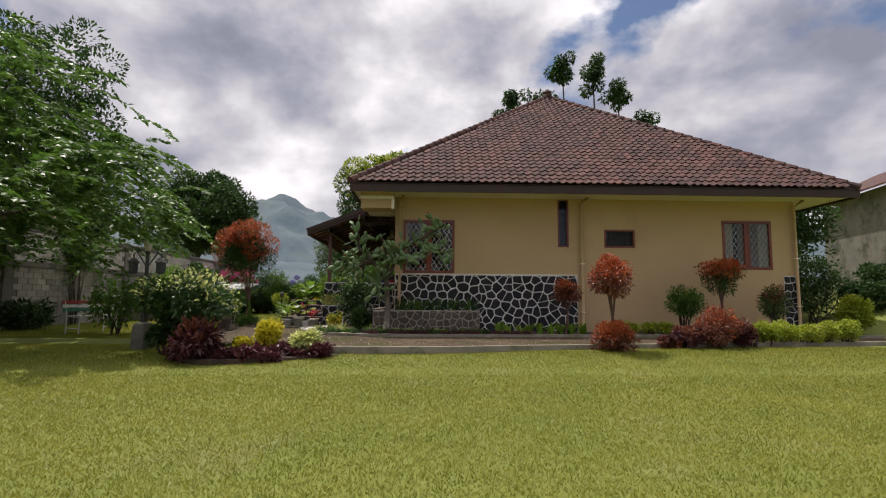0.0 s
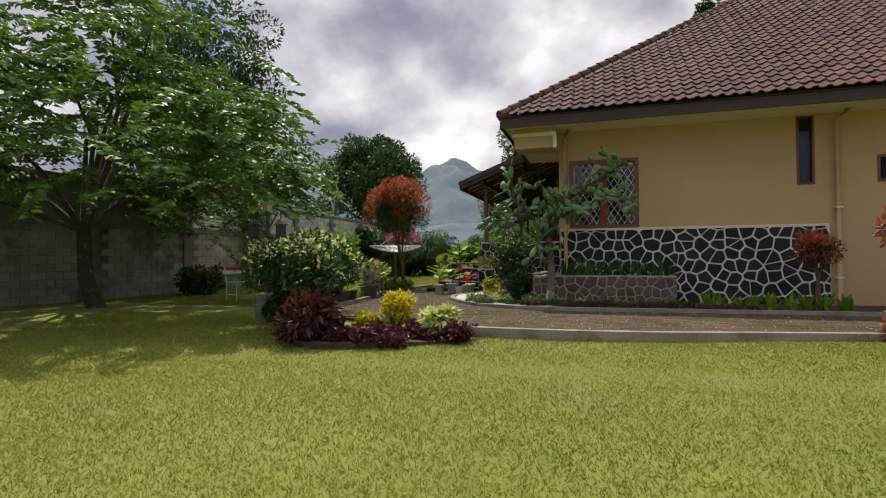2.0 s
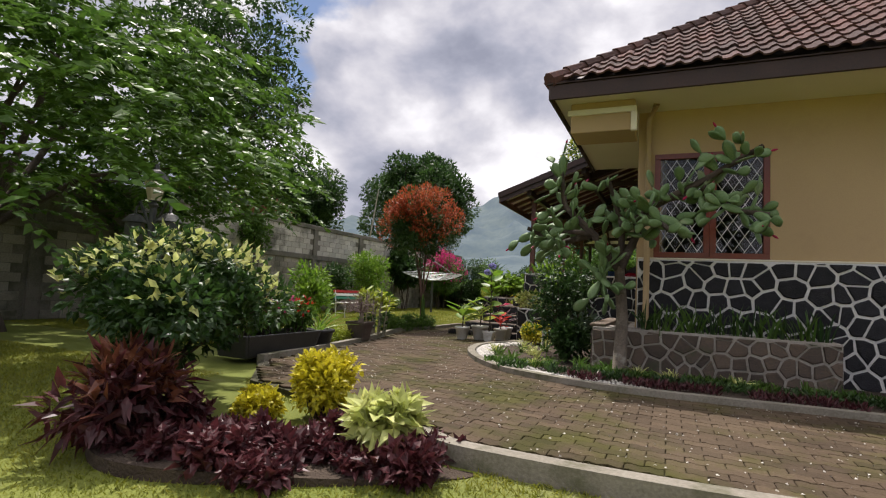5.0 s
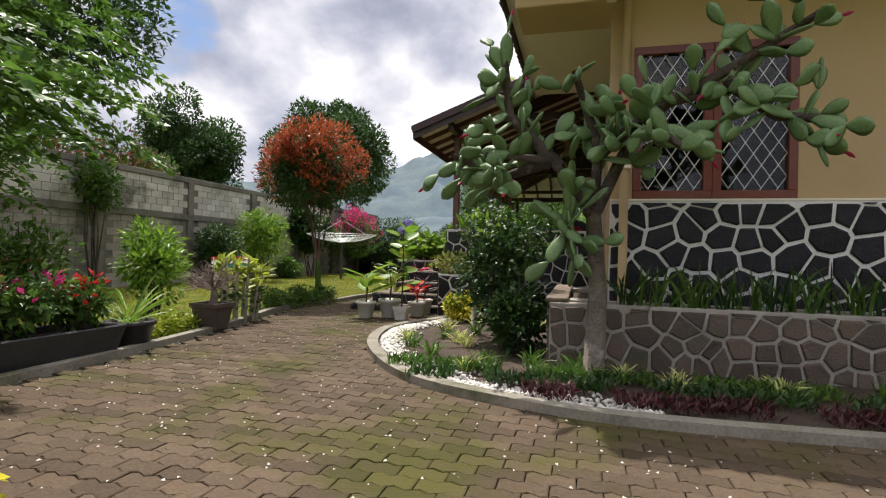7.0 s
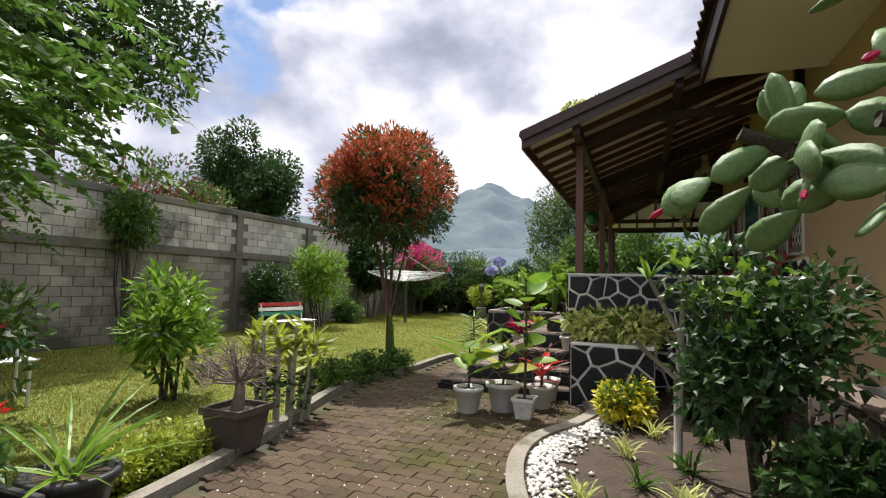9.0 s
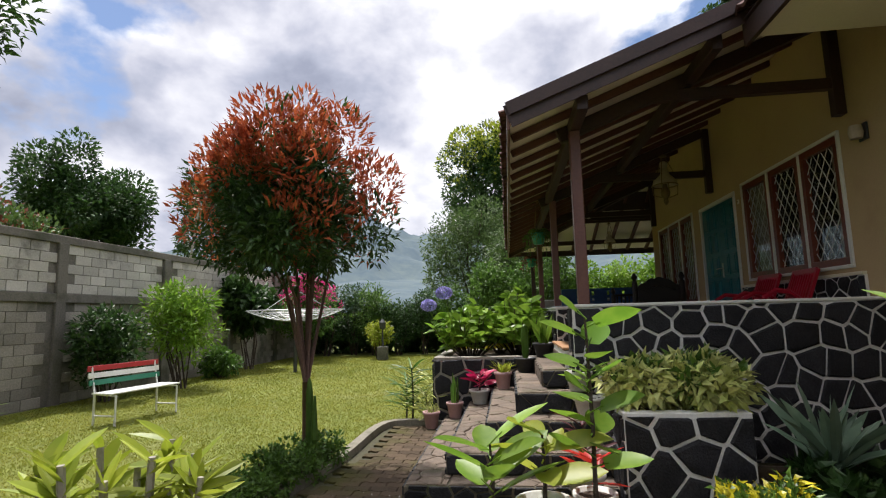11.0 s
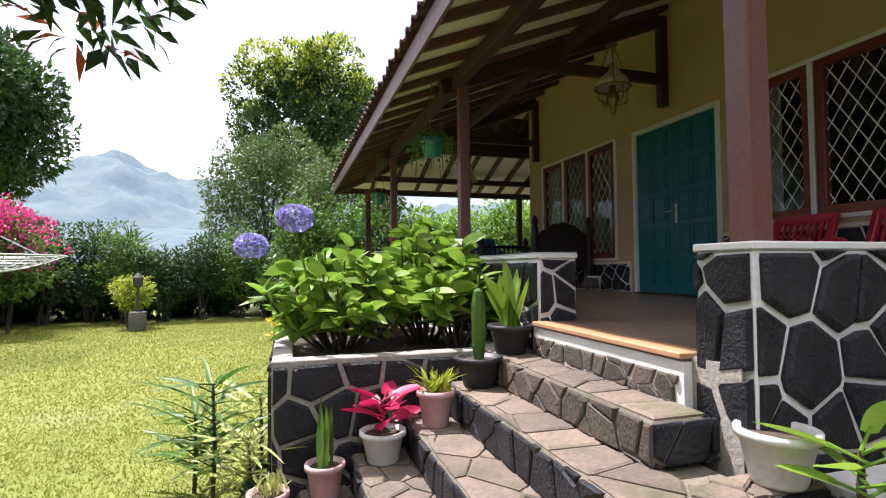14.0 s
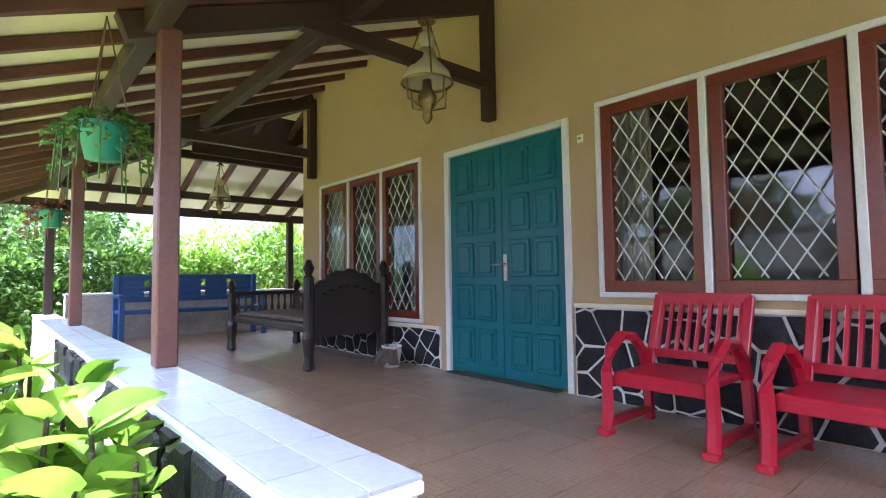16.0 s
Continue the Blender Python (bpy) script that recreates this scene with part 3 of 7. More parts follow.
WX, SY = -0.74, 13.92
wall_s = wall_with_holes("wall_south", "x", SY, 0.2, -0.86, 10.2, 0.4, 4.40,
                         [(-0.64, 0.75, 2.23, 3.68), (3.57, 3.87, 2.97, 4.28), (4.85, 5.70, 2.97, 3.47), (8.13, 9.52, 2.40, 3.76)], M["wall"], "ochre plastered side wall of the house")
wall_w = wall_with_holes("wall_west", "y", WX, 0.2, SY + 0.2, 24.7, 0.4, 5.05,
                         [(20.6, 21.98, 1.69, 3.70), (18.20, 20.37, 2.385, 3.745), (22.33, 24.4, 2.095, 3.725)], M["wall"], "ochre plastered veranda wall of the house")
wall_n = wall_with_holes("wall_north", "x", 24.7, 0.2, -0.74, 10.2, 0.4, 5.05, [], M["wall"], "ochre plastered rear wall of the house")
wall_e = wall_with_holes("wall_east", "y", 10.0, 0.2, SY + 0.2, 24.7, 0.4, 4.40, [], M["wall"], "ochre plastered end wall of the house")
# room surfaces behind the windows, their shade painted in as near-black
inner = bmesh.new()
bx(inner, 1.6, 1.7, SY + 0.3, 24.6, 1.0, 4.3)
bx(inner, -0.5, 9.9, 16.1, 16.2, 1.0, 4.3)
tagged(part("wall_inner", inner, M["dark"]), "inner partition seen through the windows, coloured near-black for shade", "wall", kind="structure")
tagged(part("ceiling", box(-0.5, 9.95, SY + 0.25, 24.65, 4.3, 4.36), M["dark"]), "inner ceiling of the house, coloured near-black for shade", "ceiling", kind="structure")
tagged(part("floor_inner", box(-0.5, 9.95, SY + 0.25, 24.65, 1.5, 1.66), M["dark"]), "inner floor of the house, coloured near-black for shade", "floor", kind="structure")

# stone facing of the side wall
face = part("stone_facing", box(-0.84, 4.08, SY - 0.03, SY - 0.002, 0.5, 2.20), M["mortar"])
tagged(face, "black stone facing with white joints on the side wall", "stone wall", kind="structure")
stones(face, (-0.84, SY - 0.03, 0.66), (1, 0, 0), (0, 0, 1), 4.92, 1.53, 0.235, 51, M["black_stone"], 0.021)
face2 = part("stone_facing", box(9.79, 10.22, SY - 0.03, SY - 0.002, 0.9, 2.24), M["mortar"])
tagged(face2, "narrow black stone facing with white joints at the corner", "stone wall", kind="structure")
stones(face2, (9.79, SY - 0.03, 0.9), (1, 0, 0), (0, 0, 1), 0.43, 1.33, 0.2, 53, M["black_stone"], 0.015)
tagged(part("trim_sill", box(-0.84, 4.08, SY - 0.035, SY - 0.001, 2.202, 2.225, 0.004), M["cream"]), "thin cream ledge over the stone facing", "trim", kind="structure")

# eaves, soffit and roof of the house
EX0, EX1, EY0, EY1, EZ = -1.95, 11.25, 12.9, 25.7, 4.44
APEX = Vector((4.62, 19.3, 9.35))
bm = bmesh.new()
bx(bm, EX0, EX1, EY0, EY0 + 0.04, 4.24, 4.44, 0.004)
bx(bm, EX0, EX1, EY1 - 0.04, EY1, 4.24, 4.44, 0.004)
bx(bm, EX0, EX0 + 0.04, EY0 + 0.04, 17.3, 4.24, 4.44, 0.004)
bx(bm, EX1 - 0.04, EX1, EY0 + 0.04, EY1 - 0.04, 4.24, 4.44, 0.004)
tagged(part("trim_fascia", bm, M["fascia"]), "dark brown fascia board below the roof tiles", "fascia", kind="structure")
bm = bmesh.new()
bx(bm, EX0 + 0.045, EX1 - 0.045, EY0 + 0.045, SY - 0.001, 4.30, 4.33)
bx(bm, EX0 + 0.045, WX - 0.002, SY + 0.0, 17.25, 4.30, 4.33)
bx(bm, 10.202, EX1 - 0.045, SY, EY1 - 0.045, 4.30, 4.33)
tagged(part("ceiling_soffit", bm, M["cream"]), "cream painted soffit boards below the eaves", "soffit", kind="structure")
bm = bmesh.new()
bx(bm, -1.72, -0.88, 13.3, 13.9, 3.88, 4.298, 0.01)
tagged(part("trim_soffit_box", bm, M["wall"]), "ochre plastered box below the eaves at the corner", "trim", kind="structure")
bm = bmesh.new()
bx(bm, -1.76, -0.86, 13.27, 13.32, 4.12, 4.2, 0.008)
bx(bm, -0.93, -0.85, 13.25, 13.33, 3.86, 4.12, 0.008)
tagged(part("trim_soffit_band", bm, M["cream"]), "cream moulding on the plastered box", "trim", kind="structure")

roof = part("roof", prism([(EX0 - 0.02, EY0 - 0.02), (EX1 + 0.02, EY0 - 0.02), (EX1 + 0.02, EY1 + 0.02), (WX + 0.1, EY1 + 0.02), (WX + 0.1, 17.25), (EX0 - 0.02, 17.25)], 4.445, 4.46), M["fascia"])
tagged(roof, "steep hipped roof of weathered red-brown clay tiles", "roof", kind="structure")
bm = bmesh.new()
q = [bm.verts.new(p) for p in ((EX0, EY0, 4.465), (EX1, EY0, 4.465), (EX1, EY1, 4.465), (EX0, EY1, 4.465))]
a = bm.verts.new(APEX)
for k in range(3):
    bm.faces.new((q[k], q[(k + 1) % 4], a))
kw = (APEX.z - 4.465) / (APEX.x - EX0)
w1, w2, w3 = bm.verts.new((EX0, 17.25, 4.465)), bm.verts.new((EX0 + 0.4, 17.25, 4.465 + 0.4 * kw)), bm.verts.new((EX0 + 0.4, EY1 - 0.39, 4.465 + 0.4 * kw))
bm.faces.new((q[0], w1, w2, a))
bm.faces.new((w2, w3, a))
part("underlay", bm, M["fascia"], roof)


def tile_mesh(wd, ln):
    """One clay tile: a shallow S in section with a thick lower lip. x across, y up the slope, z out."""
    bm = bmesh.new()
    prof = [(0.0, 0.004), (0.18, 0.0), (0.42, 0.006), (0.58, 0.030), (0.78, 0.042), (1.0, 0.014)]
    top0 = [bm.verts.new((x * wd, 0, z + 0.030)) for x, z in prof]
    top1 = [bm.verts.new((x * wd, ln * 1.12, z)) for x, z in prof]
    lip = [bm.verts.new((x * wd, 0, z + 0.008)) for x, z in prof]
    for k in range(len(prof) - 1):
        bm.faces.new((top0[k], top0[k + 1], top1[k + 1], top1[k]))
        bm.faces.new((lip[k], lip[k + 1], top0[k + 1], top0[k]))
    me = mesh_of("roof_tile", bm)
    return me


def slope_tiles(o, u, s, wd, ln, parent, rest_name, spans, near, skip=lambda p: False):
    """Rows of tiles on a slope: o a corner at the eave, u along the eave, s up the slope; spans(row) gives (from, to) along u."""
    o, u, s = Vector(o), Vector(u).normalized(), Vector(s).normalized()
    nrm = u.cross(s)
    base = tile_mesh(wd, ln)
    base.materials.append(M["tile_roof"])
    bv = np.array([v.co[:] for v in base.vertices])
    bf = np.array([p.vertices[:] for p in base.polygons])
    V, F, count = [], [], 0
    r = random.Random(3)
    row = 0
    while True:
        sp = spans(row * ln)
        if not sp:
            break
        k0, k1 = math.ceil(sp[0] / wd), math.floor(sp[1] / wd) - 1
        for k in range(k0, k1 + 1):
            p = o + u * (k * wd + r.uniform(-0.004, 0.004)) + s * (row * ln + r.uniform(-0.012, 0.012)) + nrm * r.uniform(0, 0.008)
            if skip(p):
                continue
            mt = Matrix((u, s, nrm)).transposed().to_4x4()
            mt.translation = p
            mt = mt @ pose(0, 0, 0, r.uniform(-0.6, 0.6), r.uniform(-1, 1), r.uniform(-0.8, 0.8))
            if count < 300 and near(p):
                ob = new("roof_tile", base)
                ob.parent = parent
                ob.matrix_basis = mt
                count += 1
            else:
                m3 = np.array(mt)
                F.append(bf + len(V) * len(bv))
                V.append(bv @ m3[:3, :3].T + m3[:3, 3])
        row += 1
    tagged(raw_mesh(rest_name, np.concatenate(V), np.concatenate(F), M["tile_rest"], parent), kind="stuff")


def pyramid_span(width, apex_along, slope_len):
    def f(d):
        t = (d + 0.1) / slope_len
        if t >= 0.985:
            return None
        return apex_along * t, width - (width - apex_along) * t
    return f


TW, TL = 0.205, 0.245
es = Vector((0, APEX.y - EY0, APEX.z - 4.48))
slope_tiles((EX0, EY0 - 0.06, 4.475), (1, 0, 0), es, TW, TL, roof, "tiles_south", pyramid_span(EX1 - EX0, APEX.x - EX0, es.length), lambda p: p.x < 4.2 and p.z < 6.6)
ew = Vector((APEX.x - EX0, 0, APEX.z - 4.48))
slope_tiles((EX0 - 0.06, EY1, 4.475), (0, -1, 0), ew, TW, TL, roof, "tiles_west", pyramid_span(EY1 - EY0, EY1 - APEX.y, ew.length), lambda p: False, lambda p: p.y > 17.3 and p.x < EX0 + 0.4)
# ridge caps along the hips, and the finial
for corner in ((EX0, EY0, 4.5), (EX1, EY0, 4.5), (EX0, EY1, 4.5)):
    c0 = Vector(corner)
    d = APEX + Vector((0, 0, 0.03)) - c0
    n = int(d.length / 0.30)
    for k in range(n):
        bm = bmesh.new()
        p0, p1 = c0 + d * (k / n), c0 + d * ((k + 1.15) / n)
        tube(bm, [p0, p1], [0.115, 0.085], 8)
        part("ridge_cap", bm, M["tile_roof"], roof)
bm = bmesh.new()
lathe(bm, [(0.18, -0.05), (0.22, 0.05), (0.14, 0.14), (0.17, 0.22), (0.06, 0.34)], 12, tuple(APEX))
part("finial", bm, M["tile_roof"], roof, "round clay finial at the peak")

# ---------------------------------------------------------------- veranda
PZ = 1.69
VX0, VZ0, VZ1 = -3.96, 3.72, 4.98
VY0, VY1 = 17.27, 27.85
base = part("veranda_floor", prism([(-3.48, 17.82), (WX - 0.003, 17.82), (WX - 0.003, 24.7), (3.5, 24.7), (3.5, 27.5), (-3.48, 27.5)], 0.3, PZ - 0.012), M["grey_mortar"])
tagged(base, "raised veranda floor of brown glazed tiles", "floor", kind="structure")
tile = mesh_of("floor_tile", box(0.002, 0.298, 0.002, 0.298, 0, 0.012, 0.001))
tile.materials.append(M["floor_tile"])
for i in range(9):
    for j in range(32):
        x, y = -3.40 + i * 0.3, 17.85 + j * 0.3
        if x + 0.3 < WX and y < 27.2:
            ob = new("floor_tile", tile)
            ob.parent, ob.location = base, (x, y, PZ - 0.012)
# stone skirting of the porch front, with a painted band and an orange edge of tiles
front = part("porch_front", box(-3.52, -3.482, 18.04, 19.27, 0.5, PZ - 0.03), M["white"])
tagged(front, "white painted riser with stones under the veranda edge", "riser", kind="structure")
stones(front, (-3.52, 19.26, 1.5), (0, -1, 0), (0, 0, 1), 1.2, 0.11, 0.14, 31, M["brown_stone"], 0.008, 0.012)
edge = part("trim_edge", box(-3.535, -3.40, 18.04, 19.265, PZ - 0.02, PZ + 0.004, 0.004), M["edge_tile"])
tagged(edge, "orange clay edging tiles at the top of the steps", "edging", kind="structure")

# parapets
def parapet(name, x0, x1, y0, y1, z0, z1, faces, seed, label, cap):
    ob = part(name, box(x0, x1, y0, y1, z0, z1, 0.006), M["mortar"])
    tagged(ob, label, "low wall", kind="structure")
    for f in faces:
        if f == "s":
            stones(ob, (x0, y0, z0), (1, 0, 0), (0, 0, 1), x1 - x0, z1 - z0, 0.215, seed, M["black_stone"], 0.017)
        if f == "n":
            stones(ob, (x1, y1, z0), (-1, 0, 0), (0, 0, 1), x1 - x0, z1 - z0, 0.215, seed + 1, M["black_stone"], 0.017)
        if f == "w":
            stones(ob, (x0, y1, z0), (0, -1, 0), (0, 0, 1), y1 - y0, z1 - z0, 0.215, seed + 2, M["black_stone"], 0.017)
        if f == "e":
            stones(ob, (x1, y0, z0), (0, 1, 0), (0, 0, 1), y1 - y0, z1 - z0, 0.215, seed + 3, M["black_stone"], 0.017)
    part("coping", box(x0 - 0.01, x1 + 0.01, y0 - 0.01, y1 + 0.01, z1, z1 + 0.03, 0.006), cap, ob)
    return ob


par1 = parapet("parapet_south", -3.46, WX - 0.005, 17.78, 18.03, 0.7, 2.07, "sw", 11, "low black stone parapet with white joints and pale coping", M["white"])
par2 = parapet("parapet_west", -3.47, -3.22, 19.28, 27.5, PZ - 0.4, 2.07, "s", 17, "low black stone parapet with a white tiled top", M["white"])
stones(par2, (-3.47, 24.0, PZ - 0.2), (0, -1, 0), (0, 0, 1), 4.7, 0.57, 0.24, 19, M["black_stone"], 0.017)
wt = mesh_of("coping_tile", box(0.002, 0.133, 0.003, 0.197, 0, 0.01, 0.001))
wt.materials.append(M["white_tile"])
for j in range(34):
    for i in range(2):
        ob = new("coping_tile", wt)
        ob.parent, ob.location = par2, (-3.48 + i * 0.135, 19.275 + j * 0.2, 2.10)
parn = parapet("parapet_north", -3.13, 3.5, 27.25, 27.5, PZ, 2.35, "", 23, "plain rendered parapet at the end of the veranda", M["white"])
parn.data.materials[0] = M["grey_mortar"]

# stone wainscot on the veranda wall
for y0, y1, zt, seed in ((18.05, 20.57, 2.31, 41), (22.05, 24.68, 2.05, 43)):
    wsc = part("stone_wainscot", box(WX - 0.028, WX - 0.002, y0, y1, PZ, zt), M["mortar"])
    tagged(wsc, "black stone wainscot with white joints on the veranda wall", "stone wall", kind="structure")
    stones(wsc, (WX - 0.028, y1, PZ), (0, -1, 0), (0, 0, 1), y1 - y0, zt - PZ, 0.19, seed, M["black_stone"], 0.013, 0.012)
    part("ledge", box(WX - 0.045, WX - 0.003, y0, y1, zt, zt + 0.03, 0.004), M["cream"], wsc)
tagged(part("baseboard", box(WX - 0.02, WX - 0.002, 20.49, 20.57, PZ, PZ + 0.12), M["edge_tile"]), "clay tile skirting beside the door", "skirting", kind="structure")

# veranda roof: boards, rafters, purlins, tiles
sl = (VZ1 - VZ0) / (WX - VX0)


def vz(x):
    return VZ0 + (x - VX0) * sl


XN = WX + 0.03
bm = bmesh.new()
YN = VY1 - (WX - VX0)
for dz0 in (0.03,):
    a = [bm.verts.new(p) for p in ((VX0, VY0, VZ0 + 0.06), (XN, VY0, vz(XN) + 0.06), (XN, YN, vz(XN) + 0.06), (VX0, VY1, VZ0 + 0.06))]
    bm.faces.new(a)
    b = [bm.verts.new(p) for p in ((VX0, VY1, VZ0 + 0.06), (XN, YN, vz(XN) + 0.06), (4.2, YN, vz(XN) + 0.06), (4.2, VY1, VZ0 + 0.06))]
    bm.faces.new(b)
ext = bmesh.ops.extrude_face_region(bm, geom=bm.faces[:])
for v in [g for g in ext["geom"] if isinstance(g, bmesh.types.BMVert)]:
    v.co.z += 0.03
bmesh.ops.recalc_face_normals(bm, faces=bm.faces[:])
tagged(part("ceiling_veranda", bm, M["cream"]), "cream boarded underside of the veranda roof", "ceiling", kind="structure")
vroof = thing("veranda_roof", "lean-to roof of clay tiles on red-brown rafters", "roof", kind="structure")
y = VY0 + 0.05
while y < VY1 - 0.2:
    xt = min(XN, VX0 + (VY1 - y)) - 0.02
    bm = bmesh.new()
    beam(bm, (VX0 + 0.02, y, VZ0 + 0.022), (xt, y, vz(xt) + 0.022), 0.055, 0.07)
    part("rafter", bm, M["rafter"], vroof)
    y += 0.50
x = VX0 + 0.3
while x < 4.0:
    yt = max(YN, VY1 - (x - VX0)) + 0.03
    bm = bmesh.new()
    beam(bm, (x, VY1 - 0.02, VZ0 + 0.015), (x, yt, VZ0 + (VY1 - yt) * sl + 0.015), 0.06, 0.085)
    part("rafter", bm, M["rafter"], vroof)
    x += 0.50
bm = bmesh.new()
beam(bm, (VX0 + 0.03, VY1 - 0.03, VZ0 - 0.02), (XN, YN, vz(XN) - 0.06), 0.09, 0.14)
part("hip_rafter", bm, M["dark_wood"], vroof)
for xx, ww in ((-3.32, 0.10), (-2.15, 0.09)):
    bm = bmesh.new()
    beam(bm, (xx, VY0 + 0.06, vz(xx) - 0.10), (xx, VY1 - (xx - VX0), vz(xx) - 0.10), ww, 0.13)
    part("purlin", bm, M["dark_wood"], vroof)
for dy in (0.7, 1.75):
    bm = bmesh.new()
    beam(bm, (VX0 + dy, VY1 - dy, VZ0 + dy * sl - 0.10), (4.0, VY1 - dy, VZ0 + dy * sl - 0.10), 0.09, 0.11)
    part("purlin", bm, M["dark_wood"], vroof)
bm = bmesh.new()
beam(bm, (-3.2, 27.15, 3.60), (4.0, 27.15, 3.60), 0.09, 0.10)
part("wall_plate", bm, M["dark_wood"], vroof)
# verge boards and the eave's fascia
bm = bmesh.new()
beam(bm, (VX0 - 0.02, VY0 - 0.02, VZ0 + 0.03), (EX0 + 0.0, VY0 - 0.02, vz(EX0) + 0.03), 0.03, 0.20)
part("verge_board", bm, M["dark_wood"], vroof)
bm = bmesh.new()
beam(bm, (VX0 - 0.02, VY0 - 0.055, VZ0 + 0.09), (EX0 + 0.0, VY0 - 0.055, vz(EX0) + 0.09), 0.03, 0.11)
part("verge_cap", bm, M["dark_wood"], vroof)
bm = bmesh.new()
bx(bm, VX0 - 0.03, VX0 - 0.002, VY0, VY1, VZ0 - 0.08, VZ0 + 0.10, 0.004)
part("fascia", bm, M["post"], vroof)
bm = bmesh.new()
bx(bm, VX0, 4.2, VY1, VY1 + 0.03, VZ0 - 0.06, VZ0 + 0.10, 0.004)
part("fascia", bm, M["dark_wood"], vroof)
vs_ = Vector((WX - VX0, 0, VZ1 - VZ0))
slope_tiles((VX0 - 0.08, VY1, VZ0 + 0.10), (0, -1, 0), vs_, TW, TL, vroof, "tiles_rest", lambda d: (d * 0.9, VY1 - VY0 + 0.06) if d < vs_.length - 0.1 else None, lambda p: p.y < 20.2)
vn_ = Vector((0, -(VY1 - YN), VZ1 - VZ0))
slope_tiles((4.2, VY1 + 0.08, VZ0 + 0.10), (-1, 0, 0), vn_, TW, TL, vroof, "tiles_north", lambda d: (0, 8.16 - d * 0.9) if d < vn_.length - 0.1 else None, lambda p: False)

# posts
for px, py, z0 in ((-3.33, 17.905, 2.10), (-3.26, 21.27, 2.11), (-3.28, 24.7, 2.11), (-3.33, 27.15, 2.11), (0.10, 27.15, 2.38), (3.4, 27.15, 2.38)):
    post = thing("veranda_post", "square brown painted timber post on the parapet", "post", "veranda posts", at=(px, py, z0))
    top = vz(px) - 0.165 if py < 26 else 3.65
    part("shaft", box(-0.052, 0.052, -0.052, 0.052, 0, top - z0, 0.008), M["post"] if py < 25 else M["dark_wood"], post)
# brackets on the veranda wall
for by in (18.08, 21.36, 24.55):
    br = thing("roof_bracket", "dark stained timber bracket between post and wall", "bracket", "roof brackets", at=(WX, by, 3.85))
    bm = bmesh.new()
    bx(bm, -0.10, -0.003, -0.05, 0.05, 0, 1.05, 0.006)
    part("wall_piece", bm, M["dark_wood"], br)
    bm = bmesh.new()
    beam(bm, (-2.72, 0, vz(WX - 2.72) - 3.85 - 0.10), (-0.10, 0, vz(WX - 0.10) - 3.85 - 0.10), 0.09, 0.14)
    part("principal", bm, M["dark_wood"], br)
    bm = bmesh.new()
    beam(bm, (-1.75, 0, 0.32), (-0.10, 0, 0.32), 0.08, 0.11)
    part("tie", bm, M["dark_wood"], br)

# ---------------------------------------------------------------- steps
SZ = [0.79, 0.96, 1.14, 1.33, 1.50]
SXW = [-4.88, -4.58, -4.27, -4.00, -3.75]
SYS = [16.82, 17.05, 17.38, 17.66, 17.93]
SYN = [19.485, 19.49, 19.495, 19.50, 19.505]
for k in range(5):
    xe = -3.31 if k < 4 else -3.465
    bm = bmesh.new()
    bx(bm, SXW[k], -3.53, SYS[k], SYN[k], 0.4 if k == 0 else SZ[k - 1], SZ[k] - 0.012, 0.01)
    if SYS[k] < 17.7:
        bx(bm, -3.529, -3.30, SYS[k], 17.775, 0.4 if k == 0 else SZ[k - 1], SZ[k] - 0.012, 0.01)
    st = part("step", bm, M["step_joint"])
    tagged(st, "wide garden step paved with worn brown flagstones", "step", kind="structure", group="garden steps")
    xw = (SXW[k + 1] if k < 4 else -3.53) - SXW[k] + 0.03
    stones(st, (SXW[k] + 0.01, SYS[k] + 0.01, SZ[k] - 0.012), (1, 0, 0), (0, 1, 0), xw, SYN[k] - SYS[k] - 0.02, 0.20, 60 + k, M["tread"], 0.008, 0.012, "flagstone")
    yw = (min(SYS[k + 1], 17.775) if k < 4 else 17.775) - SYS[k] + 0.03
    x0 = SXW[k] + xw + 0.01
    if k < 4:
        stones(st, (x0, SYS[k] + 0.01, SZ[k] - 0.012), (1, 0, 0), (0, 1, 0), xe - x0, yw, 0.2, 70 + k, M["tread"], 0.008, 0.012, "flagstone")
    zl = SZ[k - 1] if k else 0.66
    stones(st, (SXW[k], SYN[k], zl), (0, -1, 0), (0, 0, 1), SYN[k] - SYS[k], SZ[k] - zl - 0.01, 0.20, 80 + k, M["black_stone"] if k != 4 else M["brown_stone"], 0.010, 0.012)
    stones(st, (SXW[k], SYS[k], zl), (1, 0, 0), (0, 0, 1), xe - SXW[k], SZ[k] - zl - 0.01, 0.20, 90 + k, M["black_stone"], 0.010, 0.012)

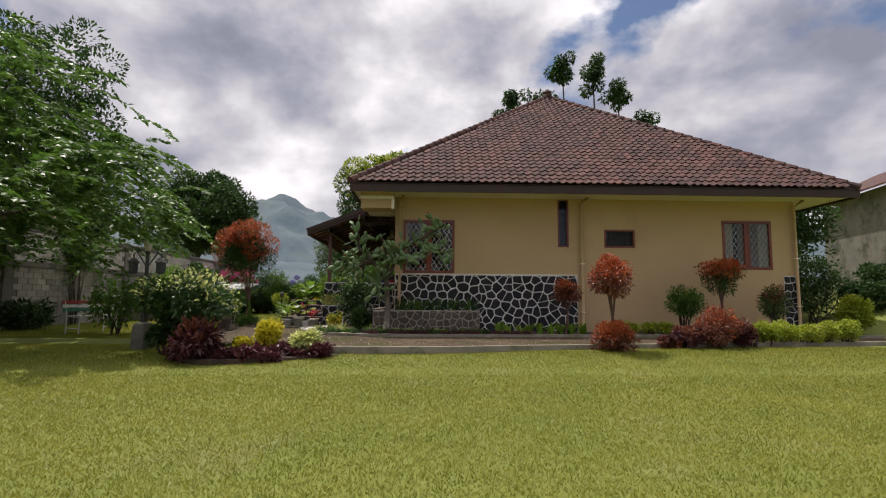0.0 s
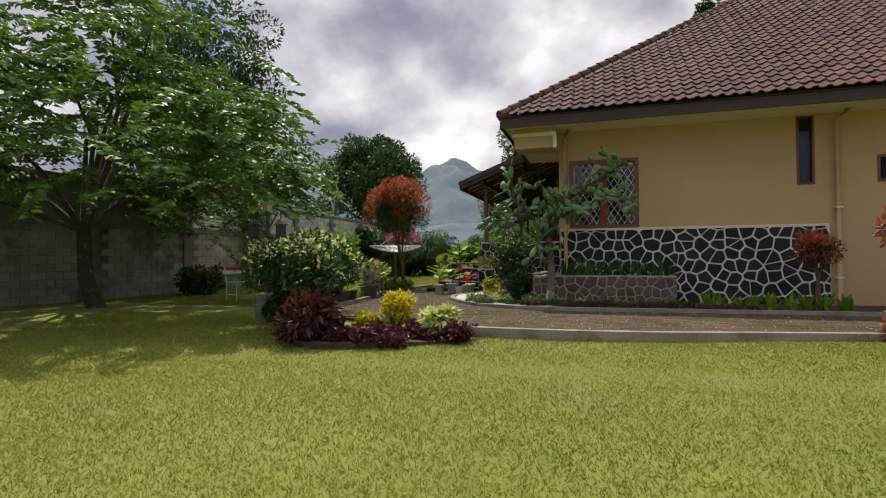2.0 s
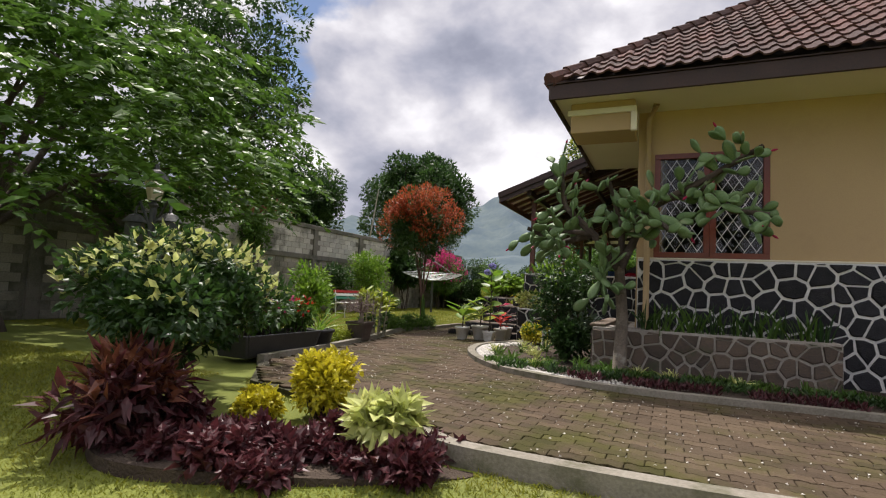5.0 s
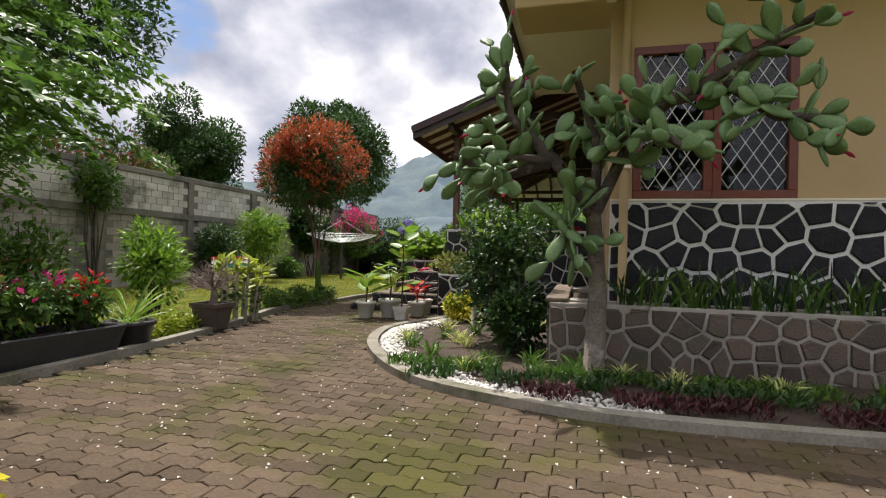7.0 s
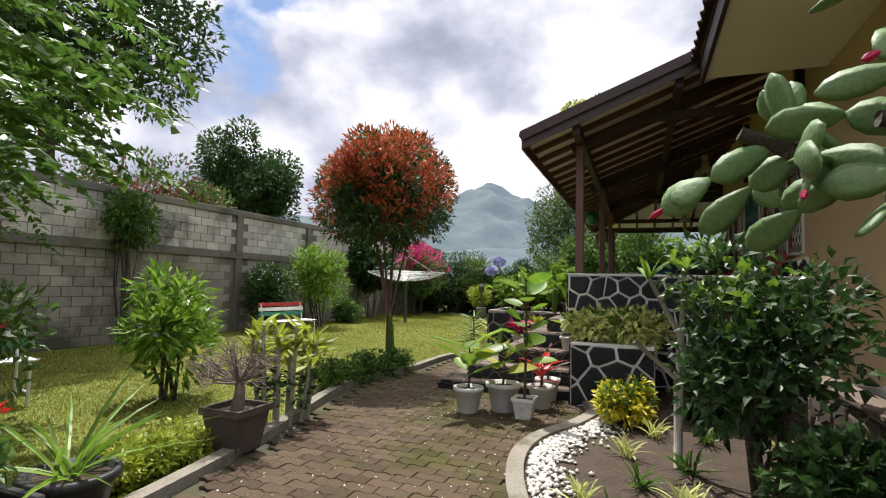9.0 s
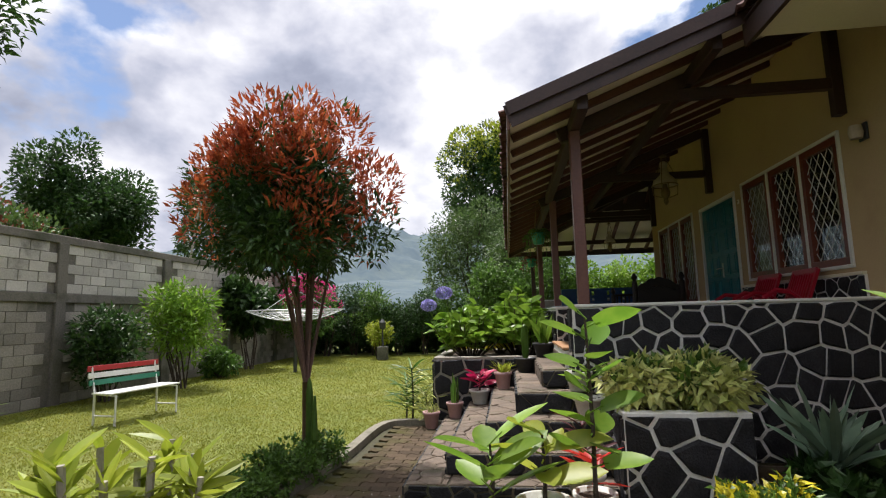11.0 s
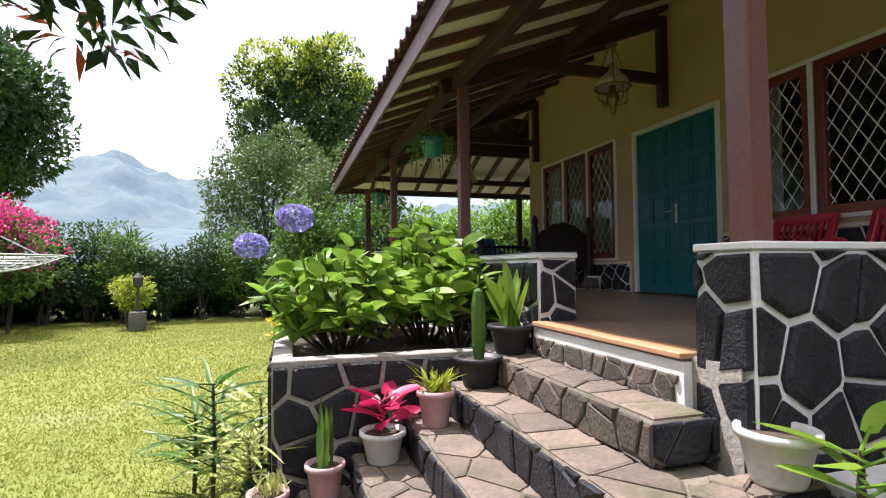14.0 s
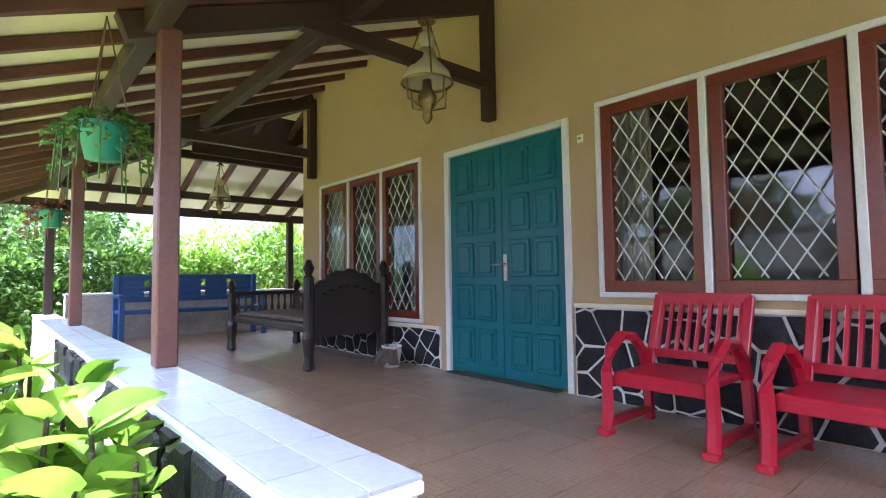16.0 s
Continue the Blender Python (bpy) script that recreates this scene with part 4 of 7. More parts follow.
# ---------------------------------------------------------------- stone planters
def planter(x0, x1, y0, y1, z0, z1, faces, seed, stone_m, joint_m, label, size=0.24):
    th = 0.12
    bm = bmesh.new()
    bx(bm, x0, x1, y0, y0 + th, z0, z1, 0.006)
    bx(bm, x0, x1, y1 - th, y1, z0, z1, 0.006)
    bx(bm, x0, x0 + th, y0 + th, y1 - th, z0, z1, 0.006)
    bx(bm, x1 - th, x1, y0 + th, y1 - th, z0, z1, 0.006)
    ob = part("stone_planter", bm, joint_m)
    tagged(ob, label, "planter")
    part("soil", box(x0 + th, x1 - th, y0 + th, y1 - th, z0, z1 - 0.05), M["soil"], ob)
    if "s" in faces:
        stones(ob, (x0, y0, z0), (1, 0, 0), (0, 0, 1), x1 - x0, z1 - z0 - 0.02, size, seed, stone_m, 0.018)
    if "w" in faces:
        stones(ob, (x0, y1, z0), (0, -1, 0), (0, 0, 1), y1 - y0, z1 - z0 - 0.02, size, seed + 1, stone_m, 0.018)
    return ob


planter(-1.36, 1.38, 13.40, 13.88, 0.66, 1.25, "sw", 101, M["brown_stone"], M["grey_mortar"], "low planter of brown stones below the house wall", 0.17)
planter(-3.29, -2.45, 16.64, 17.74, 0.66, 1.33, "sw", 103, M["black_stone"], M["mortar"], "black stone planter with white joints beside the steps")
planter(-1.36, -0.87, 13.885, 15.7, 0.66, 1.25, "w", 107, M["brown_stone"], M["grey_mortar"], "low brown stone planter along the house corner")
tagged(part("coping_slab", box(-1.40, -1.20, 13.42, 15.7, 1.252, 1.29, 0.008), M["tread"]), "tan stone slab lying on the planter edge", "coping")
planter(-5.02, -3.56, 19.515, 21.0, 0.6, 1.50, "sw", 105, M["black_stone"], M["grey_mortar"], "black stone planter at the head of the steps")

# ---------------------------------------------------------------- windows and doors
def local(axis, at):
    """Maps (along, out, up) to the wall's axes; out is away from the house."""
    if axis == "x":
        return lambda u, d, z: (u, at - d, z)
    return lambda u, d, z: (at - d, u, z)


def abox(bm, f, u0, u1, d0, d1, z0, z1, bevel=0.004):
    p, q = f(u0, d0, z0), f(u1, d1, z1)
    return bx(bm, min(p[0], q[0]), max(p[0], q[0]), min(p[1], q[1]), max(p[1], q[1]), z0, z1, bevel)


def lattice(f, u0, u1, z0, z1, step, d, rad=0.0048):
    """Crossing diagonal bars within a rectangle."""
    bm = bmesh.new()
    w, h = u1 - u0, z1 - z0
    rise = step * 1.55
    for sgn in (1, -1):
        c = -h - w * 2
        while c < h + w * 2:
            pts = []
            for k in range(41):
                u = w * k / 40
                z = c + sgn * u * rise / step
                if 0 <= z <= h:
                    pts.append((u, z))
            if len(pts) > 1:
                a, b = pts[0], pts[-1]
                tube(bm, [f(u0 + a[0], d, z0 + a[1]), f(u0 + b[0], d, z0 + b[1])], rad, 4)
            c += rise
    return bm


def window(name, axis, at, u0, u1, z0, z1, panes, label, white=True, step=0.135, curtain=True):
    f = local(axis, at)
    win = thing(name, label, "window", kind="structure")
    wf = 0.035 if white else 0.0
    if white:
        bm = bmesh.new()
        abox(bm, f, u0, u1, -0.06, 0.025, z1 - wf, z1)
        abox(bm, f, u0, u1, -0.06, 0.025, z0, z0 + wf)
        abox(bm, f, u0, u0 + wf, -0.06, 0.025, z0 + wf, z1 - wf)
        abox(bm, f, u1 - wf, u1, -0.06, 0.025, z0 + wf, z1 - wf)
        for k in range(1, panes):
            u = u0 + (u1 - u0) * k / panes
            abox(bm, f, u - 0.022, u + 0.022, -0.06, 0.022, z0 + wf, z1 - wf)
        part("outer_frame", bm, M["white"], win, "white painted surround")
    pw = (u1 - u0 - 2 * wf) / panes
    for k in range(panes):
        a, b = u0 + wf + k * pw + (0.022 if k and white else 0.001), u0 + wf + (k + 1) * pw - (0.022 if k < panes - 1 and white else 0.001)
        fw = 0.075
        bm = bmesh.new()
        abox(bm, f, a, b, -0.05, 0.012, z1 - wf - fw, z1 - wf - 0.001)
        abox(bm, f, a, b, -0.05, 0.012, z0 + wf + 0.001, z0 + wf + fw)
        abox(bm, f, a, a + fw, -0.05, 0.012, z0 + wf + fw, z1 - wf - fw)
        abox(bm, f, b - fw, b, -0.05, 0.012, z0 + wf + fw, z1 - wf - fw)
        sash = part("sash", bm, M["red_frame"], win, "red-brown varnished sash")
        bm = bmesh.new()
        abox(bm, f, a + fw - 0.004, b - fw + 0.004, -0.045, -0.040, z0 + wf + fw - 0.004, z1 - wf - fw + 0.004, 0)
        pane = part("pane", bm, M["glass"], sash)
        pane.visible_shadow = False
        part("lattice", lattice(f, a + fw, b - fw, z0 + wf + fw, z1 - wf - fw, step, -0.025), M["lattice"], sash, "white diamond lattice")
        if curtain and (k != 1 or panes == 2):
            bm = bmesh.new()
            c0 = a + fw if k == 0 else b - fw - (b - a) * 0.3
            n = 28
            rows = []
            for i in range(n + 1):
                u = c0 + (b - a) * 0.45 * i / n
                d = -0.16 + 0.025 * math.sin(i * 1.35) + 0.008 * math.sin(i * 0.6)
                rows.append((bm.verts.new(f(u, d, z0 + 0.05)), bm.verts.new(f(u, d, z1 - 0.02))))
            for r0, r1 in zip(rows, rows[1:]):
                bm.faces.new((r0[0], r1[0], r1[1], r0[1]))
            part("curtain", bm, M["curtain"], win, "pale gathered curtain", True)
    return win


window("window_1", "x", SY, -0.64, 0.75, 2.23, 3.68, 2, "red-brown casement window with white diamond lattice", False, curtain=False)
window("window_2", "x", SY, 8.13, 9.52, 2.40, 3.76, 2, "red-brown casement window with white lattice and curtain", False)
window("window_3", "y", WX, 18.20, 20.37, 2.385, 3.745, 3, "three red-brown lattice sashes in a white surround")
window("window_4", "y", WX, 22.33, 24.40, 2.095, 3.725, 3, "three narrow red-brown lattice sashes in a white surround")
fS = local("x", SY)
slit = thing("window_5", "narrow upright slit window with a dark red frame", "window", kind="structure")
bm = bmesh.new()
abox(bm, fS, 3.57, 3.61, -0.1, 0.012, 2.97, 4.28)
abox(bm, fS, 3.83, 3.87, -0.1, 0.012, 2.97, 4.28)
abox(bm, fS, 3.61, 3.83, -0.1, 0.012, 2.97, 3.01)
part("frame", bm, M["red_frame"], slit)
part("pane", abox(bmesh.new(), fS, 3.61, 3.83, -0.08, -0.075, 3.01, 4.27, 0), M["glass"], slit)
vent = thing("window_6", "small horizontal vent window with a brown frame", "window", kind="structure")
bm = bmesh.new()
for u0, u1, z0, z1 in ((4.85, 5.70, 2.97, 3.02), (4.85, 5.70, 3.42, 3.47), (4.85, 4.90, 3.02, 3.42), (5.65, 5.70, 3.02, 3.42)):
    abox(bm, fS, u0, u1, -0.1, 0.012, z0, z1)
part("frame", bm, M["red_frame"], vent)
for i in range(17):
    part("slat", tube(bmesh.new(), [fS(4.92 + i * 0.045, -0.06, 3.02), fS(4.92 + i * 0.045, -0.06, 3.42)], 0.009, 5), M["iron"], vent)
part("pane", abox(bmesh.new(), fS, 4.90, 5.65, -0.09, -0.085, 3.02, 3.42, 0), M["glass"], vent)

door = thing("door_1", "closed teal panelled double door in a white frame", "door", kind="structure")
fW = local("y", WX)
bm = bmesh.new()
abox(bm, fW, 20.60, 20.655, -0.1, 0.02, PZ, 3.70)
abox(bm, fW, 21.925, 21.98, -0.1, 0.02, PZ, 3.70)
abox(bm, fW, 20.655, 21.925, -0.1, 0.02, 3.645, 3.70)
part("door_frame", bm, M["white"], door, "white painted door frame")
for a, b in ((20.657, 21.288), (21.292, 21.923)):
    leafd = part("door_leaf", abox(bmesh.new(), fW, a, b, -0.05, -0.01, PZ + 0.012, 3.643), M["teal"], door)
    for row in range(5):
        for col in range(2):
            u0 = a + 0.075 + col * 0.26
            z0 = PZ + 0.10 + row * 0.37
            bm = bmesh.new()
            abox(bm, fW, u0, u0 + 0.215, -0.012, 0.006, z0, z0 + 0.31, 0.012)
            abox(bm, fW, u0 + 0.035, u0 + 0.18, 0.0, 0.016, z0 + 0.035, z0 + 0.275, 0.012)
            part("panel", bm, M["teal"], leafd)
bm = bmesh.new()
abox(bm, fW, 21.235, 21.275, -0.012, 0.0, 2.50, 2.72, 0.003)
hp = part("lock_plate", bm, M["steel"], door, "long steel lock plate")
bm = bmesh.new()
tube(bm, [fW(21.255, -0.005, 2.64), fW(21.255, 0.045, 2.64), fW(21.36, 0.05, 2.635)], 0.009, 8)
part("handle", bm, M["steel"], hp, "steel lever handle")
tagged(part("door_mat", abox(bmesh.new(), fW, 20.7, 21.9, 0.01, 0.10, PZ + 0.002, PZ + 0.012), M["iron"]), "dark narrow mat before the teal door", "mat")
bell = thing("bell_push", "small pale doorbell push on the wall", "bell", at=fW(20.50, 0.0, 3.52))
part("plate", box(-0.012, -0.002, -0.025, 0.025, -0.03, 0.03, 0.003), M["cream"], bell)
part("button", lathe(bmesh.new(), [(0.012, 0), (0.012, 0.01), (0.006, 0.014)], 10, (-0.018, 0, -0.005)), M["brass"], bell)

# rainwater pipes
for x, z0, z1 in ((-0.72, 0.7, 4.29), (4.20, 0.7, 4.29), (10.12, 0.9, 4.29)):
    pipe = thing("rainwater_pipe", "slim painted rainwater pipe on the house wall", "pipe", "rainwater pipes", at=(x, SY - 0.10, z0))
    part("pipe", tube(bmesh.new(), [(0, 0, 0), (0, 0, z1 - z0 - 0.15), (0.1, -0.25, z1 - z0)], 0.042, 10), M["wall"], pipe, "", True)
    for zz in (0.5, 1.8):
        part("clip", box(-0.055, 0.055, -0.05, 0.098, zz, zz + 0.03, 0.004), M["cream"], pipe)

# ---------------------------------------------------------------- garden wall of blocks
GW = -12.3
gwall = part("garden_wall", box(GW - 0.2, GW, -6, 36, 0.2, 3.55), M["wall_old_and_shaded"])
tagged(gwall, "tall weathered concrete block garden wall", "wall", kind="structure")
part("coping", box(GW - 0.26, GW + 0.06, -6, 36, 3.55, 3.70, 0.01), M["wall_old_and_shaded"], gwall)
part("band", box(GW, GW + 0.06, -6, 36, 2.45, 2.62, 0.01), M["wall_old_and_shaded"], gwall)
for k in range(14):
    y = -5.5 + k * 3.0
    part("pier", box(GW, GW + 0.07, y - 0.11, y + 0.11, 0.2, 3.56, 0.01), M["wall_old_and_shaded"], gwall)
blk = mesh_of("block", box(-0.012, 0.012, 0.006, 0.384, 0.006, 0.184, 0.006))
blk.materials.append(M["block"])
r = random.Random(8)
for j in range(5):
    for i in range(40):
        y = 14.6 + i * 0.39 + (0.195 if j % 2 else 0)
        z = 2.62 + j * 0.186
        if (y + 5.5) % 3.0 < 0.12 or (y + 0.39 + 5.5) % 3.0 < 0.12 or (y + 5.5) % 3.0 > 2.6:
            continue
        ob = new("block", blk)
        ob.parent, ob.location = gwall, (GW + 0.004 + r.uniform(0, 0.008), y, z)
V, F = [], []
bv, bf = np.array([v.co[:] for v in blk.vertices]), [p.vertices[:] for p in blk.polygons]
bq = np.array([list(p) if len(p) == 4 else [p[0], p[1], p[2], p[2]] for p in bf if len(p) == 4])
for j in range(11):
    for i in range(66):
        y = 8.2 + i * 0.39 + (0.195 if j % 2 else 0)
        if (y + 5.5) % 3.0 < 0.12 or (y + 5.5) % 3.0 > 2.55:
            continue
        F.append(bq + len(V) * len(bv))
        V.append(bv + np.array([GW + r.uniform(0, 0.008), y, 0.42 + j * 0.186]))
tagged(raw_mesh("block_courses", np.concatenate(V), np.concatenate(F), M["block_rest"], gwall), kind="stuff")

# ---------------------------------------------------------------- plants
def vec(a):
    return np.asarray(a, float)


def limbs(base, top_z, targets, r0, sway=0.08, seed=0):
    """A trunk that forks into limbs reaching towards the targets."""
    g = random.Random(seed)
    bm = bmesh.new()
    b = Vector(base)
    fork = Vector((b.x + g.uniform(-sway, sway), b.y + g.uniform(-sway, sway), top_z))
    tube(bm, [b, b.lerp(fork, 0.4) + Vector((g.uniform(-sway, sway), g.uniform(-sway, sway), 0)) * 0.6, fork], [r0 * 1.15, r0 * 0.9, r0 * 0.75], 10)
    for t in targets:
        t = Vector(t)
        m = fork.lerp(t, 0.5) + Vector((g.uniform(-0.1, 0.1), g.uniform(-0.1, 0.1), 0.06)) * (t - fork).length
        tube(bm, [fork - Vector((0, 0, r0)), m, t], [r0 * 0.42, r0 * 0.26, r0 * 0.09], 6)
    return bm


def crown_tree(name, label, base, centre, radius, nclump, csize, nleaf, leaf, lm, bark, r0, fork, seed, tips=None, category="tree", flat=0.8, group=""):
    """A tree or shrub: forked trunk and an uneven crown of many small leaves; tips = (share, material, minimum height in the crown)."""
    tr = thing(name, label, category, group)
    C, R = clumps(centre, radius, nclump, csize, flat, seed)
    g = np.random.default_rng(seed)
    tg = C[g.choice(len(C), min(len(C), 10), replace=False)]
    part("trunk", limbs(base, fork, tg, r0, seed=seed), bark, tr, "", True)
    P, D, _ = blob_points(C, R, nleaf)
    D = D + np.array([0, 0, 0.15])
    if tips:
        share, tm, zmin = tips
        out = np.linalg.norm((P - vec(centre)) / vec(radius), axis=1)
        hz = (P[:, 2] - centre[2]) / radius[2]
        noise_ = 0.6 * np.sin(P[:, 0] * 5 + 2 * np.sin(P[:, 1] * 4)) * np.sin(P[:, 1] * 5 + P[:, 2] * 6)
        pick = (out > 0.72) & (hz + noise_ * 0.9 > zmin) & (RNG.uniform(size=len(P)) < share)
        leaves("crown", P[~pick], D[~pick], leaf[0], leaf[1], lm, tr)
        leaves("new_growth", P[pick], D[pick] + np.array([0, 0, 0.5]), leaf[0], leaf[1], tm, tr, "young coloured shoots")
    else:
        leaves("crown", P, D, leaf[0], leaf[1], lm, tr)
    return tr


def frond_tree(name, label, base, tips_, r0, fork, lm, bark, seed, leaf=(0.13, 0.05), per=150):
    """A spreading tree with drooping feathery branches: leaflets ranked along curved twigs."""
    tr = thing(name, label, "tree")
    g = np.random.default_rng(seed)
    part("trunk", limbs(base, fork, [tuple(t) for t in tips_[::max(1, len(tips_) // 12)]], r0, 0.3, seed), bark, tr, "", True)
    P, D = [], []
    for t in tips_:
        t = vec(t)
        out = t - vec(base)
        out[2] = 0
        out = out / max(np.linalg.norm(out), 1e-3)
        for _ in range(5):
            d = out * g.uniform(0.2, 1.0) + g.normal(size=3) * 0.55
            d[2] = g.uniform(-0.15, 0.35)
            d /= np.linalg.norm(d)
            ln = g.uniform(0.6, 1.3)
            s = t + g.normal(size=3) * 0.25
            n = per // 5
            k = np.linspace(0.05, 1, n)
            pts = s + d * (k * ln)[:, None] + np.array([0, 0, -0.45]) * (k ** 2 * ln)[:, None]
            side = np.cross(d, [0, 0, 1])
            sg = np.where(np.arange(n) % 2 == 0, 1, -1)[:, None]
            P.append(pts)
            D.append(side * sg + d * 0.7 + np.array([0, 0, -0.25]) + g.normal(size=(n, 3)) * 0.2)
    leaves("crown", np.concatenate(P), np.concatenate(D), leaf[0], leaf[1], lm, tr, fold=0.1)
    return tr


def bush(name, label, at, r, z0, z1, n, leaf, lm, stem_m, seed, tips=None, category="shrub", group="", nstem=7):
    """A rounded shrub with several stems from the ground."""
    b = thing(name, label, category, group)
    c = (at[0], at[1], (z0 + z1) / 2)
    rad = (r, r, (z1 - z0) / 2)
    C, R = clumps(c, (r * 0.72, r * 0.72, rad[2] * 0.68), 26, min(r, rad[2]) * 0.42, 0.9, seed)
    g = random.Random(seed)
    bm = bmesh.new()
    for k in range(nstem):
        a = 6.28 * k / nstem + g.uniform(-0.3, 0.3)
        t = C[g.randrange(len(C))]
        p0 = Vector((at[0] + math.cos(a) * r * 0.12, at[1] + math.sin(a) * r * 0.12, at[2]))
        part("stem", tube(bmesh.new(), [p0, p0.lerp(Vector(t), 0.5) + Vector((math.cos(a), math.sin(a), 0)) * r * 0.12, t], [0.022, 0.016, 0.006], 5), stem_m, b)
    P, D, _ = blob_points(C, R, n, 0.4)
    if tips:
        share, tm, zmin = tips
        hz = (P[:, 2] - c[2]) / rad[2]
        nz = np.sin(P[:, 0] * 9 + 2 * np.sin(P[:, 1] * 7)) * np.sin(P[:, 1] * 8 + P[:, 2] * 6)
        pick = (hz + nz * 0.7 > zmin) & (RNG.uniform(size=len(P)) < share)
        leaves("foliage", P[~pick], D[~pick], leaf[0], leaf[1], lm, b)
        leaves("new_growth", P[pick], D[pick] + np.array([0, 0, 0.6]), leaf[0], leaf[1], tm, b, "young coloured leaves")
    else:
        leaves("foliage", P, D + np.array([0, 0, 0.2]), leaf[0], leaf[1], lm, b)
    return b


def blades(P, D, length, width, bend=0.35, seg=4, roll=0.35):
    """Long strap leaves that arch over: strips with a keel."""
    V, F = [], []
    g = np.random.default_rng(len(P))
    for p, d in zip(P, D):
        d = vec(d) / np.linalg.norm(d)
        ln, w = length * g.uniform(0.7, 1.2), width * g.uniform(0.8, 1.2)
        side = np.cross(d, np.array([0.05, 0.03, 1.0]) + g.normal(size=3) * roll)
        side = side / max(np.linalg.norm(side), 1e-3)
        out = np.array([d[0], d[1], 0]) + g.normal(size=3) * 0.1
        base_i = len(V)
        for k in range(seg + 1):
            t = k / seg
            c = vec(p) + d * ln * t + (out * 0.5 - np.array([0, 0, 0.75])) * bend * ln * t * t
            ww = w * (0.55 + 0.9 * t) * (1 - t ** 2.2) * 0.75 + 0.001
            V += [c - side * ww, c + np.array([0, 0, -ww * 0.35]), c + side * ww]
        for k in range(seg):
            a = base_i + 3 * k
            F += [(a, a + 1, a + 4, a + 3), (a + 1, a + 2, a + 5, a + 4)]
    return np.array(V), np.array(F)


def rosette(n, spread, lift, seed):
    g = np.random.default_rng(seed)
    a = g.uniform(0, 6.283, n)
    e = g.uniform(0.25, 1.0, n) ** 0.7
    return np.stack([np.cos(a) * spread * (1.15 - e), np.sin(a) * spread * (1.15 - e), lift * (0.3 + e)], 1)


def strap_plant(name, label, at, n, length, width, lm, seed, spread=1.0, lift=1.0, bend=0.35, parent=None, jitter=0.03):
    g = np.random.default_rng(seed)
    P = vec(at) + np.concatenate([g.normal(size=(n, 2)) * jitter, np.zeros((n, 1))], 1)
    V, F = blades(P, rosette(n, spread, lift, seed), length, width, bend)
    if parent is not None:
        return raw_mesh(name, V, F, lm, parent)
    t = thing(name, label, "plant")
    raw_mesh("leaves", V, F, lm, t)
    return t


# --- big trees
g = np.random.default_rng(21)
tip = []
while len(tip) < 235:
    a, rr = g.uniform(0, 6.283), math.sqrt(g.uniform(0, 1))
    x, y = -9.9 + math.cos(a) * rr * 4.3, 10.9 + math.sin(a) * rr * 4.2
    z = 2.7 + (1 - rr) * 3.2 * g.uniform(0.0, 1.5) + g.uniform(0, 1.6)
    if x > -12.6 - 2:
        tip.append((x, y, z))
frond_tree("spreading_tree", "large spreading tree with drooping feathery green branches", (-10.3, 11.0, 0.45), tip, 0.17, 2.4, LEAF["mid"], M["bark"], 4, (0.17, 0.075), 190)
crown_tree("tall_tree", "tall dark leafy tree behind the spreading tree", (-14.2, 18.0, 0.4), (-14.0, 18.0, 8.2), (2.6, 2.6, 3.4), 70, 0.75, 15000, (0.2, 0.09), LEAF["dark"], M["bark"], 0.2, 5.2, 31)
crown_tree("red_tip_tree", "round tree with red young leaves above a slim trunk", (-5.95, 17.55, 0.6), (-6.12, 17.55, 3.22), (0.94, 0.94, 0.90), 80, 0.26, 19000, (0.095, 0.028), LEAF["dark"], M["red_bark"], 0.046, 1.45, 33,
           (0.9, LEAF["red"], -0.25))
crown_tree("round_tree", "broad dark green tree beyond the garden wall", (-16.3, 37.0, 0.4), (-16.0, 37.0, 7.4), (3.7, 3.7, 3.0), 90, 0.95, 30000, (0.26, 0.13), LEAF["dark"], M["bark"], 0.25, 4.4, 35)
crown_tree("round_tree", "green tree standing beyond the garden wall", (-25.0, 36.0, 0.4), (-25.0, 36.0, 7.6), (3.0, 3.0, 2.9), 70, 0.9, 22000, (0.26, 0.13), LEAF["dark"], M["bark"], 0.25, 4.4, 37)
crown_tree("low_tree", "brownish green tree beyond the garden wall", (-24.0, 28.0, 0.4), (-24.0, 28.0, 5.2), (4.2, 3.0, 1.6), 70, 0.8, 11000, (0.26, 0.12), LEAF["rust"], M["bark"], 0.2, 3.2, 39, (0.8, LEAF["far"], -0.8))
crown_tree("yellow_top_tree", "tall tree with yellow-green shoots behind the house", (-3.4, 46.0, 0.4), (-3.6, 46.0, 10.0), (4.0, 3.5, 4.4), 80, 1.05, 46000, (0.26, 0.13), LEAF["dark"], M["bark"], 0.3, 5.0, 41, (0.8, LEAF["lime"], 0.45))
crown_tree("garden_tree", "pale green garden tree behind the lawn", (-5.6, 37.5, 0.4), (-5.6, 37.5, 4.6), (2.6, 2.0, 2.6), 70, 0.7, 14000, (0.2, 0.07), LEAF["far"], M["bark"], 0.16, 2.2, 43)
crown_tree("garden_tree", "light green garden tree near the veranda end", (-3.3, 33.0, 0.4), (-3.2, 33.0, 3.9), (1.7, 1.5, 1.8), 60, 0.5, 9000, (0.16, 0.06), LEAF["far"], M["bark"], 0.12, 2.0, 44)
crown_tree("roadside_tree", "dark tree beside the far house", (13.5, 19.5, 1.6), (13.6, 19.5, 4.6), (1.8, 1.8, 1.7), 50, 0.6, 8000, (0.2, 0.09), LEAF["dark"], M["bark"], 0.14, 3.0, 46)
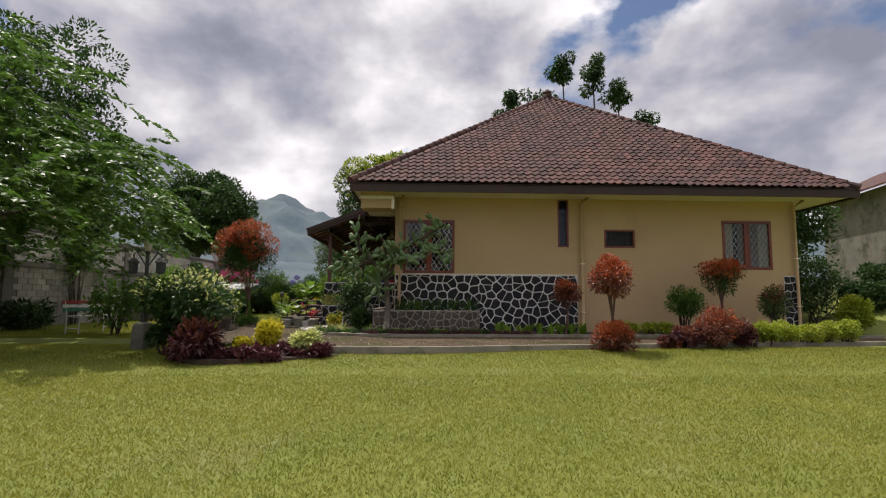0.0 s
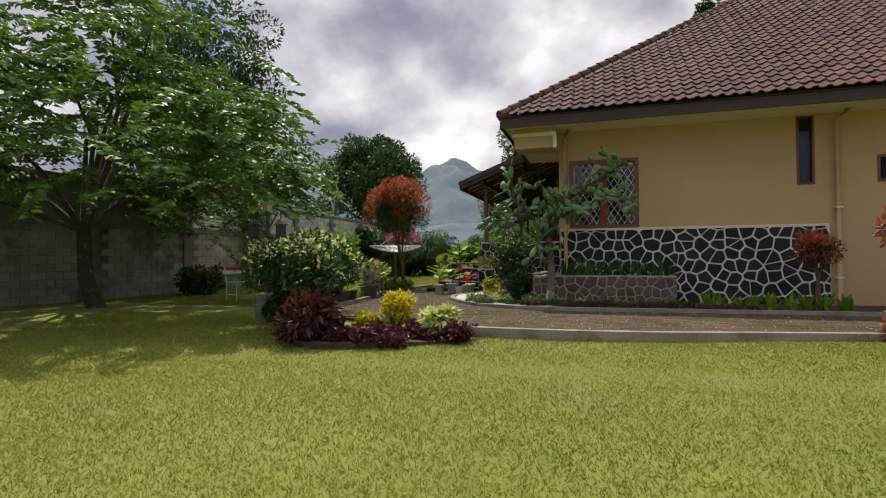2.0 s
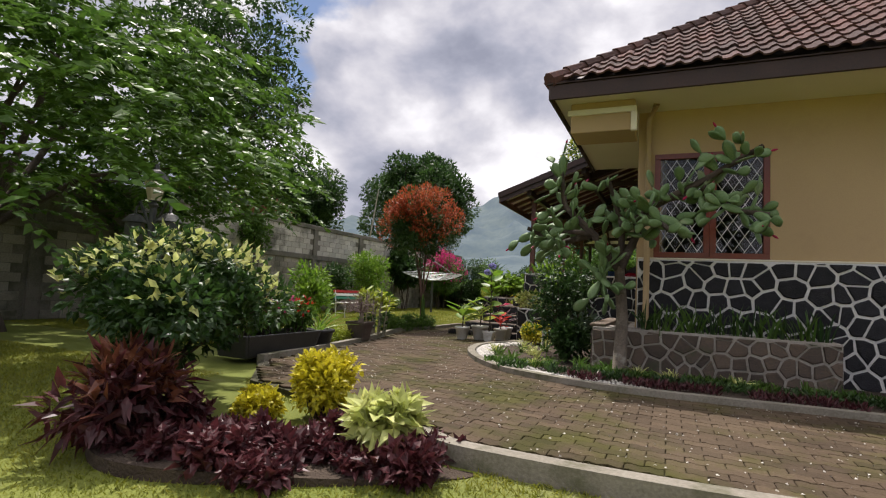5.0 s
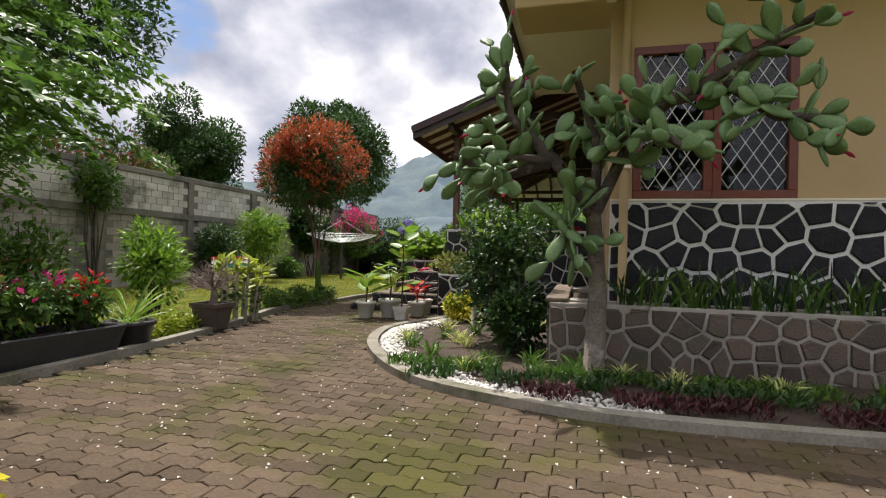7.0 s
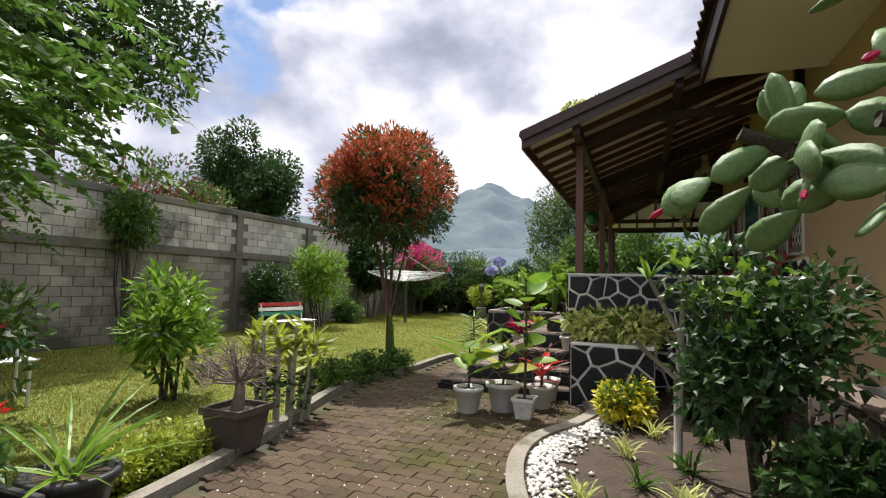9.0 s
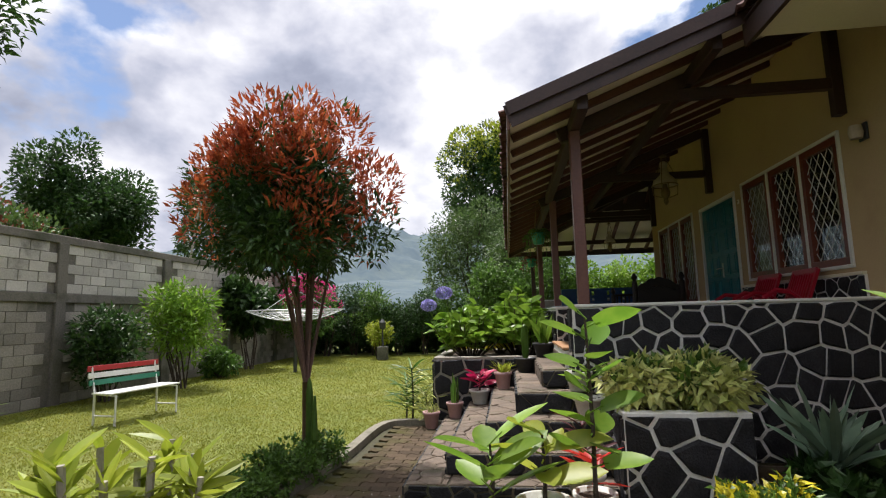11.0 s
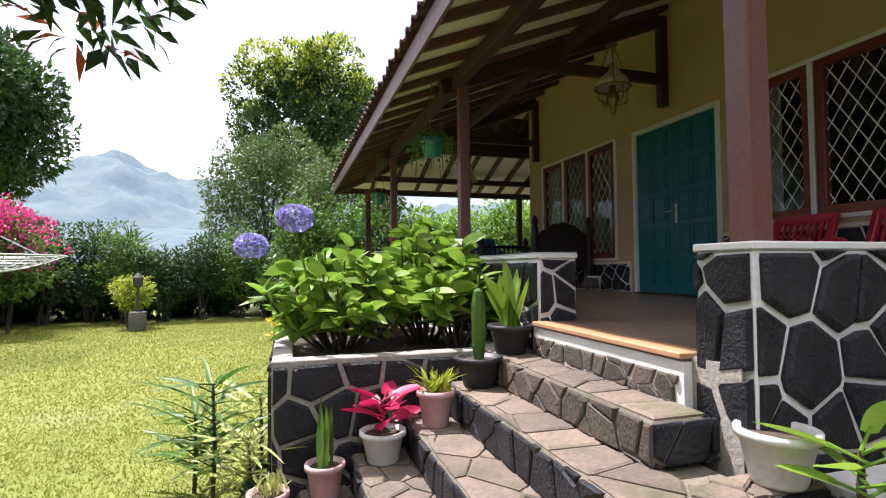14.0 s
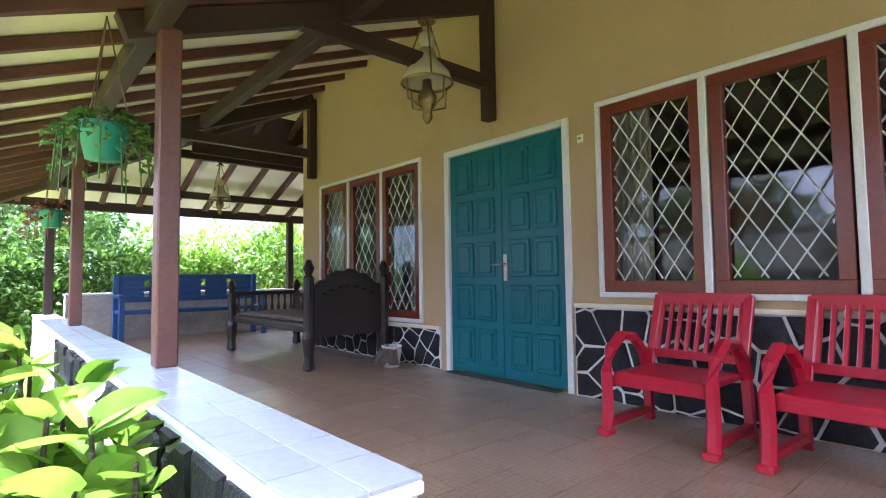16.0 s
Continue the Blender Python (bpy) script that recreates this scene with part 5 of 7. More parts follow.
# tall thin trees behind the roof
for k, (x, y, z, s) in enumerate(((9.2, 34.0, 17.8, 0.9), (11.3, 34.0, 17.6, 1.1), (13.0, 34.0, 16.0, 0.9), (5.8, 34.0, 15.2, 1.0), (14.6, 34, 13.6, 1.0), (8.0, 34.5, 15.4, 0.9))):
    g = np.random.default_rng(k)
    C = vec((x, y, z)) + np.stack([g.normal(size=16) * 0.42 * s, g.normal(size=16) * 0.3, g.uniform(-1.6, 0.6, 16) * s], 1)
    tr = thing("thin_tree", "tall sparse tree rising behind the roof ridge", "tree", "thin trees behind the roof")
    part("trunk", tube(bmesh.new(), [(x + 0.4, y, 0.3), (x + 0.2, y, z * 0.6), (x, y, z)], [0.14, 0.1, 0.03], 7), M["bark"], tr)
    P, D, _ = blob_points(C, np.full(16, 0.34), 1800)
    leaves("crown", P, D + np.array([0, 0, -0.5]), 0.26, 0.10, LEAF["dark"], tr)

# --- hedge and shrubs at the back of the lawn
for k in range(13):
    x = -12.0 + k * 0.95
    rr = random.Random(k)
    bush("hedge_shrub", "dense dark green hedge shrub at the back of the lawn", (x, 32.6 + rr.uniform(-0.3, 0.3), 0.55), 0.85, 0.6, 3.2 + rr.uniform(-0.4, 0.8), 3000, (0.13, 0.05), LEAF["dark" if k % 3 else "mid"], M["bark"], 200 + k, group="rear hedge")
bush("bougainvillea", "bougainvillea covered with magenta flowers", (-11.2, 30.6, 0.6), 1.5, 1.2, 3.9, 7000, (0.12, 0.07), LEAF["mid"], M["bark"], 231, (0.9, LEAF["magenta"], 0.15))
bush("lime_shrub", "small lime green shrub on the lawn", (-8.6, 30.8, 0.6), 0.5, 0.9, 1.9, 1500, (0.11, 0.05), LEAF["lime"], M["bark"], 233)
for k, (x, y) in enumerate(((-10.3, 33.6), (-9.4, 33.9), (-9.8, 34.0))):
    g = np.random.default_rng(k)
    V, F = blades(np.tile(vec((x, y, 2.5)), (30, 1)), rosette(30, 1, 1, k + 5), 1.1, 0.05, 0.4)
    t = thing("cycad_palm", "dark feathery palm behind the hedge", "palm", "rear palms")
    part("trunk", tube(bmesh.new(), [(x, y, 0.5), (x, y, 2.55)], [0.09, 0.07], 8), M["bark"], t)
    raw_mesh("fronds", V, F, LEAF["dark"], t)
for k in range(10):
    bush("hedge_shrub", "dense dark green shrub closing the rear of the garden", (-12.0 + k * 1.3, 34.0, 0.4), 1.0, 0.3, 2.5, 2600, (0.24, 0.12), LEAF["dark"], M["bark"], 215 + k, group="rear hedge")
# hedge beyond the veranda
for k in range(9):
    x = -4.6 + k * 1.05
    bush("hedge_shrub", "leafy green hedge shrub beyond the veranda", (x, 29.6 + 0.3 * math.sin(k * 2.1), 0.6), 0.95, 0.7, 4.3 + 0.3 * math.sin(k * 1.3), 3600, (0.15, 0.07), LEAF["mid" if k < 3 else "light"], M["bark"], 260 + k, group="veranda hedge")
bush("veranda_shrub", "dark leafy shrub against the veranda parapet", (-4.3, 23.2, 0.6), 0.8, 0.7, 2.2, 2600, (0.12, 0.07), LEAF["dark"], M["bark"], 281)
bush("veranda_shrub", "yellow-green shrub behind the hydrangeas", (-4.5, 21.8, 0.6), 0.6, 0.9, 1.95, 2200, (0.08, 0.05), LEAF["yellow"], M["bark"], 282)

# --- shrubs along the garden wall
bush("wall_shrub", "light green shrub against the garden wall", (-11.2, 23.6, 0.6), 0.85, 0.9, 3.2, 3200, (0.17, 0.05), LEAF["light"], M["bark"], 291, category="shrub")
bush("wall_shrub", "dark climbing shrub against the garden wall", (-11.6, 21.9, 0.6), 0.7, 0.7, 2.7, 2200, (0.14, 0.06), LEAF["dark"], M["bark"], 292)
bush("wall_vine", "dark big-leaved vine climbing the wall post", (-11.7, 27.6, 0.6), 0.9, 1.4, 3.7, 2600, (0.24, 0.15), LEAF["dark"], M["bark"], 293, category="vine")
bush("wall_vine", "hanging green creeper on the wall coping", (-12.0, 18.2, 0.6), 0.55, 2.3, 3.8, 1800, (0.12, 0.06), LEAF["mid"], M["bark"], 294, category="vine")
bush("wall_shrub", "slender light green shrub near the garden wall", (-7.4, 15.2, 0.6), 0.6, 0.75, 2.1, 1500, (0.17, 0.045), LEAF["light"], M["bark"], 295)
bush("wall_shrub", "thin green shrub near the garden wall", (-7.7, 13.2, 0.6), 0.7, 0.7, 2.2, 1500, (0.13, 0.05), LEAF["mid"], M["bark"], 296)
bush("wall_shrub", "dark low shrub at the foot of the wall", (-11.3, 15.0, 0.5), 0.8, 0.5, 1.5, 1800, (0.14, 0.06), LEAF["dark"], M["bark"], 297)
bush("wall_shrub", "leafy bush at the foot of the wall", (-11.4, 25.6, 0.6), 0.6, 0.6, 1.4, 1500, (0.13, 0.06), LEAF["mid"], M["bark"], 298)

# --- bed at the lawn's edge
crown_tree("flowering_bush", "broad flat-topped bush with pale green leaf edges", (-4.15, 9.3, 0.5), (-4.1, 9.25, 1.52), (0.92, 0.82, 0.40), 52, 0.19, 6000, (0.09, 0.05), LEAF["dark"], M["bark"], 0.045, 0.95, 51, (0.42, LEAF["cream"], 0.25), "shrub", 0.7)
bush("flowering_bush", "lower leafy part of a garden bush", (-4.45, 9.15, 0.5), 0.42, 0.6, 1.15, 1200, (0.085, 0.05), LEAF["dark"], M["bark"], 52)
bush("golden_shrub", "bright yellow clipped golden shrub", (-2.85, 9.55, 0.55), 0.33, 0.58, 1.15, 3000, (0.06, 0.035), LEAF["yellow"], M["bark"], 53)
bush("golden_shrub", "small yellow golden shrub", (-3.2, 9.25, 0.55), 0.24, 0.56, 0.85, 1600, (0.06, 0.035), LEAF["yellow"], M["bark"], 54)
bush("variegated_plant", "small cream and green variegated plant", (-2.1, 9.15, 0.55), 0.25, 0.6, 0.95, 420, (0.15, 0.08), LEAF["cream"], M["bark"], 55, category="plant")
bush("red_shrub", "shrub with dark red pointed leaves", (-3.7, 8.55, 0.5), 0.42, 0.6, 1.15, 900, (0.17, 0.045), LEAF["maroon"], M["bark"], 56, (0.6, LEAF["rust"], 0.2))
k = 0
for x in np.arange(-4.3, -1.6, 0.36):
    for y in np.arange(8.15, 9.5, 0.38):
        if inside(BED, x, y) and (y < 9.0 or x > -2.7):
            k += 1
            bush("red_ground_plant", "low dark maroon foliage plant in the bed", (x, y, 0.5), 0.26, 0.52, 0.70 + 0.07 * math.sin(k * 1.9), 420, (0.09, 0.05), LEAF["maroon"], M["bark"], 300 + k, category="plant", group="maroon bed plants", nstem=4)

# --- topiary and hedges in front of the side wall
def topiary(x, y, z0, balls, label, seed, lm, tips):
    t = thing("topiary_tree", label, "topiary", "clipped topiary trees")
    zt = balls[-1][0]
    bm = bmesh.new()
    for a in range(3):
        tube(bm, [(x + 0.04 * math.cos(a * 2.1), y + 0.04 * math.sin(a * 2.1), z0), (x + 0.02, y, (z0 + zt) / 2), (x + 0.12 * math.cos(a * 2.1), y + 0.12 * math.sin(a * 2.1), zt)], [0.03, 0.024, 0.014], 6)
    part("trunk", bm, M["red_bark"], t)
    for i, (zc, rad, n) in enumerate(balls):
        C, R = clumps((x, y, zc), (rad * 0.72, rad * 0.72, rad * 0.62), 24, rad * 0.40, 0.9, seed + i)
        P, D, _ = blob_points(C, R, n, 0.5)
        pick = ((P[:, 2] - zc) / rad + RNG.normal(size=len(P)) * 0.25 > tips[0])
        leaves("ball", P[~pick], D[~pick], 0.085, 0.03, lm, t)
        leaves("new_growth", P[pick], D[pick] + np.array([0, 0, 0.5]), 0.09, 0.032, tips[1], t, "coppery young leaves")


topiary(3.5, 9.75, 0.44, [(0.83, 0.40, 2600), (1.95, 0.46, 3200)], "clipped two-ball topiary with coppery red leaves", 61, LEAF["rust"], (0.1, LEAF["red"]))
topiary(7.35, 12.75, 0.70, [(2.15, 0.56, 3600)], "clipped ball topiary with red young leaves", 63, LEAF["dark"], (0.05, LEAF["red"]))
topiary(3.45, 12.7, 0.70, [(1.72, 0.36, 2000)], "small clipped ball topiary with rusty leaves", 65, LEAF["rust"], (0.3, LEAF["red"]))
bush("clipped_ball", "clipped green ball shrub", (6.42, 12.8, 0.7), 0.48, 1.1, 1.95, 3000, (0.075, 0.035), LEAF["mid"], M["bark"], 67)
bush("clipped_ball", "clipped ball shrub with rusty green leaves", (8.75, 12.8, 0.7), 0.40, 1.1, 1.98, 2400, (0.075, 0.035), LEAF["far"], M["bark"], 68, (0.6, LEAF["rust"], 0.2))
for k, (x, y, r0, z1, lm, tm) in enumerate(((5.15, 10.15, 0.36, 1.05, "maroon", "rust"), (5.75, 10.2, 0.46, 1.42, "rust", "red"), (6.35, 10.35, 0.36, 1.15, "maroon", "rust"), (4.75, 10.1, 0.26, 0.8, "rust", "maroon"))):
    bush("red_shrub", "clipped shrub with maroon and rusty leaves by the path", (x, y, 0.44), r0, 0.62, z1, 2600, (0.075, 0.03), LEAF[lm], M["red_bark"], 330 + k, (0.7, LEAF[tm], 0.1), group="red path shrubs")
for k in range(5):
    bush("lime_hedge_shrub", "bright yellow-green hedge shrub by the path", (7.0 + k * 0.5, 10.6 + k * 0.08, 0.5), 0.34, 0.68, 1.12 + 0.05 * math.sin(k * 2), 1900, (0.06, 0.035), LEAF["lime"], M["bark"], 340 + k, group="lime hedge")
for k in range(4):
    bush("lime_hedge_shrub", "low yellow-green hedge shrub below the wall", (4.6 + k * 0.42, 12.55, 0.7), 0.28, 0.72, 1.02, 900, (0.06, 0.035), LEAF["lime"], M["bark"], 350 + k, group="lime hedge")
for k in range(9):
    x = 1.75 + k * 0.25
    strap_plant("hosta_plant", "broad-leaved light green plant below the wall", (x, 12.6 + 0.12 * math.sin(k * 2.2), 0.70), 12, 0.34, 0.055, LEAF["light"], 360 + k, 0.7, 1.0, 0.25)
for k, (x, y, r0, z1) in enumerate(((11.6, 15.3, 1.1, 2.7), (12.8, 14.6, 0.8, 1.8), (11.8, 17.8, 1.3, 3.6), (14.6, 16.0, 1.1, 2.6), (10.9, 12.9, 0.4, 1.4))):
    bush("side_shrub", "dark green shrub beside the house corner", (x, y, lawn_z(x, y)), r0, lawn_z(x, y), z1 + 0.4, 3200, (0.12, 0.06), LEAF["dark" if k < 4 else "lime"], M["bark"], 370 + k)

# --- prickly pear before the side wall
cac = thing("prickly_pear", "tall prickly pear cactus with many long pads", "cactus")
CB = Vector((-0.98, 13.05, 0.69))
bm = bmesh.new()
tube(bm, [CB, CB + Vector((0.02, 0.0, 0.7)), CB + Vector((-0.03, 0.02, 1.35))], [0.088, 0.072, 0.060], 12)
main = [((-0.03, 0.02, 1.3), (-0.35, -0.1, 1.75), (-0.9, -0.15, 1.8)), ((-0.03, 0.02, 1.3), (0.0, 0.0, 1.85), (-0.2, 0.0, 2.5)), ((-0.03, 0.02, 1.3), (0.35, -0.08, 2.15), (1.0, -0.15, 2.25)),
        ((0.35, -0.08, 2.1), (0.85, -0.15, 2.35), (1.5, -0.2, 2.75)), ((-0.3, -0.08, 1.7), (-0.7, -0.2, 2.1), (-0.75, -0.2, 2.55)), ((0.0, -0.02, 1.8), (0.3, -0.35, 2.0), (0.55, -0.5, 1.75)), ((0.9, -0.15, 2.3), (1.2, -0.25, 2.0), (1.55, -0.3, 1.95)),
        ((-0.35, -0.1, 1.75), (-0.8, 0.15, 1.65), (-1.25, 0.1, 1.85)), ((-0.05, 0.0, 1.05), (-0.22, -0.05, 1.15), (-0.3, -0.05, 1.25))]
for p, q, s in main:
    part("limb", tube(bmesh.new(), [CB + Vector(p), CB + Vector(q), CB + Vector(s)], [0.055, 0.04, 0.028], 8), M["bark"], cac, "", True)
part("trunk", bm, M["trunk_grey"], cac, "grey corky cactus trunk", True)
g = random.Random(77)


def add_pad(p, d, ln, wd):
    """One flattened oval pad."""
    bm = bmesh.new()
    d = Vector(d).normalized()
    side = d.cross(Vector((g.uniform(-1, 1), g.uniform(-1, 1), g.uniform(-0.3, 0.3)))).normalized()
    nrm = d.cross(side)
    prof = [(0.0, 0.18), (0.18, 0.55), (0.45, 0.95), (0.7, 1.0), (0.88, 0.7), (1.0, 0.12)]
    rings = []
    for t, w in prof:
        c = Vector(p) + d * ln * t
        rings.append([bm.verts.new(c + side * math.cos(a) * wd * w + nrm * math.sin(a) * 0.010 * (0.5 + w)) for a in [k * math.pi / 3 for k in range(6)]])
    for a, b in zip(rings, rings[1:]):
        for k in range(6):
            bm.faces.new((a[k], a[(k + 1) % 6], b[(k + 1) % 6], b[k]))
    bm.faces.new(rings[0][::-1])
    bm.faces.new(rings[-1])
    part("pad", bm, LEAF["cactus"], cac, "", True)
    return Vector(p) + d * ln


buds = []
for p, q, s in main:
    for k in range(12):
        t = g.uniform(0.25, 1.0)
        o = CB + (Vector(p).lerp(Vector(q), t * 2) if t < 0.5 else Vector(q).lerp(Vector(s), t * 2 - 1))
        d = Vector((g.uniform(-1, 1), g.uniform(-1, 0.5), g.uniform(-0.9, 1.1)))
        e = add_pad(o, d, g.uniform(0.20, 0.31), g.uniform(0.05, 0.072))
        for _ in range(g.choice((1, 1, 2))):
            d2 = (d.normalized() + Vector((g.uniform(-0.8, 0.8), g.uniform(-0.8, 0.8), g.uniform(-0.5, 0.8)))).normalized()
            e2 = add_pad(e, d2, g.uniform(0.16, 0.26), g.uniform(0.05, 0.075))
            if g.random() < 0.14:
                buds.append((e2, d2))
for e, d in buds:
    bm = tube(bmesh.new(), [e - d * 0.01, e + d * 0.03, e + d * 0.06], [0.01, 0.014, 0.004], 6)
    part("bud", bm, LEAF["crimson"], cac, "small pink flower bud")

# --- island bed: shrub, strap leaves, ground cover, pebbles
bush("camellia_shrub", "dark glossy-leaved shrub in the island bed", (-1.9, 14.4, 0.7), 0.60, 0.95, 2.45, 2300, (0.09, 0.05), LEAF["dark"], M["bark"], 401, (0.25, LEAF["light"], 0.4))
bush("camellia_shrub", "dark leafy shrub beside the stone planter", (-1.72, 13.75, 0.7), 0.33, 0.72, 1.3, 1100, (0.09, 0.05), LEAF["dark"], M["bark"], 402)
for k in range(16):
    strap_plant("strap_leaf_lily", "clump of arching dark green strap leaves", (-0.72 + k * 0.13, 13.52 + 0.06 * math.sin(k * 2.7), 1.19), 11, 0.62, 0.02, LEAF["mid" if k % 3 else "dark"], 410 + k, 0.5, 1.0, 0.45)
for k, (x, y) in enumerate(((-1.2, 12.75), (-0.75, 12.95), (-2.45, 13.4), (-2.2, 13.9), (-1.9, 13.1), (-0.4, 12.8), (-2.6, 14.4), (0.3, 12.9), (0.9, 12.85), (-2.7, 15.0), (-2.3, 14.8), (-2.9, 14.0), (-1.5, 13.2), (-2.0, 12.85), (-2.75, 13.75), (-2.5, 15.6), (-2.1, 15.6), (-1.6, 15.4), (-1.1, 13.15), (-2.35, 14.15))):
    strap_plant("spider_plant", "small striped green ground plant", (x, y, 0.70), 26, 0.24, 0.012, LEAF["cream" if k % 2 else "mid"], 430 + k, 0.9, 0.8, 0.5)
k = 0
for x in np.arange(-2.5, 5.5, 0.3):
    for y in (12.25, 12.55, 12.85):
        k += 1
        if not inside(SOIL, x, y - 0.12) or (x > 1.4 and y > 12.5) or k % 4 == 0:
            continue
        dark = y < 12.5
        g = np.random.default_rng(k)
        n = 130
        P = vec((x, y, 0.70)) + np.stack([g.uniform(-0.17, 0.17, n), g.uniform(-0.14, 0.14, n), g.uniform(0, 0.05, n)], 1)
        t = thing("ground_cover", "low dark tufted ground cover" if dark else "low green ground cover below the planter", "plant", "island ground cover")
        leaves("foliage", P, np.stack([g.normal(size=n) * 0.5, g.normal(size=n) * 0.5, np.ones(n)], 1), 0.085, 0.020 if dark else 0.026, LEAF["maroon" if dark else ("dark" if k % 3 else "mid")], t)
g = np.random.default_rng(9)
P = []
line = ISLE[18:]
for (x, y), (x2, y2) in zip(line, line[1:]):
    for _ in range(46):
        t, o = g.uniform(), abs(g.normal()) * 0.13 + 0.08
        d = vec((x2 - x, y2 - y))
        nn = np.array([d[1], -d[0]]) / max(np.linalg.norm(d), 1e-3)
        P.append((x + d[0] * t + nn[0] * o, y + d[1] * t + nn[1] * o))
P = np.array([p for p in P if inside(SOIL, *p)])
ico = np.array([(1, 0, 0), (-1, 0, 0), (0, 1, 0), (0, -1, 0), (0, 0, 1), (0, 0, -1)], float)
icf = np.array([(0, 2, 4), (2, 1, 4), (1, 3, 4), (3, 0, 4), (2, 0, 5), (1, 2, 5), (3, 1, 5), (0, 3, 5)])
n = len(P)
sz = g.uniform(0.012, 0.03, (n, 1, 3)) * np.array([1, 1, 0.7])
an = g.uniform(0, 6.28, n)
rot = np.stack([np.stack([np.cos(an), -np.sin(an), 0 * an], 1), np.stack([np.sin(an), np.cos(an), 0 * an], 1), np.stack([0 * an, 0 * an, 1 + 0 * an], 1)], 1)
V = np.einsum("nij,nkj->nki", rot, ico[None] * sz) + np.concatenate([P, np.full((n, 1), 0.712)], 1)[:, None]
tagged(raw_mesh("white_pebbles", V.reshape(-1, 3), (icf[None] + (np.arange(n) * 6)[:, None, None]).reshape(-1, 3), M["pebble"], None, "", True), "loose white pebbles inside the curved kerb", "pebbles", kind="stuff")

# frangipani sapling and blue-green agave by the parapet
fr = thing("frangipani", "young frangipani with pale bare stems", "tree")
bm = bmesh.new()
FB = Vector((-2.35, 14.9, 0.7))
ends = []
for a in ((0.02, 0, 0.75, 0.05, 0.0, 1.35), (0.0, 0, 0.6, -0.28, -0.05, 0.85), (0.0, 0, 0.65, 0.25, 0.02, 1.1), (0.02, 0, 0.9, -0.18, 0.05, 1.3)):
    tube(bm, [FB, FB + Vector(a[:3]), FB + Vector(a[3:])], [0.028, 0.022, 0.015], 8)
    ends.append(FB + Vector(a[3:]))
part("wood", bm, M["pale_bark"], fr, "", True)
V, F = blades(np.repeat(vec([ends[0], ends[2], ends[3]]), 8, 0), rosette(24, 1, 0.6, 3), 0.22, 0.035, 0.2)
raw_mesh("leaves", V, F, LEAF["light"], fr)
strap_plant("agave", "large grey-green agave rosette by the parapet", (-1.95, 16.7, 0.95), 34, 0.62, 0.06, LEAF["grey"], 441, 0.9, 0.6, 0.25)
bush("agave_base_shrub", "dark leafy undergrowth below the parapet", (-1.8, 16.5, 0.7), 0.7, 0.7, 1.05, 1400, (0.12, 0.06), LEAF["dark"], M["bark"], 443)
bush("golden_shrub", "yellow-leaved low shrub beside the steps", (-2.75, 15.9, 0.7), 0.34, 0.7, 1.1, 1500, (0.07, 0.035), LEAF["yellow"], M["bark"], 445, (0.4, LEAF["mid"], -0.2))
for k in range(5):
    bush("variegated_shrub", "cream and green variegated shrub in the planter", (-3.1 + k * 0.14, 16.9 + 0.2 * (k % 3), 1.28), 0.30, 1.28, 1.68, 700, (0.11, 0.055), LEAF["cream"], M["bark"], 450 + k, (0.3, LEAF["mid"], 0.3), group="planter shrubs")

# --- pots
def pot(kind, at, r, h, m, label, rim=1.08):
    p = thing("plant_pot", label, "flower pot", at=at)
    bm = bmesh.new()
    sq = kind == "square"
    lathe(bm, [(r * 0.68, 0), (r * 0.72, 0.01), (r * 0.96, h * 0.84), (r * rim, h * 0.85), (r * rim, h), (r * 0.92, h), (r * 0.88, h * 0.86), (0.01, h * 0.86)], 22, square=sq)
    part("body", bm, m, p, "", not sq)
    bm = bmesh.new()
    lathe(bm, [(r * 0.87, h * 0.80), (r * 0.87, h * 0.875), (0.01, h * 0.90)], 16, square=sq)
    part("soil", bm, M["soil"], p)
    return (at[0], at[1], at[2] + h * 0.88)


def cane(name, label, base, h, n, leaf, lm, seed, category="plant", lean=(0, 0), droop=0.25):
    """A plant with one or more canes and large leaves set along them."""
    t = thing(name, label, category)
    g = np.random.default_rng(seed)
    b = vec(base)
    top = b + np.array([lean[0], lean[1], h])
    part("stem", tube(bmesh.new(), [tuple(b), tuple((b + top) / 2 + np.array([0.01, 0.015, 0])), tuple(top)], [0.014, 0.012, 0.007], 7), M["bark"], t)
    P, D = [], []
    for k in range(n):
        f = 0.25 + 0.75 * (k + 1) / n
        a = k * 2.4 + g.uniform(-0.3, 0.3)
        s = b + (top - b) * f
        d = np.array([math.cos(a), math.sin(a), g.uniform(0.15, 0.8)])
        P.append(s + d * 0.06)
        D.append(d)
    V, F = blades(np.array(P), np.array(D), leaf[0], leaf[1] * (1.5 if leaf[1] > 0.03 else 1.0), droop, 6)
    raw_mesh("leaves", V, F, lm, t, "", True)
    bm = bmesh.new()
    for p, d in zip(P, D):
        s = p - d * 0.075
        tube(bm, [tuple(s), tuple(p + d * 0.02)], 0.005, 5)
    tagged(part("stalk", bm, lm, t), kind="stuff")
    return t


PV = 0.672
b = pot("round", (-4.18, 15.85, PV), 0.14, 0.25, M["white_pot"], "white plastic pot beside the steps")
cane("dumb_cane", "potted plant with broad yellow-green leaves", b, 0.42, 9, (0.36, 0.085), LEAF["light"], 501)
b = pot("round", (-3.88, 16.05, PV), 0.16, 0.28, M["white_pot"], "large white plastic pot beside the steps")
cane("dumb_cane", "potted plant with large pale green leaves", b, 0.40, 8, (0.34, 0.08), LEAF["lime"], 502)
b = pot("square", (-3.62, 15.85, PV), 0.10, 0.20, M["white_pot"], "small square white pot")
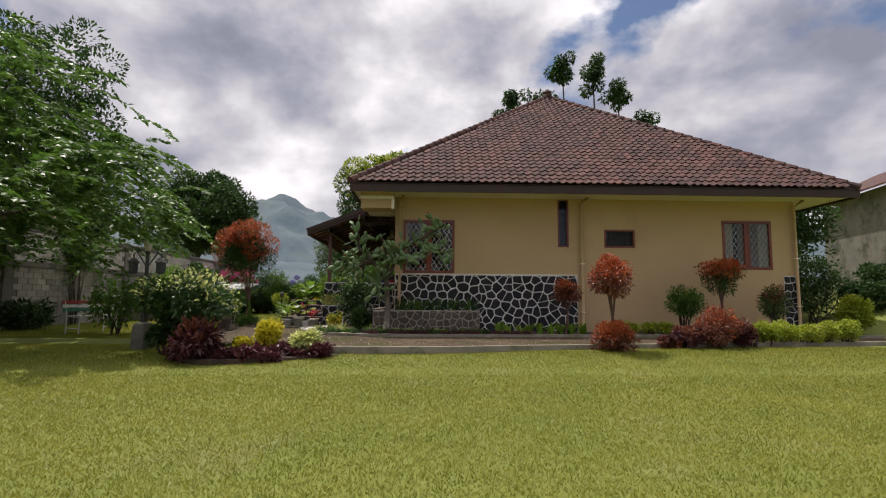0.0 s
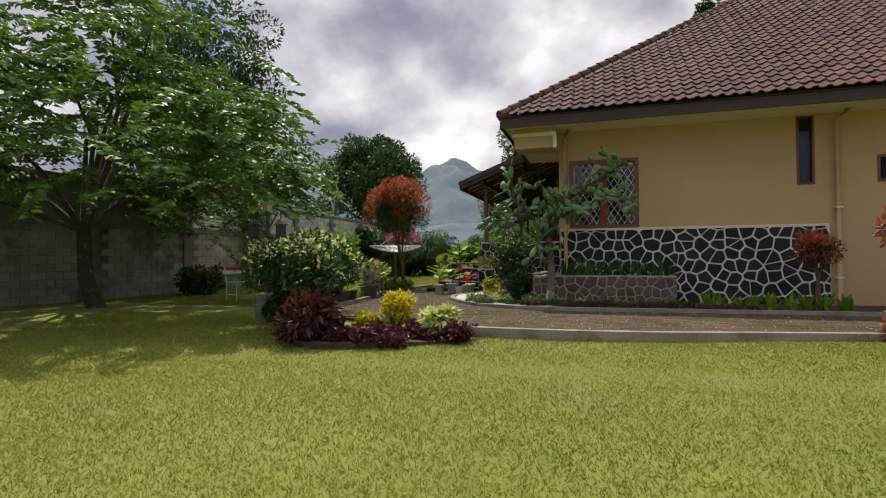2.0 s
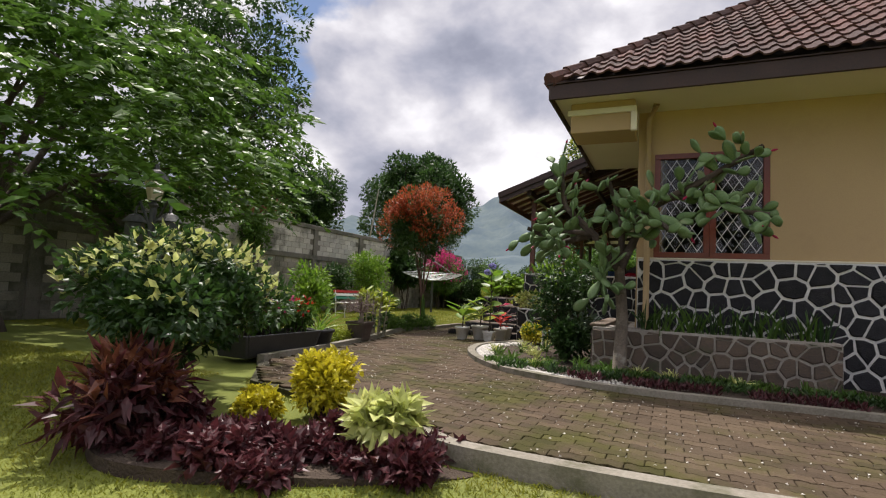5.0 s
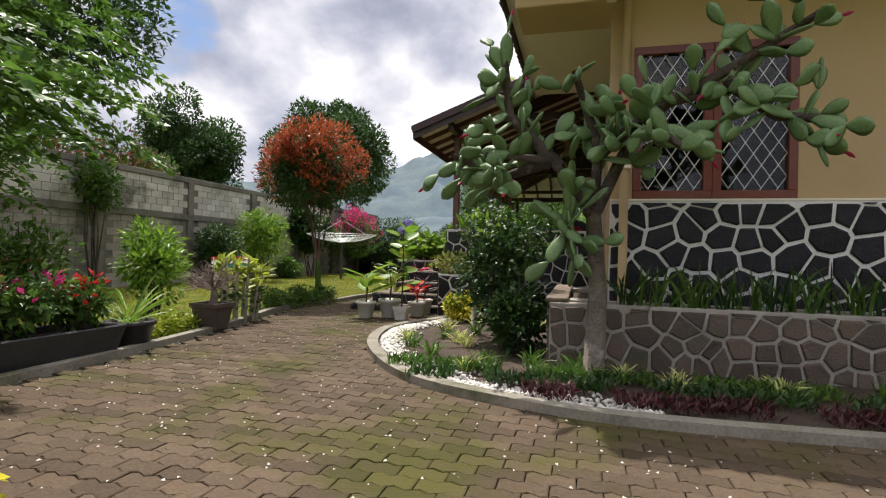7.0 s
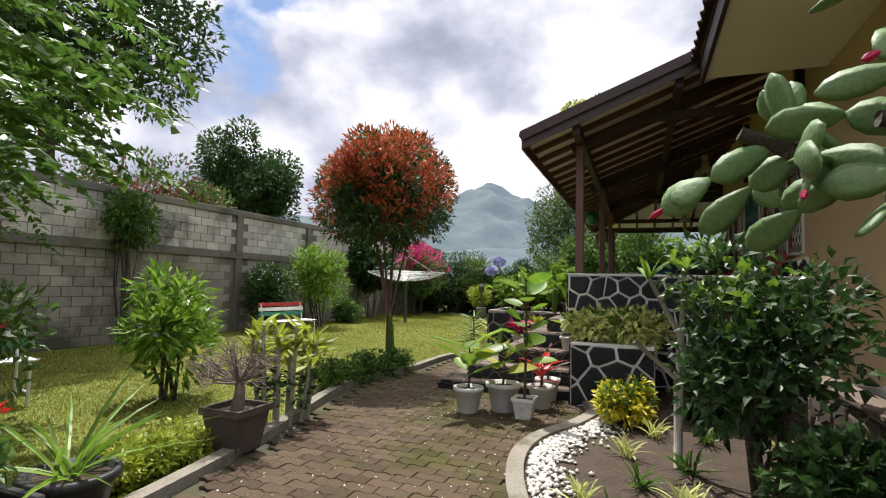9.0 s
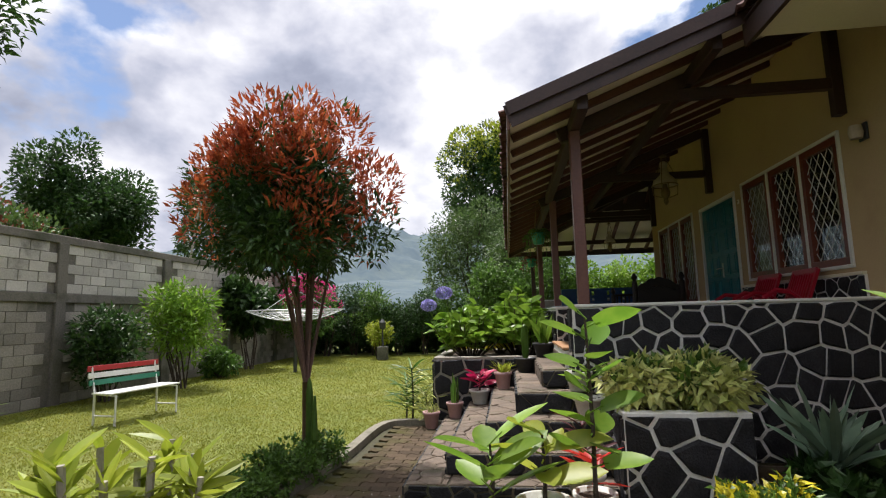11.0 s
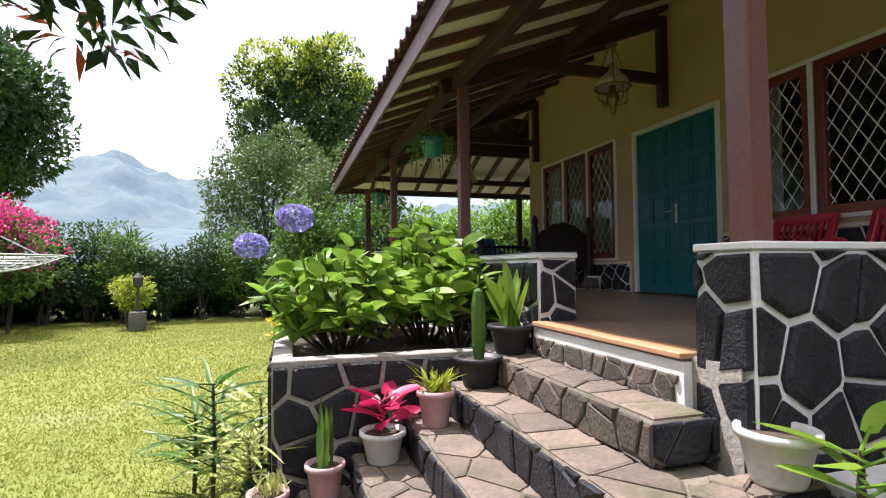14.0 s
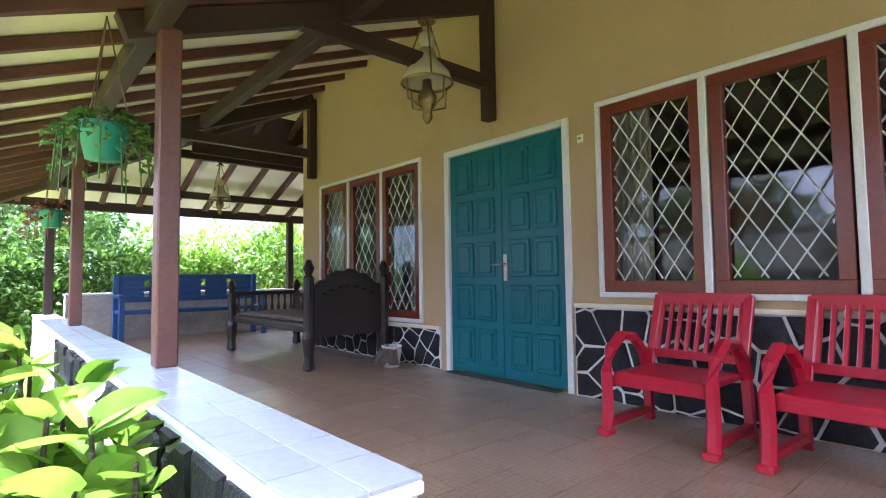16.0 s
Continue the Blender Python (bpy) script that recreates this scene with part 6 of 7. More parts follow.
cane("climbing_philodendron", "tall climbing plant with heart-shaped leaves on a stake", b, 1.15, 15, (0.23, 0.085), LEAF["light"], 503)
b = pot("round", (-3.55, 16.35, PV), 0.13, 0.23, M["white_pot"], "white plastic pot with a red plant")
cane("poinsettia", "small red-leaved potted plant", b, 0.25, 12, (0.17, 0.035), LEAF["scarlet"], 504)
b = pot("round", (-3.55, 16.75, PV), 0.13, 0.24, M["white_pot"], "white pot at the foot of the steps")
cane("ti_plant", "potted plant with narrow maroon leaves", b, 0.35, 14, (0.22, 0.02), LEAF["maroon"], 505)
b = pot("round", (-3.40, 17.50, 1.14), 0.12, 0.17, M["white_pot"], "white bowl pot on a garden step")
cane("dracaena", "young potted plant with upright light green leaves", b, 0.22, 9, (0.20, 0.035), LEAF["light"], 506)
b = pot("round", (-3.44, 17.73, 1.33), 0.115, 0.17, M["white_pot"], "empty white bowl pot on the step")
b = pot("round", (-5.03, 19.30, PV), 0.10, 0.20, M["pink_pot"], "pink plastic pot on the paving")
strap_plant("dracaena", "small yellow-green rosette plant", b, 22, 0.16, 0.012, LEAF["cream"], 508)
b = pot("round", (-4.74, 19.32, SZ[0]), 0.10, 0.19, M["pink_pot"], "pink plastic pot on the lowest step")
strap_plant("snake_plant", "upright snake plant in a pot", b, 10, 0.34, 0.022, LEAF["mid"], 509, 0.15, 1.0, 0.05)
b = pot("round", (-4.43, 19.30, SZ[1]), 0.12, 0.17, M["white_pot"], "white bowl pot on the second step")
cane("red_coleus", "potted plant with crimson leaves", b, 0.18, 14, (0.15, 0.045), LEAF["crimson"], 510)
b = pot("round", (-4.14, 19.25, SZ[2]), 0.10, 0.20, M["pink_pot"], "pink plastic pot on the third step")
strap_plant("dracaena", "yellow and green striped rosette plant", b, 30, 0.22, 0.017, LEAF["lime"], 511)
b = pot("round", (-3.86, 19.30, SZ[3]), 0.13, 0.17, M["black_pot"], "black plastic pot on the fourth step")
cc_ = thing("column_cactus", "single upright green column cactus", "cactus")
part("body", lathe(bmesh.new(), [(0.03, 0), (0.042, 0.08), (0.045, 0.32), (0.03, 0.40), (0.006, 0.42)], 8, b), LEAF["mid"], cc_)
b = pot("round", (-3.63, 19.36, SZ[4]), 0.13, 0.17, M["black_pot"], "black plastic pot on the top step")
strap_plant("birds_nest_fern", "bird's nest fern with broad glossy leaves", b, 12, 0.42, 0.055, LEAF["light"], 513, 0.55, 1.0, 0.2)
# left edge of the paving
tr = thing("black_trough", "black plastic trough on the paving", "trough", at=(-5.35, 11.75, PV))
bm = bmesh.new()
for y0, y1, x0, x1 in ((-0.75, -0.70, -0.28, 0.28), (0.70, 0.75, -0.28, 0.28), (-0.70, 0.70, -0.28, -0.24), (-0.70, 0.70, 0.24, 0.28)):
    bx(bm, x0, x1, y0, y1, 0, 0.28, 0.01)
bx(bm, -0.24, 0.24, -0.70, 0.70, 0, 0.03)
for v in bm.verts:
    f = 0.8 + 0.2 * min(v.co.z / 0.28, 1)
    v.co.x *= f
    v.co.y *= 0.9 + 0.1 * min(v.co.z / 0.28, 1)
part("body", bm, M["black_pot"], tr)
part("soil", box(-0.2, 0.2, -0.62, 0.62, 0.03, 0.22), M["soil"], tr)
for k, (x, y, lm, tm) in enumerate(((-5.4, 11.3, "mid", "scarlet"), (-5.4, 11.75, "mid", "magenta"), (-5.35, 12.2, "mid", "scarlet"))):
    bush("flowering_plant", "leafy trough plant with red flowers", (x, y, PV + 0.2), 0.36, 0.95, 1.62 - k * 0.12, 800, (0.09, 0.045), LEAF[lm], M["bark"], 520 + k, (0.22, LEAF[tm], 0.0), category="plant", group="trough plants")
b = pot("round", (-5.3, 12.75, PV), 0.21, 0.27, M["black_pot"], "black pot with a low palm")
strap_plant("cycad", "low palm with arching yellow-green fronds", b, 26, 0.62, 0.02, LEAF["light"], 530, 1.1, 0.5, 0.3)
b = pot("square", (-5.38, 14.0, PV), 0.17, 0.33, M["clay_pot"], "square weathered clay pot on the kerb")
dry = thing("dry_bonsai", "leafless twiggy bonsai with pinkish branches", "plant")
g = random.Random(12)
bm = bmesh.new()
B0 = Vector(b)
tube(bm, [B0, B0 + Vector((0.02, 0, 0.12)), B0 + Vector((0, 0.02, 0.22))], [0.05, 0.04, 0.028], 8)
for k in range(34):
    a, e = g.uniform(0, 6.28), g.uniform(0.1, 1.2)
    d = Vector((math.cos(a) * math.cos(e), math.sin(a) * math.cos(e), math.sin(e)))
    p1 = B0 + Vector((0, 0.01, 0.2)) + d * g.uniform(0.14, 0.24)
    tube(bm, [B0 + Vector((0, 0.01, 0.19)), p1], [0.011, 0.006], 5)
    for _ in range(4):
        q = p1
        pts = [q]
        for _ in range(3):
            d = (d + Vector((g.uniform(-0.8, 0.8), g.uniform(-0.8, 0.8), g.uniform(-0.6, 0.6)))).normalized()
            q = q + d * 0.07
            pts.append(q)
        tube(bm, pts, [0.005, 0.004, 0.003, 0.002], 4)
part("wood", bm, LEAF["dry"], dry)
cr_ = thing("croton", "croton clump with yellow-green leaf tops", "shrub")
P, D = [], []
for k in range(12):
    a = k * 0.52
    p = Vector((-5.62 + 0.2 * math.cos(a), 14.85 + 0.22 * math.sin(a), 0.62))
    q = p + Vector((0.08 * math.cos(a), 0.08 * math.sin(a), g.uniform(0.62, 1.0)))
    part("stem", tube(bmesh.new(), [p, q], [0.022, 0.014], 6), M["pale_bark"], cr_)
    for j in range(34):
        t = g.uniform(0.25, 1.0)
        P.append(p.lerp(q, t))
        D.append((g.uniform(-1, 1), g.uniform(-1, 1), g.uniform(0.2, 1.2) * t))
P, D = np.array(P), np.array(D)
hi = P[:, 2] > 1.12
V, F = blades(P[hi], D[hi], 0.17, 0.042, 0.2)
raw_mesh("top_leaves", V, F, LEAF["lime"], cr_, "yellow-green top leaves")
leaves("lower_leaves", P[~hi], D[~hi], 0.11, 0.05, LEAF["dark"], cr_)
for k in range(5):
    bush("box_hedge_shrub", "low clipped dark green hedge along the kerb", (-6.05 + 0.05 * k, 16.2 + k * 0.36, 0.6), 0.28, 0.6, 1.02, 1300, (0.05, 0.026), LEAF["mid"], M["bark"], 540 + k, group="box hedge")
for k in range(3):
    bush("golden_border_plant", "yellow-green border plant along the kerb", (-5.6, 13.2 + k * 0.28, 0.6), 0.20, 0.6, 0.92, 500, (0.07, 0.03), LEAF["lime"], M["bark"], 550 + k, category="plant", group="golden border")
for k, (x, y, h) in enumerate(((-5.35, 19.75, 0.75), (-5.1, 20.0, 0.62), (-5.5, 20.1, 0.5), (-5.15, 19.65, 0.45))):
    cane("dracaena", "cluster of striped narrow-leaved dracaenas", (x, y, 0.6), h, 34, (0.34, 0.025), LEAF["cream" if k % 2 else "mid"], 560 + k)
bush("border_plant", "low dark plant with pink flowers", (-5.0, 19.7, 0.6), 0.22, 0.6, 0.9, 500, (0.08, 0.04), LEAF["dark"], M["bark"], 566, (0.05, LEAF["magenta"], 0.2), category="plant")

# --- hydrangeas in the upper planter
def hydrangea(label, at, r, z1, nst, seed, lm, flowers):
    t = thing("hydrangea", label, "shrub")
    g = random.Random(seed)
    bm = bmesh.new()
    P, D = [], []
    for k in range(nst):
        a = k * 2.4
        rr = r * math.sqrt((k + 0.5) / nst)
        top = Vector((at[0] + math.cos(a) * rr, at[1] + math.sin(a) * rr, z1 - 0.45 * (rr / r) ** 2 * (z1 - at[2]) - g.uniform(0, 0.15)))
        p0 = Vector((at[0] + math.cos(a) * rr * 0.25, at[1] + math.sin(a) * rr * 0.25, at[2]))
        m = p0.lerp(top, 0.5) + Vector((math.cos(a), math.sin(a), 0)) * 0.05
        part("stem", tube(bmesh.new(), [p0, m, top], [0.012, 0.009, 0.006], 6), M["bark"], t)
        for j in range(20):
            f = g.uniform(0.35, 1.0)
            o = p0.lerp(m, f * 2) if f < 0.5 else m.lerp(top, f * 2 - 1)
            aa = g.uniform(0, 6.28)
            P.append(o)
            D.append((math.cos(aa), math.sin(aa), g.uniform(-0.2, 1.5)))
    V, F = blades(np.array(P), np.array(D), 0.17, 0.066, 0.38, 5, 0.8)
    raw_mesh("leaves", V, F, lm, t)
    for fx, fy, fz in flowers:
        part("flower_stalk", tube(bmesh.new(), [(fx * 0.7 + at[0] * 0.3, fy * 0.7 + at[1] * 0.3, fz - 0.45), (fx, fy, fz - 0.05)], [0.008, 0.006], 6), lm, t)
        d = unit(RNG.normal(size=(420, 3)) * np.array([1, 1, 0.9]))
        Pf = vec((fx, fy, fz)) + d * np.array([0.10, 0.10, 0.075])
        tang = unit(np.cross(d, RNG.normal(size=d.shape)))
        leaves("flower_head", Pf, tang + d * 0.3, 0.032, 0.03, LEAF["violet"], t, "round mophead of violet-blue florets", 0.1, 0.0)
    return t


hydrangea("hydrangea with two violet-blue flower heads", (-4.58, 20.15, 1.45), 0.56, 2.22, 28, 601, LEAF["light"], ((-4.89, 19.72, 2.33), (-5.17, 20.2, 2.18)))
hydrangea("leafy bright green hydrangea by the parapet", (-3.92, 20.35, 1.45), 0.40, 2.42, 22, 603, LEAF["light"], ())
hydrangea("pale green hydrangea with yellowing leaves", (-3.78, 19.95, 1.45), 0.26, 2.24, 14, 605, LEAF["light"], ())
bush("golden_shrub", "small yellow shrub among the hydrangeas", (-4.2, 20.70, 1.45), 0.38, 1.47, 2.0, 1600, (0.06, 0.04), LEAF["yellow"], M["bark"], 607)

# ---------------------------------------------------------------- veranda furniture
def red_chair(at):
    ch = thing("armchair", "red painted slatted wooden armchair with curved arms", "chair", "red veranda chairs", at=at)
    R = M["red_chair"]
    W = 0.27
    part("seat", box(-0.30, 0.24, -W + 0.02, W - 0.02, 0.36, 0.40, 0.008), R, ch)
    part("apron", box(-0.30, -0.27, -W, W, 0.31, 0.37, 0.006), R, ch)
    for s in (-W, W):
        pts = [(-0.36 + 0.0, s, 0.03), (-0.33, s, 0.20), (-0.34, s, 0.40), (-0.28, s, 0.54), (-0.14, s, 0.62), (0.02, s, 0.60), (0.14, s, 0.50), (0.20, s, 0.38)]
        bm = bmesh.new()
        tube(bm, pts, 0.034, 6)
        part("arm", bm, R, ch)
        part("foot", box(-0.41, -0.31, s - 0.035, s + 0.035, 0, 0.045, 0.008), R, ch)
        bm = bmesh.new()
        beam(bm, (-0.35, s, 0.07), (0.22, s, 0.07), 0.04, 0.05)
        part("stretcher", bm, R, ch)
        bm = bmesh.new()
        beam(bm, (0.24, s, 0.0), (0.20, s, 0.40), 0.045, 0.05)
        part("leg", bm, R, ch)
        bm = bmesh.new()
        beam(bm, (0.20, s * 0.93, 0.36), (0.40, s * 0.93, 0.88), 0.045, 0.04)
        part("back_post", bm, R, ch)
    for t, h in ((0.95, 0.09), (0.22, 0.06)):
        x, z = 0.20 + 0.20 * t, 0.36 + 0.52 * t
        bm = bmesh.new()
        beam(bm, (x, -W * 0.95, z), (x, W * 0.95, z), 0.03, h)
        part("rail", bm, R, ch)
    for k in range(9):
        y = -W * 0.8 + k * W * 0.2
        bm = bmesh.new()
        beam(bm, (0.245, y, 0.475), (0.385, y, 0.84), 0.022, 0.018, 0.002)
        part("slat", bm, R, ch)
    return ch


red = red_chair((-1.15, 19.66, PZ))
red.scale = (0.80, 1.0, 0.82)
copy_thing(red, pose(-1.15, 18.89, PZ, 0, 0, -3))

bd = thing("carved_daybed", "black carved wooden daybed on the veranda", "daybed", at=(-1.27, 23.85, PZ))
K = M["black_wood"]
part("seat", box(-0.42, 0.42, -0.98, 1.0, 0.34, 0.42, 0.02), K, bd)
part("cushion", box(-0.38, 0.38, -0.92, 0.95, 0.422, 0.47, 0.02), M["clay_pot"], bd, "thin brown cushion")
for s, top in ((-1.0, 0.98), (1.02, 0.8)):
    for x in (-0.42, 0.42):
        part("leg", lathe(bmesh.new(), [(0.03, 0), (0.06, 0.02), (0.045, 0.12), (0.065, 0.3), (0.05, 0.36), (0.05, top - 0.12), (0.03, top - 0.09), (0.055, top - 0.03), (0.02, top + 0.05)], 10, (x, s, 0)), K, bd)
bm = bmesh.new()
prof = [(-0.37, 0.3)] + [(-0.37 + 0.74 * k / 12, 0.78 + 0.16 * math.sin(math.pi * k / 12) + 0.015 * math.sin(k * 2.2)) for k in range(13)] + [(0.37, 0.3)]
lo = [bm.verts.new((x, -1.02, z)) for x, z in prof]
hi_ = [bm.verts.new((x, -0.98, z)) for x, z in prof]
bm.faces.new(lo)
bm.faces.new(hi_[::-1])
for k in range(len(prof)):
    bm.faces.new((lo[k], hi_[k], hi_[(k + 1) % len(prof)], lo[(k + 1) % len(prof)]))
bmesh.ops.recalc_face_normals(bm, faces=bm.faces[:])
panel = part("end_panel", bm, K, bd, "carved high end panel")
for k in range(7):
    part("carving", lathe(bmesh.new(), [(0.045, 0), (0.03, 0.012), (0.012, 0.02)], 8, (-0.27 + k * 0.09, -1.005, 0.70 + 0.07 * math.sin(k * 0.52 * 1.0))), K, panel)
for k in range(9):
    part("spindle", lathe(bmesh.new(), [(0.014, 0.42), (0.024, 0.5), (0.012, 0.58), (0.02, 0.66)], 8, (-0.34 + k * 0.085, 1.02, 0)), K, bd)
for k in range(20):
    part("spindle", lathe(bmesh.new(), [(0.012, 0.42), (0.02, 0.5), (0.012, 0.62)], 6, (0.40, -0.9 + k * 0.095, 0)), K, bd)
part("rail", box(0.37, 0.43, -0.98, 1.0, 0.62, 0.67, 0.01), K, bd)
part("rail", box(-0.42, 0.42, 0.99, 1.05, 0.66, 0.71, 0.01), K, bd)

bb = thing("blue_bench", "blue painted wooden bench at the veranda end", "bench", at=(-1.6, 26.75, PZ))
part("seat", box(-1.0, 1.0, -0.25, 0.22, 0.40, 0.45, 0.01), M["blue"], bb)
for z in (0.55, 0.70, 0.88):
    part("back_rail", box(-1.0, 1.0, 0.22, 0.26, z, z + 0.07, 0.008), M["blue"], bb)
for k in range(5):
    part("back_panel", box(-0.95 + k * 0.39, -0.62 + k * 0.39, 0.225, 0.25, 0.62, 0.88, 0.006), M["blue"], bb)
for x in (-0.98, 0.98):
    for y in (-0.22, 0.22):
        part("leg", box(x - 0.035, x + 0.035, y - 0.035, y + 0.035, 0, 0.95 if y > 0 else 0.66, 0.008), M["blue"], bb)
    part("arm", box(x - 0.04, x + 0.04, -0.28, 0.22, 0.62, 0.67, 0.01), M["blue"], bb)

bk = thing("bucket", "small white plastic bucket with a grey cloth", "bucket", at=(-1.0, 22.5, PZ))
part("body", lathe(bmesh.new(), [(0.075, 0), (0.095, 0.19), (0.10, 0.2), (0.085, 0.2), (0.07, 0.02), (0.01, 0.02)], 18), M["white_pot"], bk, "", True)
bm = bmesh.new()
for k in range(7):
    a = 2.0 + k * 0.35
    beam(bm, (0.06 * math.cos(a), 0.06 * math.sin(a), 0.20), (0.16 * math.cos(a), 0.20 * math.sin(a), 0.05 + 0.02 * (k % 2)), 0.09, 0.012)
part("cloth", bm, M["clay_pot"], bk, "grey cloth over the rim")


def oil_lantern(at, s, drop):
    """Hanging lamp with an opal shade in a brass cage."""
    ln = thing("hanging_lantern", "hanging brass oil lantern with an opal glass shade", "lamp", "veranda lanterns", at=at)
    part("shade", lathe(bmesh.new(), [(0.05 * s, 0.30 * s), (0.075 * s, 0.22 * s), (0.15 * s, 0.14 * s), (0.165 * s, 0.08 * s), (0.155 * s, 0.08 * s), (0.06 * s, 0.215 * s), (0.04 * s, 0.30 * s)], 20), M["opal"], ln, "cream opal glass shade", True)
    part("chimney", lathe(bmesh.new(), [(0.04 * s, 0.30 * s), (0.055 * s, 0.36 * s), (0.05 * s, 0.40 * s), (0.02 * s, 0.42 * s)], 14), M["opal"], ln, "", True)
    part("font", lathe(bmesh.new(), [(0.01 * s, -0.2 * s), (0.035 * s, -0.16 * s), (0.03 * s, -0.12 * s), (0.06 * s, -0.07 * s), (0.065 * s, -0.02 * s), (0.035 * s, 0.03 * s), (0.03 * s, 0.09 * s)], 14), M["brass"], ln, "", True)
    bm = bmesh.new()
    for k in range(20):
        a, b = k * math.pi / 10, (k + 1) * math.pi / 10
        tube(bm, [(0.17 * s * math.cos(a), 0.17 * s * math.sin(a), 0.07 * s), (0.17 * s * math.cos(b), 0.17 * s * math.sin(b), 0.07 * s)], 0.008 * s, 5)
    for k in range(4):
        a = k * math.pi / 2
        c, sn = math.cos(a), math.sin(a)
        tube(bm, [(0.17 * s * c, 0.17 * s * sn, 0.07 * s), (0.16 * s * c, 0.16 * s * sn, -0.06 * s), (0.05 * s * c, 0.05 * s * sn, -0.1 * s)], 0.007 * s, 5)
    part("cage", bm, M["brass"], ln)
    for k in range(3):
        a = k * 2.094
        part("chain", tube(bmesh.new(), [(0.17 * s * math.cos(a), 0.17 * s * math.sin(a), 0.07 * s), (0.11 * s * math.cos(a), 0.11 * s * math.sin(a), 0.3 * s), (0, 0, drop)], 0.006 * s, 5), M["brass"], ln)
    part("smoke_bell", lathe(bmesh.new(), [(0.06 * s, drop - 0.06), (0.03 * s, drop - 0.03), (0.01, drop)], 12), M["brass"], ln)
    return ln


oil_lantern((-1.46, 21.36, 3.93), 1.15, 0.62)
oil_lantern((-1.45, 26.10, 3.66), 0.85, 0.60)


def hanging_pot(at, lm, label):
    hp_ = thing("hanging_pot", label, "flower pot", "hanging pots", at=at)
    part("pot", lathe(bmesh.new(), [(0.085, 0), (0.12, 0.16), (0.13, 0.165), (0.13, 0.185), (0.115, 0.185), (0.105, 0.16), (0.01, 0.15)], 20), M["teal_pot"], hp_, "", True)
    zr = vz(at[0]) - at[2] + 0.058
    for k in range(3):
        a = k * 2.094
        part("chain", tube(bmesh.new(), [(0.125 * math.cos(a), 0.125 * math.sin(a), 0.18), (0, 0, zr)], 0.004, 5), M["brass"], hp_)
    n = 320
    a = RNG.uniform(0, 6.283, n)
    rr = RNG.uniform(0.05, 0.24, n)
    P = np.stack([np.cos(a) * rr, np.sin(a) * rr, 0.24 - np.maximum(rr - 0.11, 0) * 2.6 * RNG.uniform(0.3, 1, n)], 1)
    leaves("trailing_leaves", P, np.stack([np.cos(a), np.sin(a), RNG.uniform(-1, 0.3, n)], 1), 0.055, 0.04, lm, hp_)
    bm = bmesh.new()
    for k in range(14):
        a = k * 0.45
        tube(bm, [(0.1 * math.cos(a), 0.1 * math.sin(a), 0.18), (0.2 * math.cos(a), 0.2 * math.sin(a), 0.14), (0.22 * math.cos(a), 0.22 * math.sin(a), -0.08 - 0.06 * (k % 3))], 0.004, 4)
    part("vines", bm, lm, hp_)


hanging_pot((-3.49, 21.60, 3.18), LEAF["mid"], "green hanging pot with a trailing variegated vine")
hanging_pot((-3.45, 25.2, 3.12), LEAF["rust"], "green hanging pot with purple trailing leaves")
wl_ = thing("wall_lamp", "small grey bulkhead lamp on the veranda wall", "lamp", at=fW(17.85, 0.0, 3.60))
part("plate", box(-0.02, -0.002, -0.06, 0.06, -0.08, 0.08, 0.004), M["iron"], wl_)
part("glass", lathe(bmesh.new(), [(0.05, -0.06), (0.06, 0.0), (0.05, 0.06)], 14, (-0.075, 0, 0)), M["opal"], wl_)

# ---------------------------------------------------------------- garden furniture
def garden_bench(at, rz):
    gb_ = thing("garden_bench", "white steel garden bench with red and green slats", "bench", "garden benches", at=at, rz=rz)
    for x in (-0.55, 0.55):
        bm = bmesh.new()
        tube(bm, [(x, -0.2, 0), (x, -0.2, 0.42), (x, 0.2, 0.44), (x, 0.28, 0.82)], 0.016, 8)
        tube(bm, [(x, 0.2, 0), (x, 0.2, 0.44)], 0.016, 8)
        tube(bm, [(x, -0.2, 0.14), (x, 0.2, 0.14)], 0.012, 8)
        part("end_frame", bm, M["white"], gb_)
    for k in range(4):
        part("seat_slat", box(-0.62, 0.62, -0.2 + k * 0.1, -0.12 + k * 0.1, 0.445, 0.465, 0.003), M["white"], gb_)
    for z, m in ((0.56, "bench_green"), (0.66, "white"), (0.76, "bench_red")):
        part("back_slat", box(-0.62, 0.62, 0.215 + (z - 0.5) * 0.2, 0.235 + (z - 0.5) * 0.2, z, z + 0.075, 0.003), M[m], gb_)


garden_bench((-8.7, 13.9, lawn_z(-8.7, 13.9)), 75)
garden_bench((-9.7, 20.3, lawn_z(-9, 20)), 80)

lp = thing("lamp_post", "black iron lantern post on a rough stone pedestal", "street lamp", at=(-5.15, 9.7, 0.45))
part("pedestal", lathe(bmesh.new(), [(0.22, 0), (0.20, 0.06), (0.17, 0.55), (0.15, 0.6), (0.1, 0.62)], 12), M["wall_old_and_shaded"], lp, "rough grey pedestal")
part("pole", lathe(bmesh.new(), [(0.06, 0.6), (0.05, 0.75), (0.035, 0.8), (0.032, 1.85), (0.05, 1.88), (0.02, 1.92)], 12), M["iron"], lp)
part("lantern", lathe(bmesh.new(), [(0.05, 1.92), (0.10, 2.12), (0.13, 2.14), (0.07, 2.22), (0.03, 2.24), (0.015, 2.3)], 6), M["iron"], lp)
part("glass", lathe(bmesh.new(), [(0.055, 1.925), (0.102, 2.11)], 6), M["opal"], lp)
